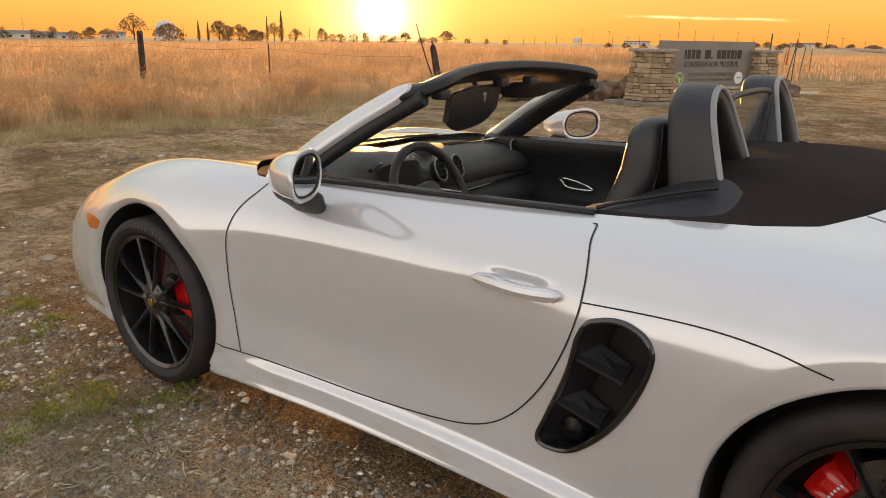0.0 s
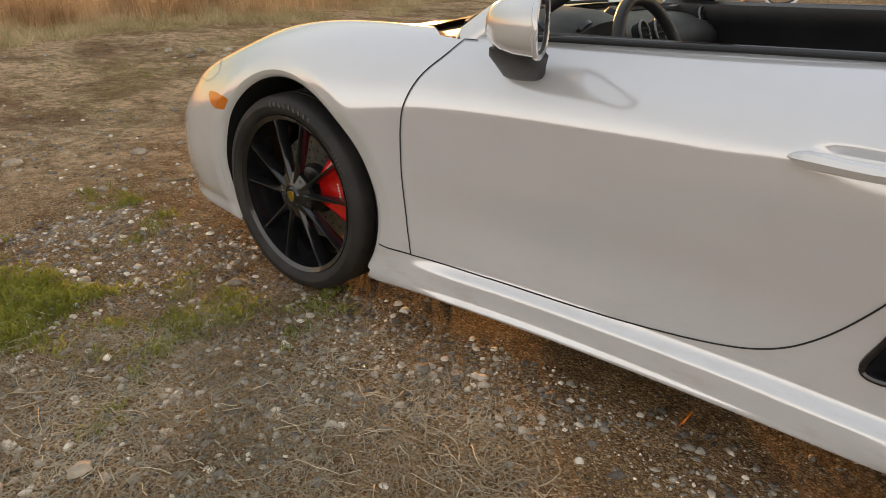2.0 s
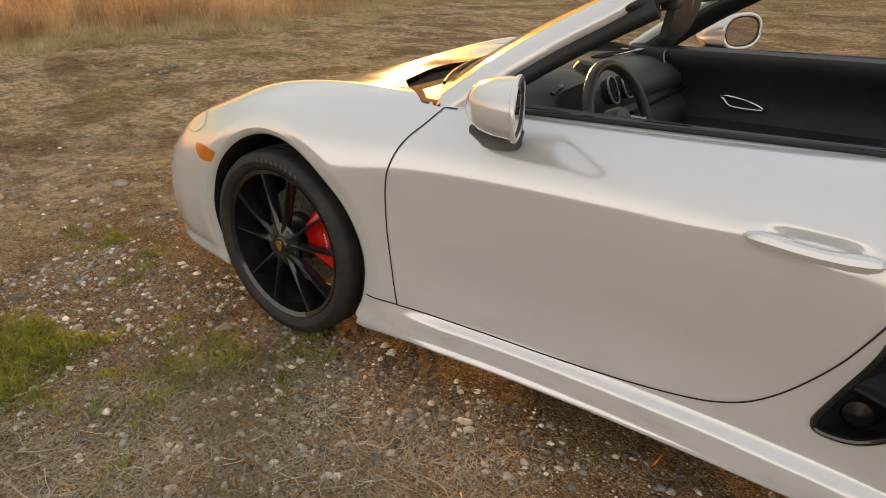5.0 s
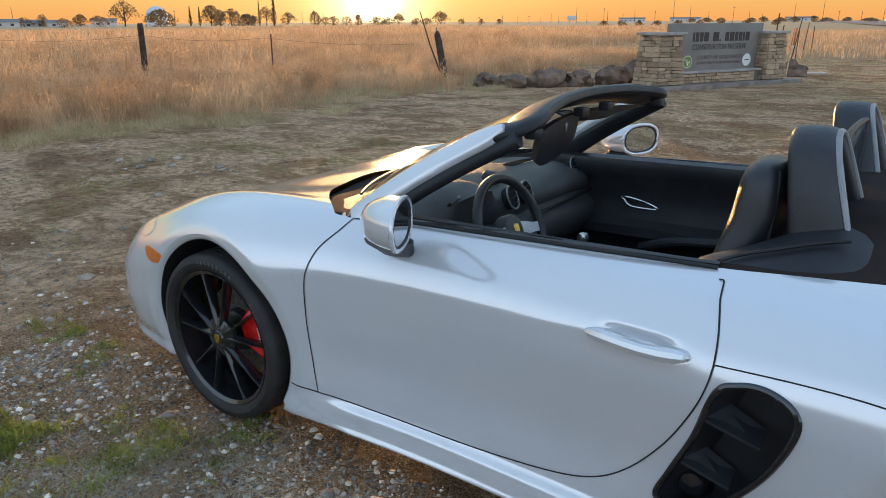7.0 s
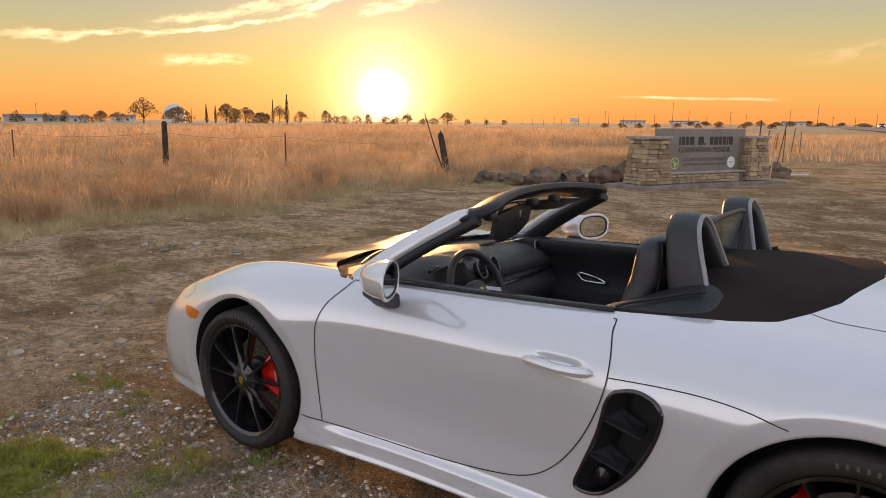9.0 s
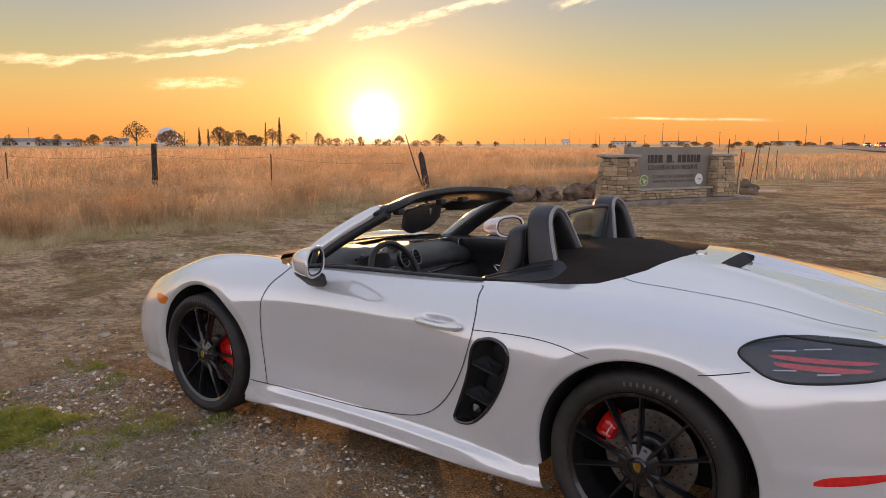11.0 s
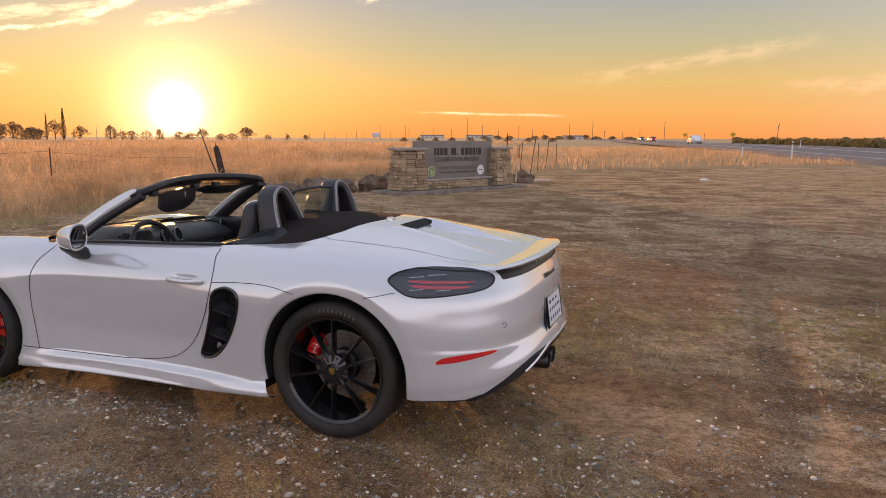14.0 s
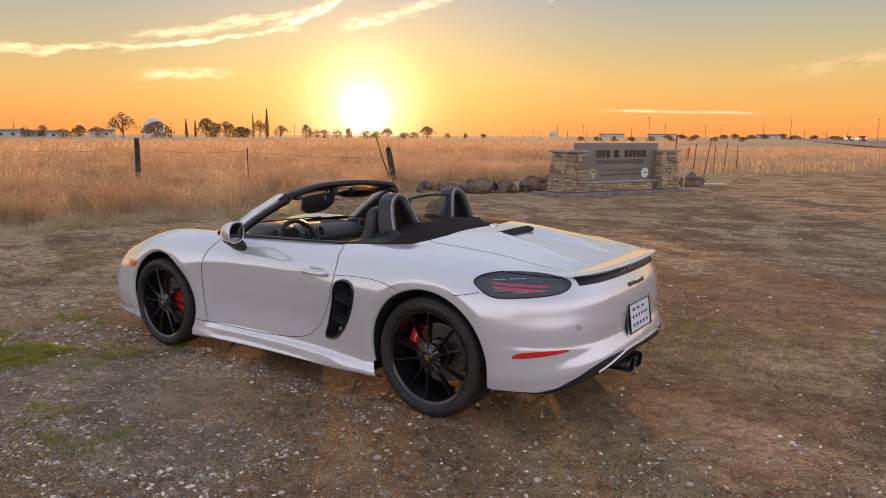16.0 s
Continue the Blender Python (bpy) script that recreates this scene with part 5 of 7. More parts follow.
# ---- doors: belt rails, inner panels and handles ----
BELT = open_curve([(.70, .686, .880), (.80, .685, .884), (1.0, .681, .890), (1.3, .675, .898), (1.6, .666, .905), (1.74, .660, .908)], 6)
for side in (-1, 1):
    rail = [(x, side * y, z + .004) for x, y, z in BELT]
    part("belt_seal", sweep(rail, .0060, 8, flat=.9), SEAL, car)
    part("belt_trim", sweep([(x, y - side * .017, z + .004) for x, y, z in rail], .0055, 8), GLOSS_BLACK, car)
    prof = [(.655, .905), (.635, .915), (.605, .905), (.600, .872), (.618, .835), (.650, .79), (.655, .70), (.640, .64), (.590, .615), (.585, .575), (.640, .55), (.668, .45), (.672, .30)]
    rings = []
    for x, k in ((.60, .985), (.70, 1.0), (1.0, 1.01), (1.4, 1.0), (1.72, .985), (1.76, .98)):
        lift = .014 * (x - 1.74)
        rings.append([(x, side * y * k, z + lift) for y, z in prof])
    part("door_lining", loft(rings, caps=False, closed=False), LEATHER, car, "black leather door lining")
    loop = open_curve([(.985, .640, .722), (1.02, .630, .728), (1.10, .626, .715), (1.15, .634, .690), (1.10, .632, .686), (1.03, .632, .690), (1.0, .636, .712), (.985, .640, .722)], 6)
    part("inner_door_handle", sweep([(x, side * y, z) for x, y, z in loop], .006, 8), SATIN, car, "satin silver inner handle")
    pull = open_curve([(1.10, .60, .52), (1.25, .575, .575), (1.45, .575, .600), (1.62, .60, .61)], 6)
    part("door_pull", sweep([(x, side * y, z) for x, y, z in pull], .022, 10), LEATHER, car)
    # outer handle
    bar = []
    for x, off, zc, hh in ((1.474, -.006, .7345, .003), (1.488, .006, .735, .009), (1.51, .013, .7355, .014), (1.54, .018, .736, .0145), (1.58, .022, .736, .0135), (1.63, .024, .7365, .0130), (1.68, .022, .739, .0145), (1.712, .016, .7415, .0145), (1.730, .008, .743, .010), (1.738, -.006, .7435, .004)):
        y = abs(on_skin(0, 2, x, .690, side)[0].y) + off
        bar.append([(x, side * (y + q), zc + 1.2 * hh * r) for q, r in ((-.020, .9), (-.006, 1.0), (.003, .80), (.007, .10), (.001, -.75), (-.008, -1.0), (-.024, -.9))])
    part("door_handle", loft(bar), PAINT, car, "white door handle", sharp=24)
    # base of the mirror, its shell and glass
    foot = loft([[(cx + rx * a[0], side * (cy + ry * a[1]), z) for a in ring_of(16, 1, 1, 2.5)] for cx, cy, rx, ry, z in
                 ((.835, .722, .044, .026, .798), (.842, .740, .052, .038, .808), (.856, .775, .058, .050, .838), (.875, .815, .066, .062, .868), (.885, .845, .052, .060, .890))])
    mirror = part("door_mirror", foot, BLACK_TRIM, car, "black mirror foot")
    turn_in = radians(25)

    def mirror_ring(back, k, n=28, drop=0.0, scale=1.0):
        """Outline of the mirror set back from its glass plane."""
        out = []
        for a in ring_of(n, 1, 1, 2.5):
            w_, h_ = .107 * a[0] * k * scale, .067 * a[1] * (k if scale == 1.0 else k * scale)
            x_ = .962 - back + w_ * math.sin(turn_in)
            y_ = .868 + w_ * math.cos(turn_in) - back * .10
            out.append((x_, side * y_, .946 + h_ - drop))
        return out
    shell = [mirror_ring(b_, k_, 28, d_) for b_, k_, d_ in ((.148, .22, .012), (.143, .44, .011), (.128, .66, .008), (.10, .84, .005), (.06, .96, .002), (.02, 1.0, 0), (.0, 1.0, 0))]
    part("mirror_shell", loft(shell), PAINT, mirror, "white mirror shell")
    part("mirror_rim", sweep(mirror_ring(-.002, .985, 36), .0075, 8, closed=True), PAINT, mirror)
    part("mirror_glass", loft([mirror_ring(.000, .84, 36), mirror_ring(-.003, .84, 36)]), MIRROR, mirror, "mirror glass")
    part("mirror_gasket", sweep(mirror_ring(-.001, .88, 36), .006, 8, closed=True), BLACK_TRIM, mirror)

# ---- windscreen ----
def screen_point(u, v, lift=0.0):
    """u from -1 to 1 across, v from 0 at the cowl to 1 at the header."""
    b = Vector((.285 + .30 * u * u, .655 * u, .866 - .004 * u * u))
    t = Vector((.985 + .115 * u * u, .565 * u, 1.212 - .036 * u * u))
    p = b.lerp(t, v)
    n = Vector((-.5, .35 * u, .86)).normalized()
    return p + n * (.022 * math.sin(math.pi * v) * (1 - .3 * u * u) + lift)


def sheet(fn, us, vs):
    v = [tuple(fn(a, b)) for a in us for b in vs]
    k = len(vs)
    return Geo(v, [(i * k + j, (i + 1) * k + j, (i + 1) * k + j + 1, i * k + j + 1) for i in range(len(us) - 1) for j in range(k - 1)])


glass_u, glass_v = np.linspace(-.985, .985, 30), np.linspace(0, .985, 14)
outer = sheet(screen_point, glass_u, glass_v)
screen = part("windscreen", outer, PANE, car, "clear windscreen glass")
screen.visible_shadow = False
for side in (-1, 1):
    def pillar(off_x, off_y, off_z, wide, thick, start=0.0, end=1.0):
        rings = []
        for i in range(15):
            v = start + (end - start) * i / 14
            p = screen_point(side, v) + Vector((off_x, side * off_y, off_z))
            t = (screen_point(side, min(v + .02, 1)) - screen_point(side, max(v - .02, 0))).normalized()
            n = Vector((-.30, side * .75, .45)).normalized()
            n = (n - t * n.dot(t)).normalized()
            s = t.cross(n)
            grow = (1.2 - .25 * v) * (1 - .6 * max(0, (v - .88) / .12) ** 2 if start < -.04 else 1)
            rings.append([tuple(p + s * wide * grow * a[0] + n * thick * a[1]) for a in ring_of(16, 1, 1, 2.6)])
        return loft(rings)
    part("windscreen_pillar", pillar(.012, .012, .0, .036, .021, -.06, 1.0), PAINT, car, "white windscreen pillar")
    part("pillar_lining", pillar(.050, .004, -.018, .036, .022, -.02, 1.0), BLACK_TRIM, car, "black pillar trim and seal")
# header: one black frame that runs up the last of each pillar and over the top
knots = []
for v in (.90, .95):
    p = screen_point(-1, v) + Vector((.014, -.012, .001))
    knots.append((p.x, p.y, p.z, (.022 if v < .92 else .030), (.010 if v < .92 else .015), -.30, -.75, .45))
for k in (.90, .70, .40):
    knots.append((1.050 + .095 * k * k, -.565 * k, 1.212 - .046 * k ** 2.4, .066 if k > .8 else .074, .0235, -.30, -.45 * k ** 3, .86))
knots.append((1.050, 0, 1.212, .075, .024, -.30, 0, .86))
knots += [(a, -b, c, d, e, f, -g, h) for a, b, c, d, e, f, g, h in knots[-2::-1]]
frame_pts = open_curve(knots, 7)
rings = []
for i, q in enumerate(frame_pts):
    p = Vector(q[:3])
    t = (Vector(frame_pts[min(i + 1, len(frame_pts) - 1)][:3]) - Vector(frame_pts[max(i - 1, 0)][:3])).normalized()
    n = Vector(q[5:8])
    n = (n - t * n.dot(t)).normalized()
    s = t.cross(n)
    rings.append([tuple(p + s * q[3] * a[0] + n * q[4] * a[1]) for a in ring_of(18, 1, 1, 2.8)])
header = part("windscreen_header", loft(rings), BLACK_TRIM, car, "black windscreen header")
for y in (-.50, -.10, .10, .50):
    part("header_latch", rbox(.04, .05, .03, .008).move(Matrix.Translation((1.115 + .06 * y * y * 3, y, 1.178 - .04 * y * y * 2))), BLACK_TRIM, header)
for y0, y1 in ((-.42, -.06), (.06, .42)):
    ys = np.linspace(y0, y1, 9)
    near = y0 < 0
    rings = []
    for y in ys:
        f = (y - y0) / (y1 - y0)
        drop = (.125 if near else .055) * (1 - .35 * abs(2 * f - 1) ** 3)
        lean = .010 if near else -.095
        top = Vector((1.085 + .07 * (y / .5) ** 2, y, 1.172 - .03 * (y / .5) ** 2))
        low = top + Vector((lean - .03, 0, -drop))
        rings.append([tuple(top + Vector((.010, 0, 0))), tuple(low + Vector((.012, 0, 0))), tuple(low + Vector((.004, 0, -.008))), tuple(low + Vector((-.008, 0, 0))), tuple(top + Vector((-.012, 0, 0)))])
    visor = part("sun_visor", loft(rings), LEATHER, car, "black sun visor", sharp=60)
    if near:
        part("vanity_cover", rbox(.012, .15, .075, .004).move(Matrix.Translation((1.088, -.235, 1.112)) @ Matrix.Rotation(radians(12), 4, "Y")), HOOP_EDGE, visor)
        part("vanity_mirror_lid", rbox(.014, .125, .055, .003).move(Matrix.Translation((1.0885, -.235, 1.112)) @ Matrix.Rotation(radians(12), 4, "Y")), BLACK_TRIM, visor)
inside = part("interior_mirror", loft([[(x + .012 * a[0], .03 + .115 * a[0] * s, 1.125 + .034 * a[1] * s) for a in ring_of(24, 1, 1, 3)] for x, s in ((.925, .5), (.932, .85), (.950, 1.0), (.962, 1.0))]), BLACK_TRIM, car, "black interior mirror")
part("mirror_stem", sweep([(.93, .0, 1.20), (.93, .01, 1.17), (.935, .03, 1.14)], .009, 8), BLACK_TRIM, inside)
part("mirror_pane", loft([[(.964 + .012 * a[0], .03 + .105 * a[0], 1.125 + .028 * a[1]) for a in ring_of(24, 1, 1, 3)], [(.966 + .012 * a[0], .03 + .105 * a[0], 1.125 + .028 * a[1]) for a in ring_of(24, 1, 1, 3)]]), MIRROR, inside)
for u0, u1 in ((-.72, .02), (-.10, .66)):
    part("wiper", sweep([tuple(screen_point(u0 + (u1 - u0) * k / 7, .035 + .03 * k / 7, .012)) for k in range(8)], .006, 6), BLACK_TRIM, car)

# ---- dashboard ----
dash_prof = [(.36, .862), (.48, .876), (.60, .880), (.70, .872), (.775, .850), (.812, .815), (.815, .775), (.795, .755), (.815, .735), (.850, .70), (.855, .65), (.82, .58), (.72, .50)]
rings = []
for i in range(49):
    y = -.66 + 1.32 * i / 48
    hump = math.exp(-((y + .31) / .15) ** 4)
    end = 1 - .06 * abs(y / .66) ** 4
    rings.append([(x + (.060 * hump if .69 < x < .80 and z > .83 else -.02 * hump if z < .80 and z > .70 else 0) + .015 * (1 - (y / .66) ** 2), y, z * 1.0 - (.022 * (abs(y) / .66) ** 4) + (.055 * hump if x > .55 and z > .845 else .02 * hump if z > .80 and x > .55 else 0)) for x, z in dash_prof])
dash = part("dashboard", loft(rings, caps=False, closed=False), DASH, car, "black leather dashboard", sharp=60)


def vent_ring(c, r, ry, tilt, turn, parent):
    m = Matrix.Translation(c) @ Matrix.Rotation(radians(turn), 4, "Z") @ Matrix.Rotation(radians(tilt), 4, "Y")
    ring = [(0, r * a[0], ry * a[1]) for a in ring_of(28, 1, 1, 2.2)]
    o = part("air_vent", sweep(ring, .004, 8, closed=True).move(m), VENT_TRIM, parent, "grey-ringed air vent", sharp=80)
    part("vent_recess", loft([[(-.004, p[1], p[2]) for p in ring], [(-.03, p[1] * .9, p[2] * .9) for p in ring]]).move(m), VOID, o)
    for k in (-.5, 0, .5):
        part("vent_slat", rbox(.02, 2 * r * math.sqrt(1 - k * k) * .95, .003, 0).move(m @ Matrix.Translation((-.004, 0, ry * k)) @ Matrix.Rotation(radians(20), 4, "Y")), BLACK_TRIM, o)


vent_ring((.800, -.60, .835), .036, .042, -25, 10, dash)
vent_ring((.845, -.075, .845), .032, .044, -22, 0, dash)
vent_ring((.845, .035, .845), .032, .044, -22, 0, dash)
vent_ring((.775, .60, .845), .036, .044, -22, -12, dash)
demist = Geo()
for i in range(14):
    demist.add(rbox(.05, .004, .006, .001, 1).move(Matrix.Translation((.60, .30 + .018 * i, .881 - .012 * (i / 14) ** 2))))
part("demister_grille", demist, VOID, dash)
part("dash_strip", sweep([(.835 + .015 * (1 - (y / .66) ** 2), y, .742) for y in np.linspace(.08, .64, 14)], .009, 8, flat=.7), GLOSS_BLACK, dash)
for dy in (-.085, 0, .085):
    m = Matrix.Translation((.80, -.31 + dy, .868)) @ Matrix.Rotation(radians(-68), 4, "Y")
    part("dial", lathe([(.001, .0), (.040, .0), (.044, .012), (.047, .0)], 28).move(m @ Matrix.Rotation(radians(180), 4, "X")), GLOSS_BLACK, dash)
part("clock_pod", lathe([(.001, .030), (.028, .026), (.036, .012), (.040, 0)], 24).move(Matrix.Translation((.70, .0, .885)) @ Matrix.Rotation(radians(15), 4, "Y")), BLACK_TRIM, dash)
console = loft([[(.80, y, z) for y, z in ((-.13, .45), (-.12, .70), (.12, .70), (.13, .45))], [(1.0, y, z) for y, z in ((-.12, .40), (-.10, .60), (.10, .60), (.12, .40))],
                [(1.25, y, z) for y, z in ((-.11, .35), (-.095, .54), (.095, .54), (.11, .35))], [(1.70, y, z) for y, z in ((-.11, .35), (-.095, .56), (.095, .56), (.11, .35))]])
part("centre_console", console, LEATHER, car)
lever = part("gear_lever", sweep([(1.10, 0, .56), (1.095, 0, .63), (1.10, 0, .68)], [.016, .012, .010], 10), SATIN, car, "silver gear lever")
part("lever_knob", lathe([(.001, .028), (.016, .024), (.023, .008), (.020, -.018), (.012, -.028)], 20).move(Matrix.Translation((1.10, 0, .705))), SATIN, lever)

# ---- steering wheel ----
SW = Matrix.Translation((.985, -.315, .797)) @ Matrix.Rotation(radians(-23), 4, "Y") @ Matrix.Rotation(radians(90), 4, "Y")
rim_path = [(.182 * math.cos(a), .182 * math.sin(a), 0) for a in np.linspace(0, 2 * math.pi, 49)[:-1]]
steer = part("steering_wheel", sweep(rim_path, .0165, 12, closed=True).move(SW), LEATHER, car, "black leather steering wheel")
part("wheel_boss", loft([[(.056 * s * a[0], .052 * s * a[1], z) for a in ring_of(28, 1, 1, 2.4)] for s, z in ((1.0, -.03), (1.0, .0), (.92, .014), (.6, .020))]).move(SW), LEATHER, steer, "black airbag boss")
boss_badge = [(x * 1.0, y * 1.0) for x, y in ((-.016, .018), (0, .021), (.016, .018), (.016, 0), (.011, -.014), (0, -.022), (-.011, -.014), (-.016, 0))]
part("boss_badge", loft([[(-y, x, .020) for x, y in boss_badge], [(-y * .9, x * .9, .023) for x, y in boss_badge]]).move(SW), GOLD, steer, "gold badge")
for a, wd in ((82, .044), (-82, .044), (0, .034)):
    ca, sa = math.cos(radians(a)), math.sin(radians(a))
    rings = []
    for r, w_, z in ((.045, wd * 1.2, .006), (.09, wd, .004), (.135, wd * .75, .0), (.172, wd * .8, -.002)):
        c, q = Vector((ca * r, sa * r, z)), Vector((-sa, ca, 0))
        rings.append([tuple(c + q * w_ * .5 + Vector((0, 0, .006))), tuple(c - q * w_ * .5 + Vector((0, 0, .006))), tuple(c - q * w_ * .5 - Vector((0, 0, .010))), tuple(c + q * w_ * .5 - Vector((0, 0, .010)))])
    part("steering_spoke", loft(rings).move(SW), SPOKE_SILVER, steer, "satin silver spoke")
part("steering_column", lathe([(.045, -.22), (.042, -.02)], 20).move(SW), BLACK_TRIM, steer)

# ---- seats ----
for side in (-1, 1):
    yc = side * .325
    rings = []
    for z, x, dx, dy, p in ((.40, 1.600, .085, .235, 3.0), (.50, 1.620, .095, .255, 3.0), (.62, 1.650, .092, .255, 3.2), (.72, 1.685, .085, .235, 3.2), (.80, 1.715, .075, .200, 3.2), (.86, 1.733, .066, .165, 3.2),
                            (.92, 1.745, .062, .142, 3.2), (.985, 1.752, .060, .134, 3.2), (1.03, 1.756, .058, .130, 3.0), (1.07, 1.758, .055, .124, 2.8), (1.097, 1.760, .048, .112, 2.6), (1.114, 1.762, .034, .086, 2.4), (1.121, 1.763, .012, .040, 2.2)):
        rings.append([(x + dx * a[0] - (.022 * (abs(a[1]) ** 3) if z < .95 else 0), yc + dy * a[1], z) for a in ring_of(32, 1, 1, p)])
    seat = part("sports_seat", loft(rings), LEATHER, car, "black leather sports seat")
    part("seat_cushion", loft([[(1.22 + .27 * a[0] * s, yc + .25 * a[1] * s, z) for a in ring_of(32, 1, 1, 4)] for s, z in ((.9, .33), (1.0, .37), (1.0, .45), (.92, .475), (.7, .47))]), LEATHER, seat)
    for s in (-1, 1):
        piping = [(x + dx * .80, yc + s * dy * .72, z) for z, x, dx, dy in ((.80, 1.715, .075, .200), (.86, 1.733, .066, .165), (.92, 1.745, .062, .142), (.985, 1.752, .060, .134), (1.03, 1.756, .058, .130), (1.07, 1.758, .055, .124), (1.10, 1.760, .046, .108))]
        part("seat_piping", sweep(piping, .005, 6), SEAL, seat)
    slot = [(1.822, yc + .035 * a[0], 1.035 + .026 * a[1]) for a in ring_of(20, 1, 1, 2.6)]
    part("headrest_slot", sweep([(p[0] - .006, p[1], p[2]) for p in slot], .004, 6, closed=True), DARK_STEEL, seat)

# ---- roll-over hoops, their covers and the wind screen between ----
for side in (-1, 1):
    path = open_curve([(.470, .900), (.462, 1.00), (.446, 1.09), (.415, 1.165), (.340, 1.205), (.268, 1.180), (.225, 1.10), (.192, 1.02), (.165, .975)], 6)
    rings, trim = [], []
    for i, (y, z) in enumerate(path):
        a, b = path[max(i - 1, 0)], path[min(i + 1, len(path) - 1)]
        t = Vector((0, b[0] - a[0], b[1] - a[1])).normalized()
        n = Vector((0, t.z, -t.y))
        f = np.clip((z - .9) / .3, 0, 1)
        x, dx = 1.925 - .066 * f, .074 - .020 * f
        q = Vector((x, y, z))
        ring = [q + Vector((dx * c[0], 0, 0)) + n * (-.022 + .027 * c[1]) for c in ring_of(18, 1, 1, 3.4)]
        rings.append([(p.x, side * p.y, p.z) for p in ring])
        e = q + Vector((dx * .94, 0, 0)) + n * -.006
        trim.append((e.x, side * e.y, e.z))
    hoop = part("rollover_hoop", loft(rings), LEATHER, car, "black trimmed rollover hoop", sharp=60)
    part("hoop_trim", sweep(trim, .0085, 8, flat=.8), HOOP_EDGE, hoop, "silver hoop edge trim")
    web = [(x_, side * y, z) for x_ in (1.868, 1.874) for y, z in [(y + (.29 - y) * .10, z - .012) for y, z in path]]
    half = len(path)
    part("hoop_back_panel", Geo(web, [tuple(range(half)), tuple(range(2 * half - 1, half - 1, -1))] + [(i, i + 1, half + i + 1, half + i) for i in range(half - 1)]), FABRIC, hoop, "dark cloth panel inside the hoop", smooth=False)
    # cover running from the door's tail up to the hoop's foot
    rings = []
    for x, y0, y1, z0, z1 in ((1.675, .610, .555, .892, .894), (1.70, .640, .53, .905, .905), (1.76, .650, .50, .910, .925), (1.83, .648, .47, .914, .955), (1.90, .642, .455, .918, .985), (1.96, .636, .450, .920, 1.0), (2.005, .630, .455, .918, .985), (2.035, .626, .465, .914, .958), (2.065, .620, .480, .905, .922)):
        row = []
        for k in range(9):
            f = k / 8
            row.append((x, side * (y0 + (y1 - y0) * f), z0 + (z1 - z0) * f ** 1.6 + .010 * math.sin(math.pi * f)))
        row += [(x, side * y1, z0 - .06), (x, side * y0, z0 - .03)]
        rings.append(row)
    cover = part("hoop_foot_cover", loft(rings), BLACK_TRIM, car, "dark grey plastic hoop foot cover", sharp=50)
    cut_line = open_curve([(1.735, .636, .917), (1.77, .60, .928), (1.84, .565, .945), (1.92, .535, .965), (1.985, .52, .978)], 6)
    part("cover_joint", sweep([(x, side * y, z + .0035) for x, y, z in cut_line], .005, 6), SEAL, cover)
part("wind_deflector", loft([[(1.905, y, z) for y, z in ((-.155, .96), (.155, .96), (.208, 1.13), (.180, 1.165), (-.180, 1.165), (-.208, 1.13))], [(1.912, y, z) for y, z in ((-.155, .96), (.155, .96), (.208, 1.13), (.180, 1.165), (-.180, 1.165), (-.208, 1.13))]]), PANE, car, "clear wind deflector pane", smooth=False)
frame_path = open_curve([(1.908, -.160, .96), (1.908, -.212, 1.13), (1.908, -.180, 1.170), (1.908, .180, 1.170), (1.908, .212, 1.13), (1.908, .160, .96)], 6)
part("deflector_frame", sweep(frame_path, .009, 8), BLACK_TRIM, car)
part("hoop_bridge", rbox(.12, .95, .06, .02).move(Matrix.Translation((1.92, 0, .945))), BLACK_TRIM, car)

# ---- tail: lid slots, spoiler, badge, plate, exhaust ----
mouth = []
for y in np.linspace(-.178, .178, 17):
    top, low = (on_skin(0, 1, x_, abs(y), 1, (SHOULDER, 129))[0].z for x_ in (2.562, 2.618))
    mouth += [(2.560, y, top - .003), (2.563, y, top + .001), (2.581, y, top - .003), (2.610, y, low + .003), (2.614, y, low - .006)]
part("lid_vent", Geo(mouth, [(5 * i + k, 5 * i + k + 1, 5 * i + k + 6, 5 * i + k + 5) for i in range(16) for k in range(4)]), VOID, car, "black air slot in the engine lid")
part("brake_light_button", loft([[(2.452 + .022 * a[0] * s, -.055 + .036 * a[1] * s, z) for a in ring_of(20, 1, 1, 2.4)] for s, z in ((1.05, 1.000), (1.0, 1.016), (.75, 1.021))]), SATIN, car, "small silver lid button")
rings = []
for i in range(41):
    y = -.57 + 1.14 * i / 40
    k = abs(y) / .57
    f, tip = 3.215 - .060 * k ** 2.2, 3.372 - .095 * k ** 2.6 - .07 * k ** 14
    z0 = .857 - .008 * k ** 3
    z1 = .876 - .010 * k ** 2.5 - .016 * k ** 12
    th = .024 * (1 - .9 * k ** 8)
    rings.append([(f, y, z0), (f + (tip - f) * .5, y, (z0 + z1) / 2 - .003), (tip - .012, y, z1), (tip, y, z1 - .006), (tip - .006, y, z1 - th * .7), (f + (tip - f) * .55, y, z0 - th * 1.1), (f, y, z0 - .014)])
spoiler = part("rear_spoiler", loft(rings), PAINT, car, "white rear spoiler lip", sharp=45)
def tail_point(y, z, lift):
    p = SKIN_P[300:, :SHOULDER]
    d = (p[..., 1] - abs(y)) ** 2 + (p[..., 2] - z) ** 2 + np.where(p[..., 0] < 2.9, 9, 0)
    i = np.argpartition(d.ravel(), 4)[:4]
    k = 1 / (d.ravel()[i] + 1e-7)
    return float((p[..., 0].ravel()[i] * k).sum() / k.sum()) + lift


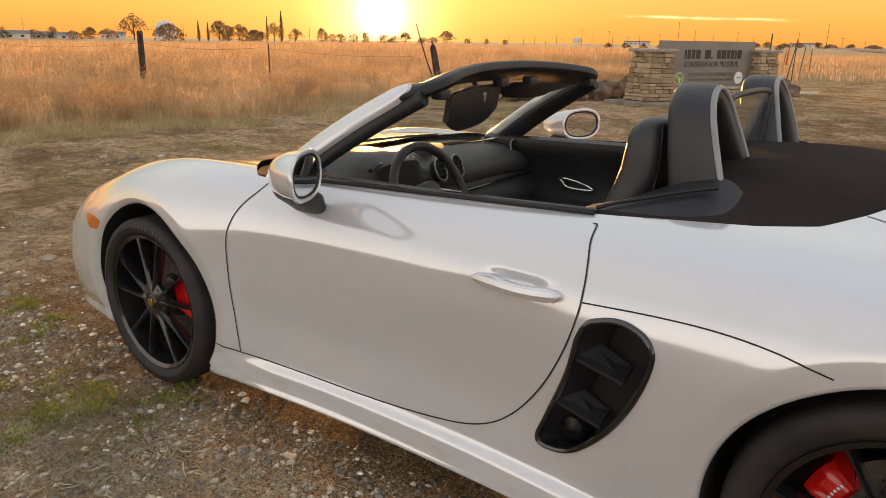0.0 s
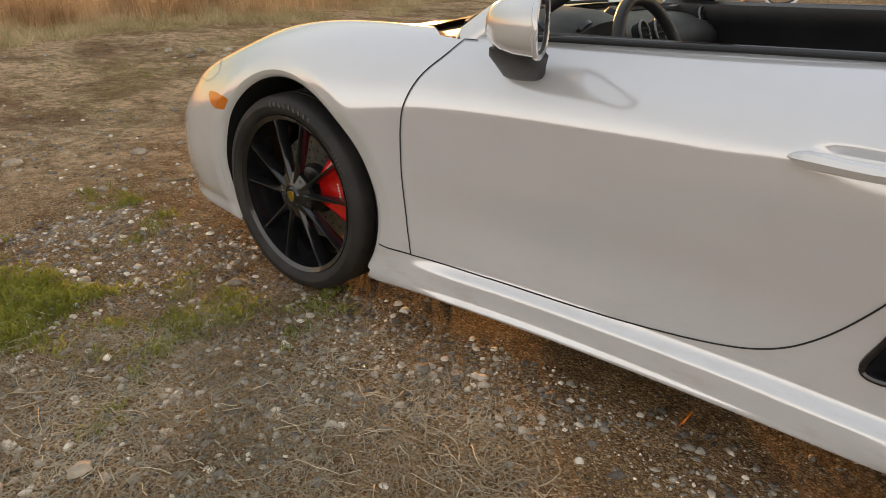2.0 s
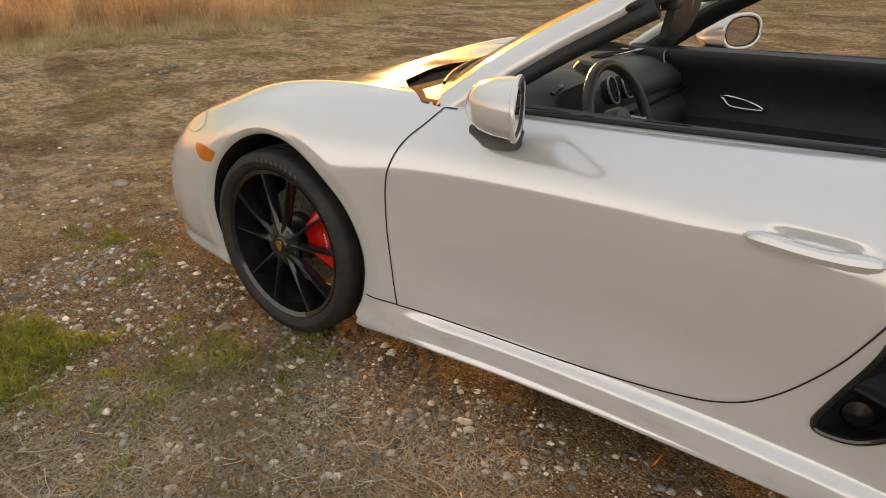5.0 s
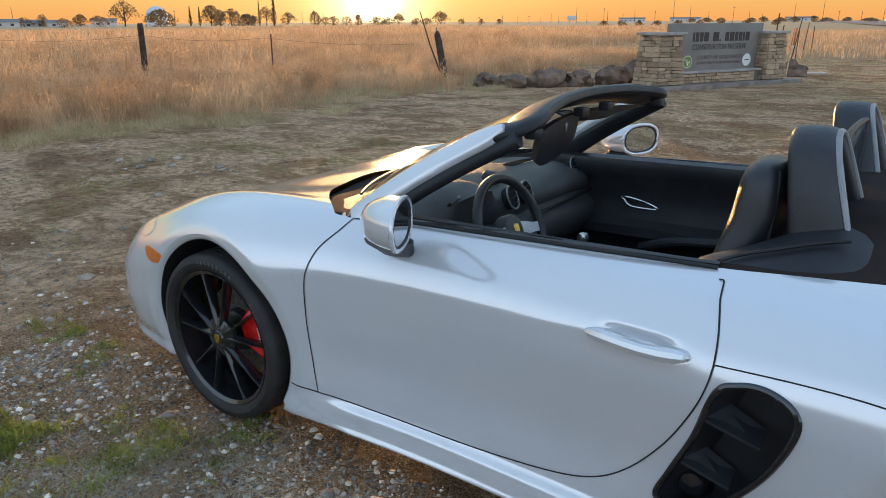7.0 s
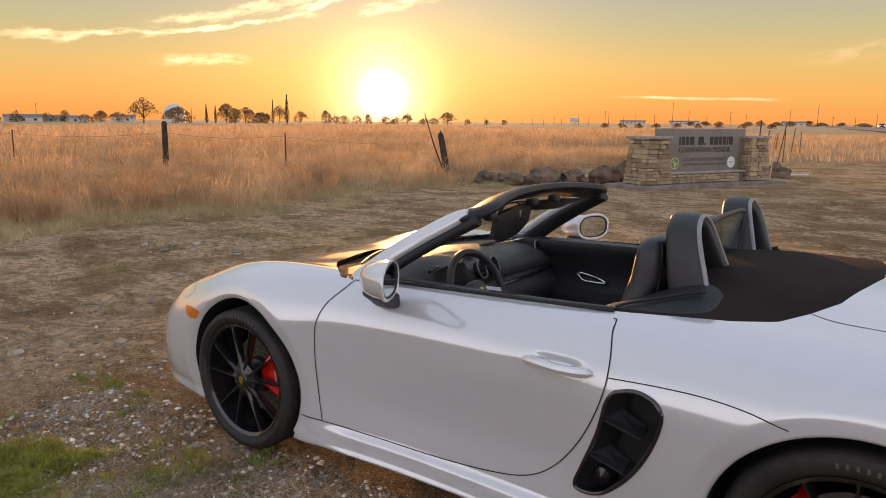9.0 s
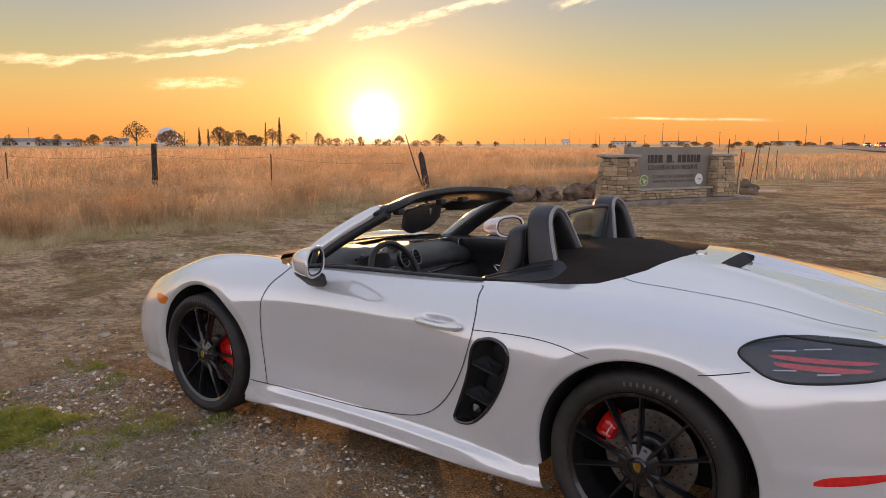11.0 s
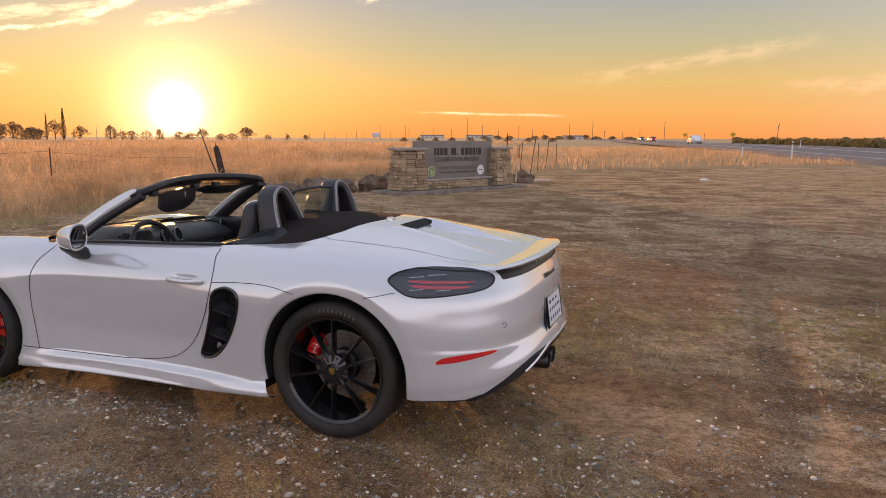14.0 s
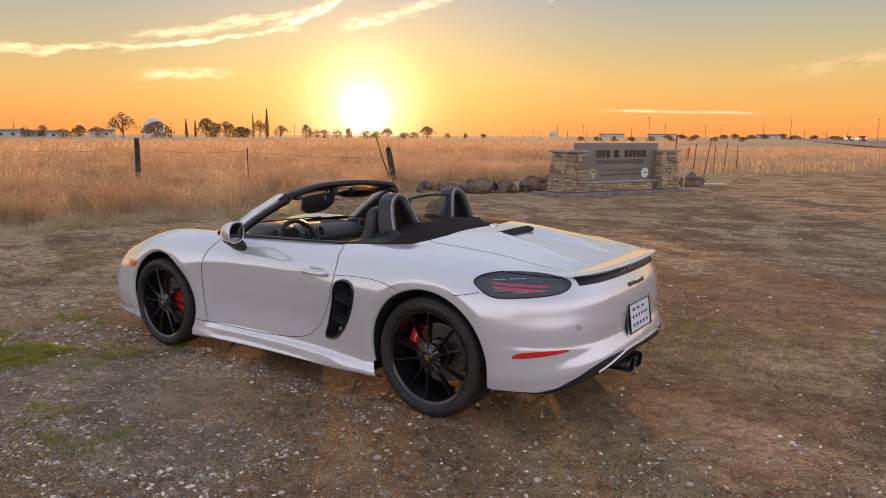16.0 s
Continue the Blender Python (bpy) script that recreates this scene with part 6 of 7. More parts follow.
for i in range(7):
    y = -.12 + .055 * i
    part("band_lettering", rbox(.004, .030, .013, .001, 1).move(Matrix.Translation((tail_point(y, .822, -.006), y, .822))), SATIN, car, "silver bar on the band", smooth=False)
for k, (y, wd) in enumerate(((-.105, .014), (-.083, .014), (-.061, .014), (-.030, .020), (-.006, .016), (.016, .014), (.037, .014), (.058, .014), (.080, .014), (.110, .020))):
    x = tail_point(y, .745, .003)
    part("model_lettering", rbox(.003, wd, .024 if k in (0, 1, 2, 3, 9) else .017, .0008, 1).move(Matrix.Translation((x, y, .748 if k in (0, 1, 2, 3, 9) else .744)) @ Matrix.Rotation(radians(-12), 4, "Y")), GLOSS_BLACK, car, "black badge bar", smooth=False)
recess = loft([[(tail_point(y, z, .002), y, z) for y, z in ring] for ring in ([(-.195, .472), (-.18, .650), (.18, .650), (.195, .472)],)] + [[(3.352, y, z) for y, z in ((-.185, .480), (-.172, .642), (.172, .642), (.185, .480))]], caps=False)
recess.f.append((4, 5, 6, 7))
part("plate_recess", recess, BLACK_TRIM, car, "black plate recess", smooth=False)
PL = Matrix.Translation((3.392, 0, .560)) @ Matrix.Rotation(radians(-7), 4, "Y")
plate = part("number_plate", rbox(.004, .305, .152, .002, 1).move(PL), PLATE_WHITE, car, "white temporary number plate")
part("plate_frame", sweep([(0, y, z) for y, z in ((-.156, -.080), (.156, -.080), (.156, .080), (-.156, .080))], .006, 6, closed=True).move(PL), GLOSS_BLACK, plate)
for z, hh, items in ((.045, .026, ((-.09, .06), (-.02, .05), (.05, .05))), (.005, .030, ((-.105, .03), (-.06, .03), (-.015, .03), (.03, .03), (.075, .03), (.11, .02))), (-.042, .032, ((-.10, .035), (-.05, .035), (0, .035), (.05, .035), (.10, .03)))):
    for y, wd in items:
        part("plate_bar", rbox(.002, wd * .62, hh * .55, 0).move(PL @ Matrix.Translation((.003, y, z))), INK_BLUE, plate, smooth=False)
for y in (-.60, -.22, .22, .60):
    p = Vector((tail_point(y, .598, .001), y, .598))
    a = 48 if abs(y) > .4 else 12
    part("parking_sensor", sweep([(0, .011 * math.cos(t), .011 * math.sin(t)) for t in np.linspace(0, 2 * math.pi, 17)[:-1]], .0014, 6, closed=True).move(Matrix.Translation(p) @ Matrix.Rotation(radians(math.copysign(a, y)), 4, "Z")), DARK_STEEL, car)
lip = [Vector((tail_point(y, .415, .004), y, .418 - .36 * max(0, abs(y) - .22) ** 1.3)) for y in np.linspace(-.50, .50, 31)]
part("bumper_strip", sweep([tuple(p) for p in lip], .007, 8), SATIN, car, "thin silver bumper strip")
diff = loft([[(x, y, z) for x, z in ((3.02, .23), (3.18, .235), (3.29 - .25 * abs(y) ** 1.6, .27), (3.36 - .28 * abs(y) ** 1.7, .36), (3.25 - .2 * abs(y), .40), (3.0, .38))] for y in np.linspace(-.46, .46, 25)])
diffuser = part("rear_diffuser", diff, BLACK_TRIM, car, "black rear diffuser", sharp=40)
for side in (-1, 1):
    flap = loft([[(3.10, side * .50, .245), (3.11, side * .50, .262), (3.12, side * .50, .248)], [(3.20, side * .36, .255), (3.215, side * .36, .290), (3.23, side * .36, .258)], [(3.24, side * .25, .27), (3.255, side * .25, .30), (3.265, side * .25, .275)]])
    part("diffuser_blade", flap, SATIN, diffuser, "grey diffuser blade")
    tip = lathe([(.030, .0), (.040, .005), (.047, .02), (.047, .16), (.044, .168), (.040, .165), (.039, .04)], 32).move(Matrix.Translation((3.215, side * .058, .275)) @ Matrix.Rotation(radians(90), 4, "Y"))
    part("exhaust_tip", tip, DARK_STEEL, car, "dark steel exhaust tip")
    part("exhaust_bore", lathe([(.001, .06), (.039, .06)], 24).move(Matrix.Translation((3.215, side * .058, .275)) @ Matrix.Rotation(radians(90), 4, "Y")), VOID, car)
# headlamps on the front wings
for side in (-1, 1):
    lamp = [on_skin(0, 1, x, y, side, (SHOULDER - 40, 129)) for x, y in closed_curve([(-.395, .782), (-.405, .758), (-.46, .712), (-.56, .655), (-.68, .600), (-.75, .605), (-.70, .675), (-.58, .735), (-.47, .778)], 6)]
    c = sum((p for p, _ in lamp), Vector()) / len(lamp)
    g = Geo([tuple(p + n * .003) for p, n in lamp] + [tuple(c + Vector((0, 0, .010)))], [(i, (i + 1) % len(lamp), len(lamp)) for i in range(len(lamp))])
    hl = part("headlamp", g, SMOKE, car, "clear headlamp lens")
    part("headlamp_bowl", Geo([(p[0], p[1], p[2] - .006) for p in g.v], g.f), SATIN, hl)

# ---- the stone entrance sign ----
SIGN_AT, SIGN_TURN = (-3.42, 13.40), math.degrees(math.atan2(.898, .44))
gz_sign = float(ground_z(*SIGN_AT))
sign = thing("entrance_sign", "taupe entrance sign board between two stacked stone pillars", "sign", pose(SIGN_AT[0], SIGN_AT[1], 0, 0, 0, SIGN_TURN))
LEN = 4.26
part("slab", rbox(LEN + .75, 1.25, .12, .015).move(Matrix.Translation((LEN / 2, .42, .015))), FOOTING, sign, "weathered concrete footing slab")


def pillar_core(x0, x1):
    rings = []
    for z, k in ((.05, 1.0), (1.16, .78)):
        cx, w_, d_ = (x0 + x1) / 2, (x1 - x0) * k / 2, .78 * k / 2
        rings.append([(cx - w_ + .03, .40 - d_ + .03, z), (cx + w_ - .03, .40 - d_ + .03, z), (cx + w_ - .03, .40 + d_ - .03, z), (cx - w_ + .03, .40 + d_ - .03, z)])
    return part("pillar", loft(rings), MORTAR, sign, "battered pillar of stacked ledge stone", smooth=False)


def cap(x0, x1):
    m = Matrix.Translation(((x0 + x1) / 2, .40, 1.195))
    part("cap_stone", rbox((x1 - x0) * .98, .80, .065, .012).move(m), CONCRETE, sign, "flat pale cap stone")


PILLARS = ((0.0, .80), (3.50, LEN))
cores = []
for x0, x1 in PILLARS:
    cores.append(pillar_core(x0, x1))
    cap(x0 + .01, x1 - .01)
low_wall = part("low_wall", rbox(2.8, .30, .26, .005).move(Matrix.Translation((2.14, .30, .20))), MORTAR, sign, "low stone wall under the board", smooth=False)
board = part("sign_board", rbox(3.02, .14, 1.10, .012).move(Matrix.Translation((2.13, .40, .86))), BOARD, sign, "taupe painted sign board")
part("board_ledge", rbox(2.76, .34, .05, .012).move(Matrix.Translation((2.14, .28, .335))), CONCRETE, sign)
FACE = .40 - .07 - .003


def words(text, x, z, height, mat, width):
    c = bpy.data.curves.new("lettering", "FONT")
    c.body, c.size, c.extrude, c.align_x = text, height / .70, .004, "CENTER"
    c.materials.append(mat)
    ob = new("lettering", c)
    bpy.context.view_layer.update()
    k = width / max(ob.dimensions.x, .01)
    ob.parent = board
    ob.matrix_local = Matrix.Translation((x, FACE, z)) @ Matrix.Rotation(radians(90), 4, "X") @ Matrix.Diagonal((k, 1, 1, 1))
    return ob


words("CONSERVATION PRESERVE", 2.21, .825, .125, LETTER, 1.78)
words("COUNTY OF SACRAMENTO", 2.24, .600, .095, LETTER_PALE, 1.50)
words("DEPARTMENT OF REGIONAL PARKS", 2.24, .495, .065, LETTER_PALE, 1.48)
# the name in the top line, as plain bars of the letters' widths
x = 1.305
for wd in (.06, .11, .11, .15, 0, .19, .04, 0, .13, .15, .11, .11, .06, .14):
    if wd:
        part("name_bar", rbox(wd, .008, .205 if wd > .05 else .05, .004, 1).move(Matrix.Translation((x + wd / 2, FACE, 1.11 if wd > .05 else 1.03))), LETTER, board, "dark letter-sized bar", smooth=False)
    x += (wd or .09) + .026


def seal(x, z, r, rings_):
    for k, (f, mat) in enumerate(rings_):
        d = lathe([(.001, .004 + .003 * k), (r * f * .98, .004 + .003 * k), (r * f, 0)], 32)
        part("round_seal", d.move(Matrix.Translation((x, FACE, z)) @ Matrix.Rotation(radians(90), 4, "X")), mat, board, "round painted seal")


seal(1.20, .56, .145, ((1.0, SEAL_CREAM), (.86, SEAL_GREEN)))
for sx, sz, a in ((1.17, .58, 35), (1.23, .54, -30), (1.19, .51, 60)):
    part("seal_leaf", rbox(.11, .004, .035, .012).move(Matrix.Translation((sx, FACE - .009, sz)) @ Matrix.Rotation(radians(a), 4, "Y")), SEAL_CREAM, board)
seal(3.17, .56, .145, ((1.0, SEAL_WHITE), (.93, SEAL_WHITE)))
part("seal_mark", rbox(.16, .003, .02, .001, 1).move(Matrix.Translation((3.17, FACE - .009, .56))), LETTER_PALE, board)

# ---- boulders beside the sign ----
def boulder(x, y, sx, sy, sz, seed):
    bm = bmesh.new()
    bmesh.ops.create_icosphere(bm, subdivisions=3, radius=1.0)
    off = Vector((seed * 3.1, seed * 1.7, seed))
    for v in bm.verts:
        n = noise.fractal(v.co * 1.1 + off, 1.0, 2.0, 5) * .42
        c = noise.cell(v.co * 1.9 + off) * .20
        v.co *= 1 + n + c
        v.co.z = max(v.co.z, -.45)
        v.co = Vector((v.co.x * sx, v.co.y * sy, v.co.z * sz))
    bm.verts.index_update()
    g = from_bm(bm)
    ob = mesh_object("boulder", g.v, g.f, BASALT)
    ob.data.set_sharp_from_angle(angle=radians(28))
    ob.matrix_world = pose(x, y, float(ground_z(x, y)) + sz * .38, 0, 0, seed * 77)
    return tagged(ob, "dark brown rough boulder on the dirt by the sign", "boulder", "boulders beside the sign")


for k, (x, y, sx, sy, sz) in enumerate(((-7.35, 12.5, .34, .26, .24), (-6.75, 12.75, .42, .30, .22), (-6.05, 13.25, .46, .34, .32), (-5.45, 13.75, .38, .30, .27), (-4.95, 14.4, .42, .34, .33), (-4.55, 15.3, .48, .38, .42), (-1.9, 19.6, .42, .3, .26))):
    boulder(x, y, sx, sy, sz, k + 1)

# ---- the old wire fence ----
def wooden_post(x, y, tall, r, lean_x, lean_y, split=False):
    rings = []
    for i in range(9):
        f = i / 8
        ring = []
        for j in range(10):
            a = 2 * math.pi * j / 10
            k = r * (1 + .12 * noise.noise(Vector((math.cos(a) * 2, math.sin(a) * 2 + x, f * 5)))) * (1 - .12 * f)
            ring.append((lean_x * f * tall + k * math.cos(a), lean_y * f * tall + k * math.sin(a), f * tall + (.07 * math.sin(a * 2 + x) if i == 8 else 0)))
        rings.append(ring)
    p = thing("fence_post", "weathered dark wooden fence post standing in dry grass" if not split else "split leaning wooden fence post in dry grass", "fence post", pose(x, y, float(ground_z(x, y)) - .1))
    part("post", loft(rings), POST_WOOD, p)
    if split:
        part("splinter", sweep([(lean_x * .55 * tall - .02, lean_y * .5 * tall, .55 * tall), (lean_x * tall * 1.02 - .03, lean_y * tall, tall * 1.12)], [.035, .008], 5), POST_WOOD, p)
    return p


wooden_post(-15.1, 8.3, 1.55, .085, .012, .01)
wooden_post(-8.9, 13.0, 1.30, .095, -.16, -.07, True)
stick = thing("leaning_stick", "thin dark stick leaning against the old fence post", "stick", pose(-9.15, 12.9, 0))
part("stick", sweep([(.12, 0, .25), (-.15, -.05, .9), (-.42, -.12, 1.75)], [.022, .018, .012], 6), POST_WOOD, stick)


def steel_post(x, y, tall, lean=0.0, label="thin rusty steel fence post in dry grass"):
    p = thing("steel_post", label, "fence post", pose(x, y, float(ground_z(x, y)) - .1, 0, lean, 30), "steel fence posts")
    g = rbox(.035, .012, tall, .003, 1).add(rbox(.012, .03, tall, .003, 1)).move(Matrix.Translation((0, 0, tall / 2)))
    part("post", g, WIRE, p, smooth=False)
    for k in range(8):
        part("stud", rbox(.014, .016, .012, .002, 1).move(Matrix.Translation((0, -.02, tall * (.35 + .08 * k)))), WIRE, p, smooth=False)
    return p


for x, y, tall, lean in ((-12.5, 10.32, 1.32, 0), (-18.4, 5.8, 1.35, 1)):
    steel_post(x, y, tall, lean)
fence = [(-24, 1.5, 1.0), (-18.4, 5.8, 1.12), (-15.1, 8.3, 1.18), (-12.6, 10.2, 1.10), (-9.05, 12.9, .95)]
for level in (0,):
    path = []
    for a, b in zip(fence, fence[1:]):
        for k in range(8):
            f = k / 8
            path.append((a[0] + (b[0] - a[0]) * f, a[1] + (b[1] - a[1]) * f, a[2] + (b[2] - a[2]) * f + level - .10 * math.sin(math.pi * f)))
    strand = sweep(path, .0035, 5)
    tagged(mesh_object("fence_wire", strand.v, strand.f, WIRE), "sagging rusty wire strung between old posts", "wire", "fence wires")

# ---- stakes and scraps past the sign ----
def from_eye(bearing, dist):
    """A place seen from the last stand of the camera."""
    a = radians(bearing)
    return 4.75 - dist * math.sin(a), -3.9 + dist * math.cos(a)


flag = thing("marker_stake", "thin wooden stake with an orange flag by the sign", "stake", pose(-1.75, 18.3, 0, 0, 4, 0))
part("stake", rbox(.03, .03, 1.25, .004, 1).move(Matrix.Translation((0, 0, .62))), TWIG, flag)
part("flag", loft([[(x_, y_, z) for x_, y_ in ((-.03, -.012), (.05, -.014), (.05, .014), (-.03, .012))] for z in (.86, 1.0, 1.12, 1.24)] + [[(.05, -.01, 1.30), (.055, -.01, 1.30), (.055, .01, 1.30), (.05, .01, 1.30)]]), ORANGE_LENS, flag, "orange plastic flag", sharp=60)
for b, d, tall, lean in ((17.1, 24, 1.75, 2), (15.7, 30, 1.42, 4), (14.9, 30, 1.68, 8), (14.2, 33, 1.36, 1), (13.5, 36, 1.45, 5), (12.6, 40, 1.3, 0)):
    steel_post(*from_eye(b, d), tall, lean, "thin dark stake standing at the yard's edge")
pipe = sweep([(0, 0, 0), (.35, .12, .0), (.95, .30, .01)], .022, 10)
ob = tagged(mesh_object("plastic_pipe", pipe.v, pipe.f, WHITE_POST), "white plastic pipe lying on the dirt", "pipe")
ob.matrix_world = pose(-2.15, 20.6, float(ground_z(-2.1, 20.7)) + .022)
knob = lathe([(.001, .06), (.05, .05), (.06, .0), (.04, -.03)], 14)
ob = tagged(mesh_object("pipe_cap", knob.v, knob.f, WHITE_POST), "white cap lying by the plastic pipe", "cap")
ob.matrix_world = pose(-2.28, 20.55, float(ground_z(-2.3, 20.5)) + .03)


def rag(x, y, s, seed):
    bm = bmesh.new()
    bmesh.ops.create_icosphere(bm, subdivisions=2, radius=1)
    for v in bm.verts:
        v.co *= 1 + .4 * noise.noise(v.co * 2 + Vector((seed, 0, 0)))
        v.co = Vector((v.co.x * s, v.co.y * s * .7, max(v.co.z, -.3) * s * .4))
    bm.verts.index_update()
    g = from_bm(bm)
    o = mesh_object("crumpled_litter", g.v, g.f, WHITE_POST)
    o.matrix_world = pose(x, y, float(ground_z(x, y)) + s * .1)
    return tagged(o, "crumpled white litter on the dirt", "litter")


rag(3.9, 23.2, .17, 1)


# ---- loose rocks in the yard ----
def rock(x, y, s, seed):
    bm = bmesh.new()
    bmesh.ops.create_icosphere(bm, subdivisions=2, radius=1)
    for v in bm.verts:
        v.co *= 1 + .30 * noise.noise(v.co * 1.6 + Vector((seed * 2.3, seed, 0)))
        v.co = Vector((v.co.x * s, v.co.y * s * .75, v.co.z * s * .5))
    bm.verts.index_update()
    g = from_bm(bm)
    o = mesh_object("loose_rock", g.v, g.f, ROCK)
    o.data.set_sharp_from_angle(angle=radians(40))
    o.matrix_world = pose(x, y, float(ground_z(x, y)) + s * .18, 0, 0, seed * 50)
    return tagged(o, "tan loose rock lying on the dirt", "rock", "loose rocks in the yard")


for k, (x, y, s) in enumerate(((-2.03, -.30, .050), (-2.35, -.85, .055), (-2.9, .45, .035), (-1.55, -.75, .028), (-3.6, 1.2, .045), (-1.0, -1.05, .022), (-.62, -1.28, .026), (-.19, -.95, .030), (.35, -1.75, .030), (.05, -2.05, .026), (.78, -1.2, .018),
                                (-4.3, 2.4, .05), (-5.0, 1.9, .06), (-5.3, 2.2, .07), (-5.15, 2.45, .06), (-4.8, 2.15, .05), (-5.6, 2.0, .06), (1.4, -1.9, .020), (2.2, -2.3, .022), (3.3, -2.1, .020), (4.2, -1.4, .022), (4.9, .2, .03), (5.4, 1.6, .04), (4.4, 2.6, .035))):
    rock(x, y, s, k + 1)
leaf = loft([[(x_, y_, z_) for x_, y_, z_ in ((-.03, 0, 0), (0, -.014, .006), (.035, 0, .012), (0, .014, .006))], [(-.03, 0, .002), (0, -.013, .008), (.035, 0, .014), (0, .013, .008)]])
ob = tagged(mesh_object("fallen_leaf", leaf.v, leaf.f, ORANGE_LENS), "orange fallen leaf on the dirt under the car", "leaf")
ob.matrix_world = pose(1.35, -.72, float(ground_z(1.35, -.72)) + .02, 0, -50, 20)

# ---- distant trees, houses, poles, road ----
def far_tree(kind, bearing, top, wide, dist=350.0, seed=1):
    """kind: round, cypress, bare or shrub; top: degrees over the horizon; wide: degrees across."""
    x, y = from_eye(bearing, dist)
    base = float(ground_z(x, y)) - .5
    tall = 1.5 + dist * math.tan(radians(top)) - base
    half = dist * math.tan(radians(wide)) / 2
    rng = np.random.default_rng(seed)
    word = {"round": "dark rounded tree far across the field", "cypress": "tall narrow dark cypress far across the field", "bare": "open-crowned tree far across the field", "shrub": "low dark shrub far across the field"}[kind]
    t = thing("shrub" if kind == "shrub" else "tree", word, "shrub" if kind == "shrub" else "tree", pose(x, y, base))
    low = {"round": .02, "cypress": .03, "bare": .12, "shrub": .0}[kind]
    trunk = sweep([(0, 0, 0), (half * .04, 0, tall * .3), (0, half * .03, tall * .6), (0, 0, tall * .85)], [tall * .030, tall * .022, tall * .014, tall * .004], 6)
    limbs = 3 if kind == "cypress" else 7
    tips = []
    for k in range(limbs):
        a, z0 = 2 * math.pi * k / limbs + rng.uniform(-.4, .4), tall * rng.uniform(low, .45)
        r, z1 = half * rng.uniform(.35, .95), tall * rng.uniform(.30, .92)
        if kind == "cypress":
            r *= .3
        trunk.add(sweep([(0, 0, z0), (math.cos(a) * r * .5, math.sin(a) * r * .5, (z0 + z1) / 2), (math.cos(a) * r, math.sin(a) * r, z1)], [tall * .012, tall * .008, tall * .003], 5))
        tips.append((math.cos(a) * r, math.sin(a) * r, z1))
    part("trunk", trunk, BARK, t)
    n = {"round": 1000, "cypress": 800, "bare": 620, "shrub": 420}[kind]
    if kind == "cypress":
        h = rng.random(n)
        r = half * np.sqrt(rng.random(n)) * np.clip(np.minimum(h * 5, (1.02 - h) * 1.25), .03, 1)
        a = rng.uniform(0, 2 * np.pi, n)
        c = np.stack([r * np.cos(a), r * np.sin(a), tall * (low + (1 - low) * h)], -1)
    else:
        lobes = np.array(tips + [(0, 0, tall * .82)])
        pick = lobes[rng.integers(0, len(lobes), n)]
        spread = np.array([half * .30, half * .30, tall * (.20 if kind == "bare" else .34)]) * rng.uniform(.45, 1.25, (len(lobes), 1))[rng.integers(0, len(lobes), n)]
        c = pick + np.clip(rng.normal(size=(n, 3)), -1.6, 1.6) * spread
        c[:, 2] = np.abs(c[:, 2] - tall * low) + tall * low
        dome_z = tall * (1.02 - .35 * np.clip(np.hypot(c[:, 0], c[:, 1]) / half, 0, 1.2) ** 2)
        c[:, 2] = np.where(c[:, 2] > dome_z, dome_z - rng.random(n) * tall * .2, c[:, 2])
    s = (half * (.085 if kind != "cypress" else .20) + .10) * rng.uniform(.5, 1.2, n)
    d1, d2 = rng.normal(size=(n, 3)), rng.normal(size=(n, 3))
    d1 *= (s / np.linalg.norm(d1, axis=1))[:, None]
    d2 *= (s * .6 / np.linalg.norm(d2, axis=1))[:, None]
    v = np.stack([c - d1, c - d2, c + d1, c + d2], 1).reshape(-1, 3)
    # from 500 m out the crown takes the leaf colour paled for haze
    crown = quick_mesh("crown", v, np.arange(4 * n).reshape(-1, 4), FOLIAGE if dist < 500 else HAZED_FOLIAGE)
    crown.parent = t
    return t


# bearing, top, width
seed = 100
for kind, rows in {
    "cypress": ((54.95, 1.10, .30), (54.3, 1.02, .28), (50.05, 1.55, .26), (49.0, 1.90, .46)),
    "bare": ((59.35, 1.52, 1.7), (67.4, .5, .8), (64.5, .55, .7), (36.4, .70, 1.15), (39.6, .58, .85), (49.55, 1.1, 1.2), (48.0, .7, 1.1)),
    "round": ((57.0, .85, 1.9), (53.5, 1.18, 1.3), (52.9, .85, 1.0), (52.1, .95, 1.4), (50.9, .55, 1.6), (46.0, .78, .8), (62.2, .55, .9), (42.7, .50, .6)),
    "shrub": ((44.6, .38, .9), (43.6, .40, .8), (41.2, .34, 1.3), (40.4, .28, 1.0), (38.3, .22, .9), (37.5, .22, .8), (61.0, .45, 1.2), (65.6, .35, 1.0), (63.2, .3, 1.0), (69.0, .4, 1.2), (45.2, .35, .8), (34.8, .16, .5), (33.3, .15, .4), (31.9, .12, .5)),
}.items():
    for b, top, wide in rows:
        seed += 1
        far_tree(kind, b, top + .06, wide, 340 + 25 * (seed % 4), seed)
for b in (24.2, 22.9, 21.6, 20.3, 18.8, 17.3, 15.9, 14.2, 12.3):
    seed += 1
    far_tree("shrub", b, .03, .62, 240, seed)
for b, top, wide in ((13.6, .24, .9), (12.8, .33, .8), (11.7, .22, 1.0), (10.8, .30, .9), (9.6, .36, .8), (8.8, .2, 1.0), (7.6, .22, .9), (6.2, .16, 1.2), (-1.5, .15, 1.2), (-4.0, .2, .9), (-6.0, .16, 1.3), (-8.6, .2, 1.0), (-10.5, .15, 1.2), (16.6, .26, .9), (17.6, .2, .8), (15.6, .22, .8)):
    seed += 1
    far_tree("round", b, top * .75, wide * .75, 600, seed)

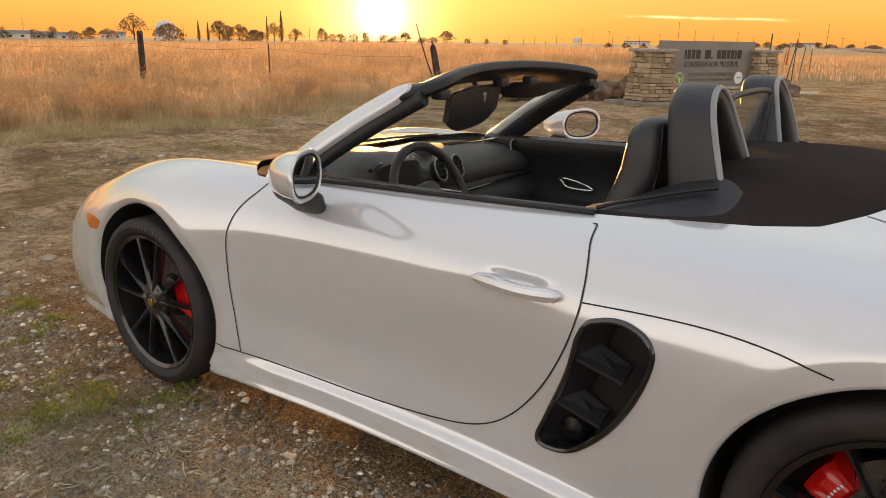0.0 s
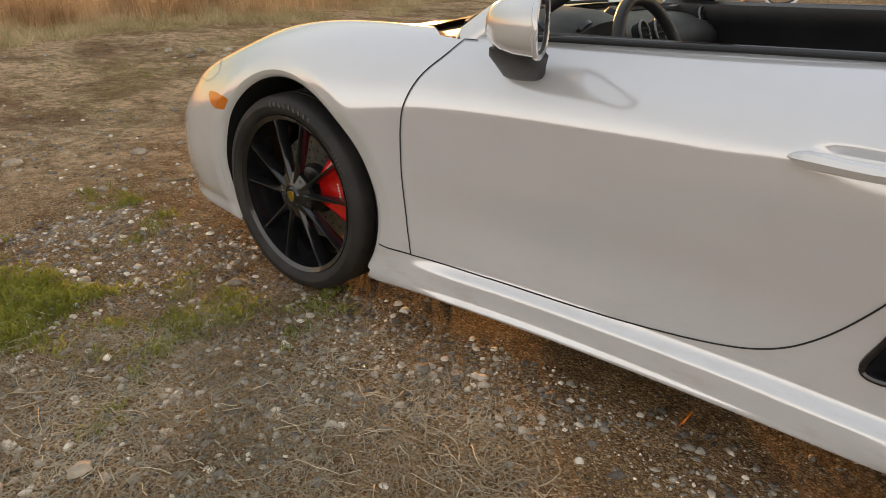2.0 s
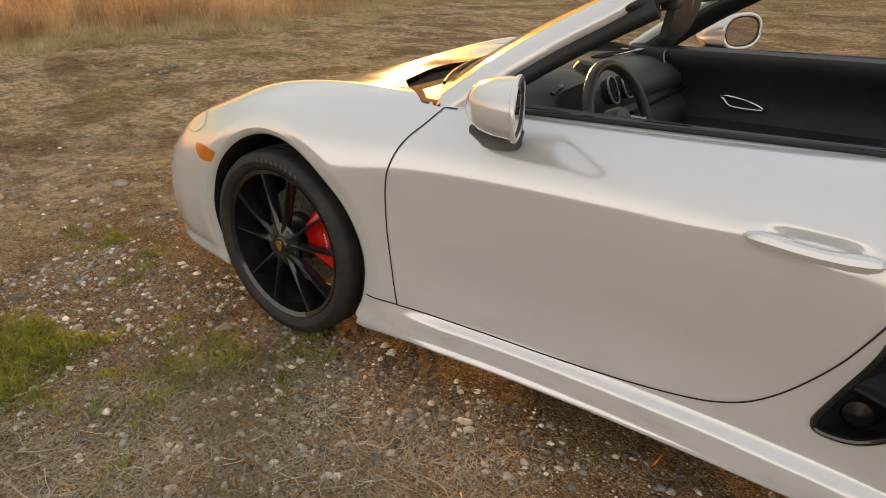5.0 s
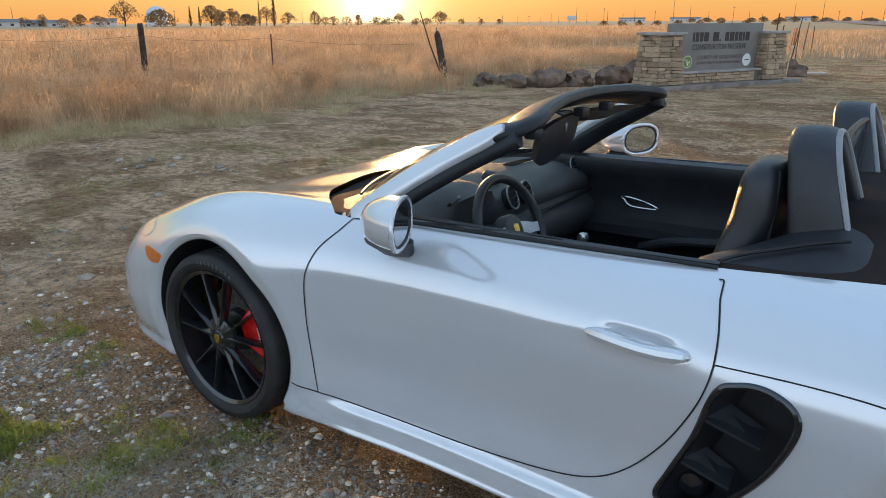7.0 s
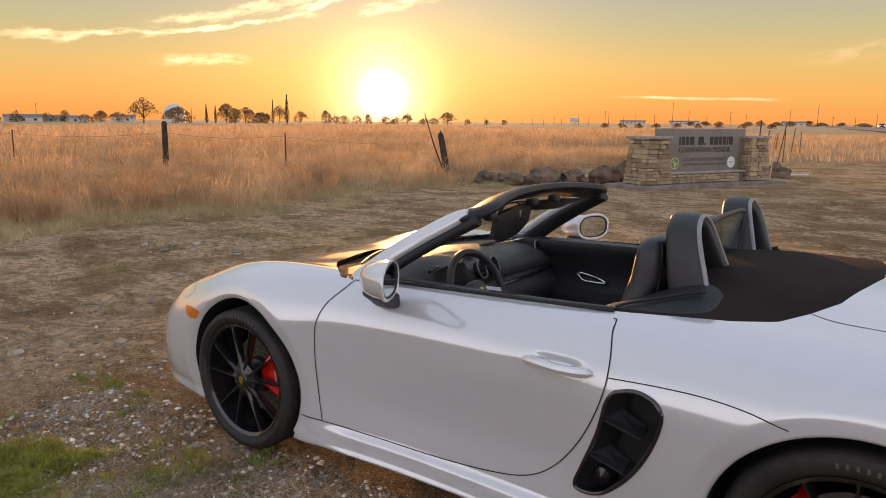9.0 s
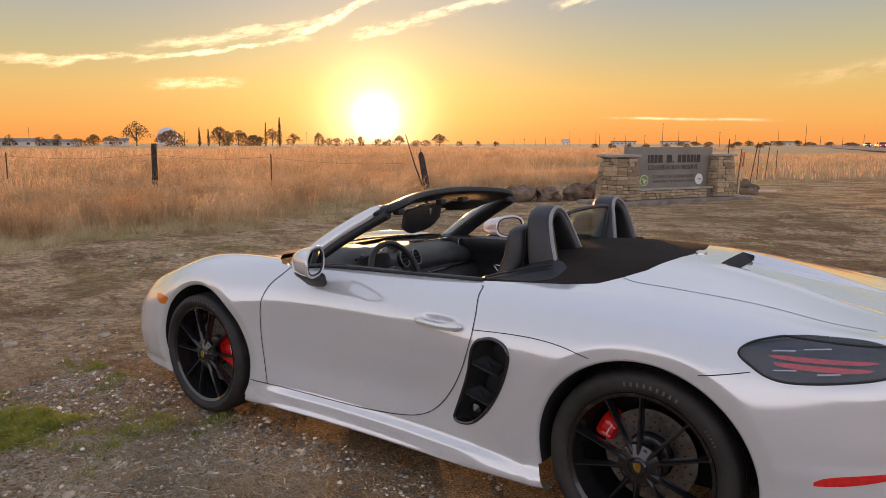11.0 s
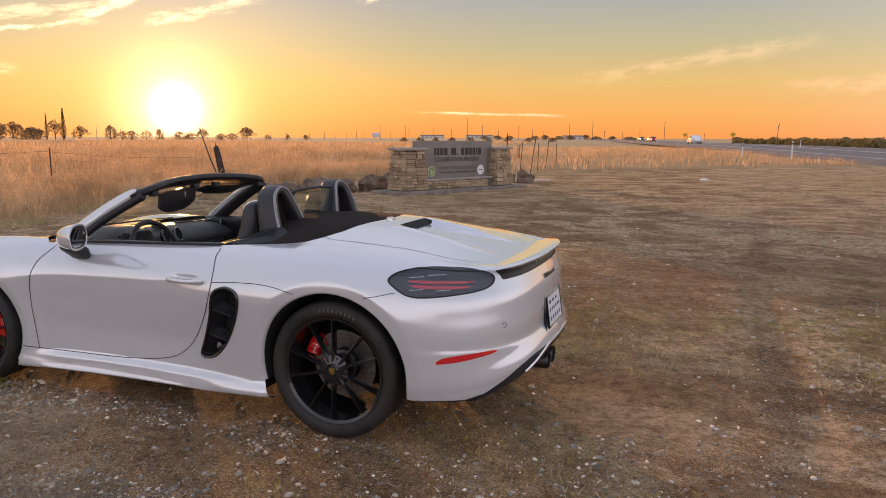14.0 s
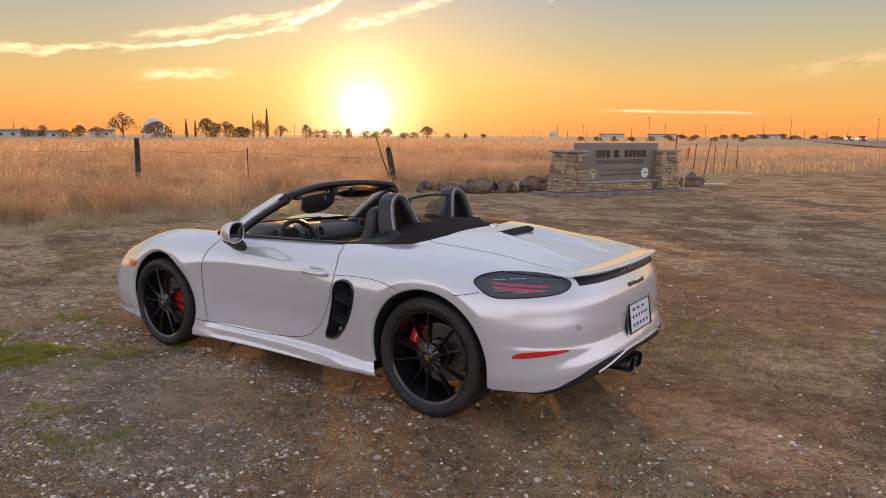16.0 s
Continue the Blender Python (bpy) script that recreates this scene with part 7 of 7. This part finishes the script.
x, y = from_eye(57.2, 430)
tank = thing("domed_tank", "pale domed water tank behind distant trees", "water tank", pose(x, y, 0))
part("dome", lathe([(5.6, 0), (5.7, 4.4), (5.5, 6.0), (4.8, 7.6), (3.4, 9.2), (1.6, 10.0), (.01, 10.2)], 32), DOME, tank)
x, y = from_eye(26.3, 700)
tower = thing("water_tower", "pale square water tower on the horizon", "tower", pose(x, y, 0))
part("tank", rbox(6, 6, 4, .5).move(Matrix.Translation((0, 0, 4.2))), DOME, tower)
for sx in (-2, 2):
    part("leg", rbox(.7, .7, 2.4, .1).move(Matrix.Translation((sx, 0, 1.2))), DOME, tower)


def far_house(bearing, dist, long, tall):
    x, y = from_eye(bearing, dist)
    h = thing("farm_building", "low pale building far across the field", "building", pose(x, y, -.3, 0, 0, bearing))
    part("wall", rbox(long, 8, tall, .05).move(Matrix.Translation((0, 0, tall / 2))), FAR_WHITE, h, smooth=False)
    roof = loft([[(-long / 2 - .4, -4.5, tall), (-long / 2 - .4, 4.5, tall), (-long / 2 - .4, 0, tall + 1.4)], [(long / 2 + .4, -4.5, tall), (long / 2 + .4, 4.5, tall), (long / 2 + .4, 0, tall + 1.4)]])
    part("roof", roof, FAR_ROOF, h, smooth=False)
    for k in range(int(long // 5)):
        part("window", rbox(1.4, .1, 1.0, .02).move(Matrix.Translation((-long / 2 + 3 + 5 * k, -4.03, tall * .55))), FAR_GLASS, h, smooth=False)


for b, d, long, tall in ((67.0, 400, 16, 2.6), (65.0, 420, 11, 2.4), (60.7, 430, 12, 3.0), (63.6, 410, 9, 2.2), (70, 420, 18, 2.6), (21.8, 900, 30, 4), (10.4, 800, 26, 3.5), (18.0, 900, 34, 4)):
    far_house(b, d, long, tall)


def far_pole(bearing, dist, top, arm):
    x, y = from_eye(bearing, dist)
    tall = 1.5 + dist * math.tan(radians(top))
    p = thing("utility_pole", "thin utility pole on the horizon", "pole", pose(x, y, -.2, 0, 0, bearing), "poles along the horizon")
    r = max(.12, dist * .00030)
    part("pole", sweep([(0, 0, 0), (0, 0, tall * .5), (0, 0, tall)], [r, r * .9, r * .7], 6), POLE, p)
    if arm:
        part("cross_arm", rbox(r * 9, r, r, 0).move(Matrix.Translation((0, 0, tall * .94))), POLE, p, smooth=False)


for k, (b, top) in enumerate(((19.0, 1.62), (26.0, 1.0), (25.2, .55), (24.0, .95), (23.7, .80), (21.7, .75), (20.3, .70), (17.8, 1.05), (16.5, .65), (14.9, .95), (10.9, 1.1), (9.1, 1.5), (3.7, 1.35), (31.6, .45), (30.4, .42), (29.6, .40), (27.9, .55), (27.3, .4), (33.4, .35), (34.6, .3), (12.9, .5), (8.2, .6), (6.8, .55), (5.5, .7), (2.0, .5), (.8, .45), (28.7, .3), (22.6, .5), (13.8, .7), (66.2, 1.1), (56.0, .9), (46.9, .9), (45.3, .6))):
    far_pole(b, 420 + 60 * (k % 3), top, k % 3 == 0)

# road: x + 0.19 y stays the same along it
road_v, road_f, line_g = [], [], Geo()
for i in range(60):
    y = -40 + 12.0 * i ** 1.12
    for off in (20.9, 22.0, 36.0, 37.2):
        road_v.append((off - .19 * y, y, (.16 if 21 < off < 37 else -.25) + .45 * np.clip((y - 30) / 60, 0, 1)))
for i in range(59):
    for k in range(3):
        road_f.append((4 * i + k, 4 * i + k + 1, 4 * i + k + 5, 4 * i + k + 4))
tagged(mesh_object("road", road_v, road_f, ASPHALT, smooth=False), "grey asphalt road past the field", "road", kind="structure")
for off, wd in ((22.9, .14), (35.0, .14), (28.8, .12), (29.2, .12)):
    vv, ff = [], []
    for i in range(60):
        y = -40 + 12.0 * i ** 1.12
        z = .16 + .45 * float(np.clip((y - 30) / 60, 0, 1)) + .012
        vv += [(off - wd - .19 * y, y, z), (off + wd - .19 * y, y, z)]
    ff = [(2 * i, 2 * i + 1, 2 * i + 3, 2 * i + 2) for i in range(59)]
    tagged(mesh_object("lane_line", vv, ff, ROAD_WHITE, smooth=False), "pale painted lane line on the road", "lane line", kind="structure")


def road_z(y):
    return .16 + .45 * float(np.clip((y - 30) / 60, 0, 1))


def far_car(x, y, turn, paint, label):
    c = thing("passenger_car", label, "car", pose(x, y, road_z(y) + .01, 0, 0, turn))
    prof = [(-2.25, .30), (-2.30, .55), (-2.15, .78), (-1.2, .90), (-.55, 1.40), (.85, 1.45), (1.65, 1.02), (2.2, .95), (2.28, .60), (2.22, .30)]
    rings = [[(px * (.97 if abs(w_) > .8 else 1), w_ * (1 if z < 1.0 else .84), z) for px, z in prof] for w_ in (-.90, -.86, -.4, .4, .86, .90)]
    part("body", loft(rings), paint, c, sharp=40)
    for s in (-1, 1):
        part("side_window", loft([[(-.95, s * .83, .95), (-.50, s * .765, 1.34), (.75, s * .765, 1.38), (1.35, s * .83, 1.0)], [(-.95, s * .85, .95), (-.50, s * .785, 1.34), (.75, s * .785, 1.38), (1.35, s * .85, 1.0)]]), FAR_GLASS, c, smooth=False)
        for px in (-1.35, 1.35):
            part("wheel", lathe([(.001, .11), (.2, .11), (.32, .09), (.33, 0), (.32, -.09)], 20).move(Matrix.Translation((px, s * .80, .33)) @ Matrix.Rotation(radians(-90 * s), 4, "X")), TYRE, c)
        part("headlight", rbox(.06, .34, .13, .03).move(Matrix.Translation((-2.22, s * .62, .68))), HEADLIGHT, c)
        part("tail_light", rbox(.06, .34, .13, .03).move(Matrix.Translation((2.24, s * .62, .80))), RED_GLOW if paint is not PAINT else RED_LENS, c)
    part("front_window", loft([[(-1.17, y_ * .74, .915), (-1.15, y_ * .74, .935), (-.60, y_ * .66, 1.385), (-.62, y_ * .66, 1.365)] for y_ in (-1, 1)]).move(Matrix.Translation((-.02, 0, .012))), FAR_GLASS, c, smooth=False)
    part("grille", rbox(.05, .9, .20, .03).move(Matrix.Translation((-2.27, 0, .52))), FAR_GLASS, c)
    return c


def lamp_material(name, colour, power):
    m = material(name, colour, rough=.3)
    b = m.node_tree.nodes["Principled BSDF"]
    b.inputs["Emission Color"].default_value = (*colour, 1)
    b.inputs["Emission Strength"].default_value = power
    return m


HEADLIGHT = lamp_material("lit_headlight", (1.0, .97, .9), 3.0)
RED_GLOW = lamp_material("lit_tail_light", (1.0, .05, .03), 2.0)
DARK_PAINT = material("dark_car_paint", (.05, .05, .055), rough=.3, coat=.8, vary=.1)
far_car(0.9, 128.0, 281, PAINT, "white sedan on the road with headlights lit")
far_car(-13.5, 222.0, 101, RED_PAINT, "red car far down the road")
far_car(-16.0, 246.0, 101, DARK_PAINT, "dark car far down the road with lit tail lights")
far_car(-20.5, 262.0, 101, DARK_PAINT, "dark car far down the road with lit tail lights")


def road_sign(x, y, tall, size, kind):
    s = thing("warning_sign", "yellow diamond warning sign on a post by the road", "road sign", pose(x, y, float(ground_z(x, y)), 0, 0, 2))
    part("post", rbox(.07, .07, tall, .01, 1).move(Matrix.Translation((0, 0, tall / 2))), POLE, s)
    part("panel", rbox(size, .02, size, .02).move(Matrix.Translation((0, -.05, tall)) @ Matrix.Rotation(radians(45), 4, "Y")), SIGN_YELLOW, s)
    part("symbol", rbox(size * .12, .01, size * .6, .01).move(Matrix.Translation((0, -.066, tall))), LETTER, s)


road_sign(*from_eye(-1.0, 128), 2.2, .70, 0)
road_sign(*from_eye(2.3, 190), 2.4, .85, 0)
for b, d, tall in ((-4.7, 58, 1.35), (-5.4, 84, 1.35), (-1.4, 60, 1.2)):
    x, y = from_eye(b, d)
    p = thing("marker_post", "white roadside marker post in dry grass", "marker post", pose(x, y, float(ground_z(x, y)) - .05), "roadside marker posts")
    part("post", rbox(.10, .04, tall, .01, 1).move(Matrix.Translation((0, 0, tall / 2))), WHITE_POST, p)
    part("band", rbox(.104, .044, .12, .01, 1).move(Matrix.Translation((0, 0, tall * .86))), POLE, p)
x, y = from_eye(-4.0, 120)
bn = thing("feather_banner", "tall pale banner on a pole by the road", "banner", pose(x, y, 0))
part("pole", sweep([(0, 0, 0), (0, 0, 3.2), (.15, 0, 3.8)], .05, 6), POLE, bn)
part("cloth", loft([[(x_, -.01, z), (x_, .01, z)] for x_, z in ((.05, 2.6), (.5, 2.9), (.6, 3.4), (.2, 3.9))], caps=False, closed=False), WHITE_POST, bn)
for k in range(15):
    b, d = -1.6 - .62 * k, 172 - 5.0 * k
    x, y = from_eye(b, d)
    rng = np.random.default_rng(900 + k)
    sh = thing("roadside_bush", "rounded olive bush in the hedge along the road", "bush", pose(x, y, 0), "hedge along the road")
    n, hh = 520, 1.5
    a, r, h = rng.uniform(0, 2 * np.pi, n), np.sqrt(rng.random(n)) * 1.9, rng.random(n)
    c = np.stack([r * np.cos(a), r * np.sin(a), hh * h * np.sqrt(np.clip(1 - (r / 2.0) ** 2, .05, 1)) + .1], -1)
    d1, d2 = rng.normal(size=(n, 3)) * .16, rng.normal(size=(n, 3)) * .13
    crown = quick_mesh("leaves", np.stack([c - d1, c - d2, c + d1, c + d2], 1).reshape(-1, 3), np.arange(4 * n).reshape(-1, 4), SHRUB)
    crown.parent = sh
    part("stems", sweep([(0, 0, -.1), (.1, 0, .6), (0, .1, 1.4)], [.08, .05, .02], 5), BARK, sh)

# ---- stones of the sign: each one its own piece, on a few shared meshes ----
def stone_meshes():
    out = []
    rng = random.Random(4)
    for k in range(7):
        g = rbox(1, 1, 1, .10, 1)
        g.v = [(x + rng.uniform(-.05, .05), y + rng.uniform(-.12, .06), z + rng.uniform(-.06, .06)) for x, y, z in g.v]
        me = bpy.data.meshes.new("stone")
        me.from_pydata(g.v, [], g.f)
        me.materials.append(STONE)
        out.append(me)
    return out


STONES = stone_meshes()
stone_rng = random.Random(21)


def stone(parent, m):
    ob = new("stone", stone_rng.choice(STONES))
    ob.parent = parent
    ob.matrix_local = m
    return ob


def course(parent, a, b, z0, z1, out):
    """Stones laid end to end from a to b between two heights, standing a little proud of the core."""
    d = Vector((b[0] - a[0], b[1] - a[1], 0))
    length, turn = d.length, math.atan2(d.y, d.x)
    at = 0.0
    while at < length - .03:
        wd = min(stone_rng.uniform(.14, .36), length - at)
        if length - at - wd < .09:
            wd = length - at
        split = z1 - z0 > .11 and stone_rng.random() < .35
        zs = ((z0, (z0 + z1) / 2), ((z0 + z1) / 2, z1)) if split else ((z0, z1),)
        for s0, s1 in zs:
            p = Vector((a[0], a[1], (s0 + s1) / 2)) + d.normalized() * (at + wd / 2)
            stone(parent, Matrix.Translation(p) @ Matrix.Rotation(turn, 4, "Z") @ Matrix.Translation((0, .03 - stone_rng.uniform(0, .022), 0)) @ Matrix.Diagonal((wd - .010, .10, s1 - s0 - .009, 1)))
        at += wd


for core, (x0, x1) in zip(cores, PILLARS):
    z = .09
    while z < 1.14:
        hgt = min(stone_rng.uniform(.075, .135), 1.165 - z)
        k = 1.0 - .22 * (z - .05) / 1.11
        cx, w_, d_ = (x0 + x1) / 2, (x1 - x0) * k / 2, .78 * k / 2
        fl, fr, br, bl = (cx - w_, .40 - d_), (cx + w_, .40 - d_), (cx + w_, .40 + d_), (cx - w_, .40 + d_)
        course(core, fl, fr, z, z + hgt, 1)
        course(core, bl, fl, z, z + hgt, 1)
        course(core, fr, br, z, z + hgt, 1)
        z += hgt
z = .09
while z < .30:
    hgt = min(stone_rng.uniform(.06, .085), .312 - z)
    course(low_wall, (.74, .14), (3.26, .14), z, z + hgt, 1)
    z += hgt + .0005
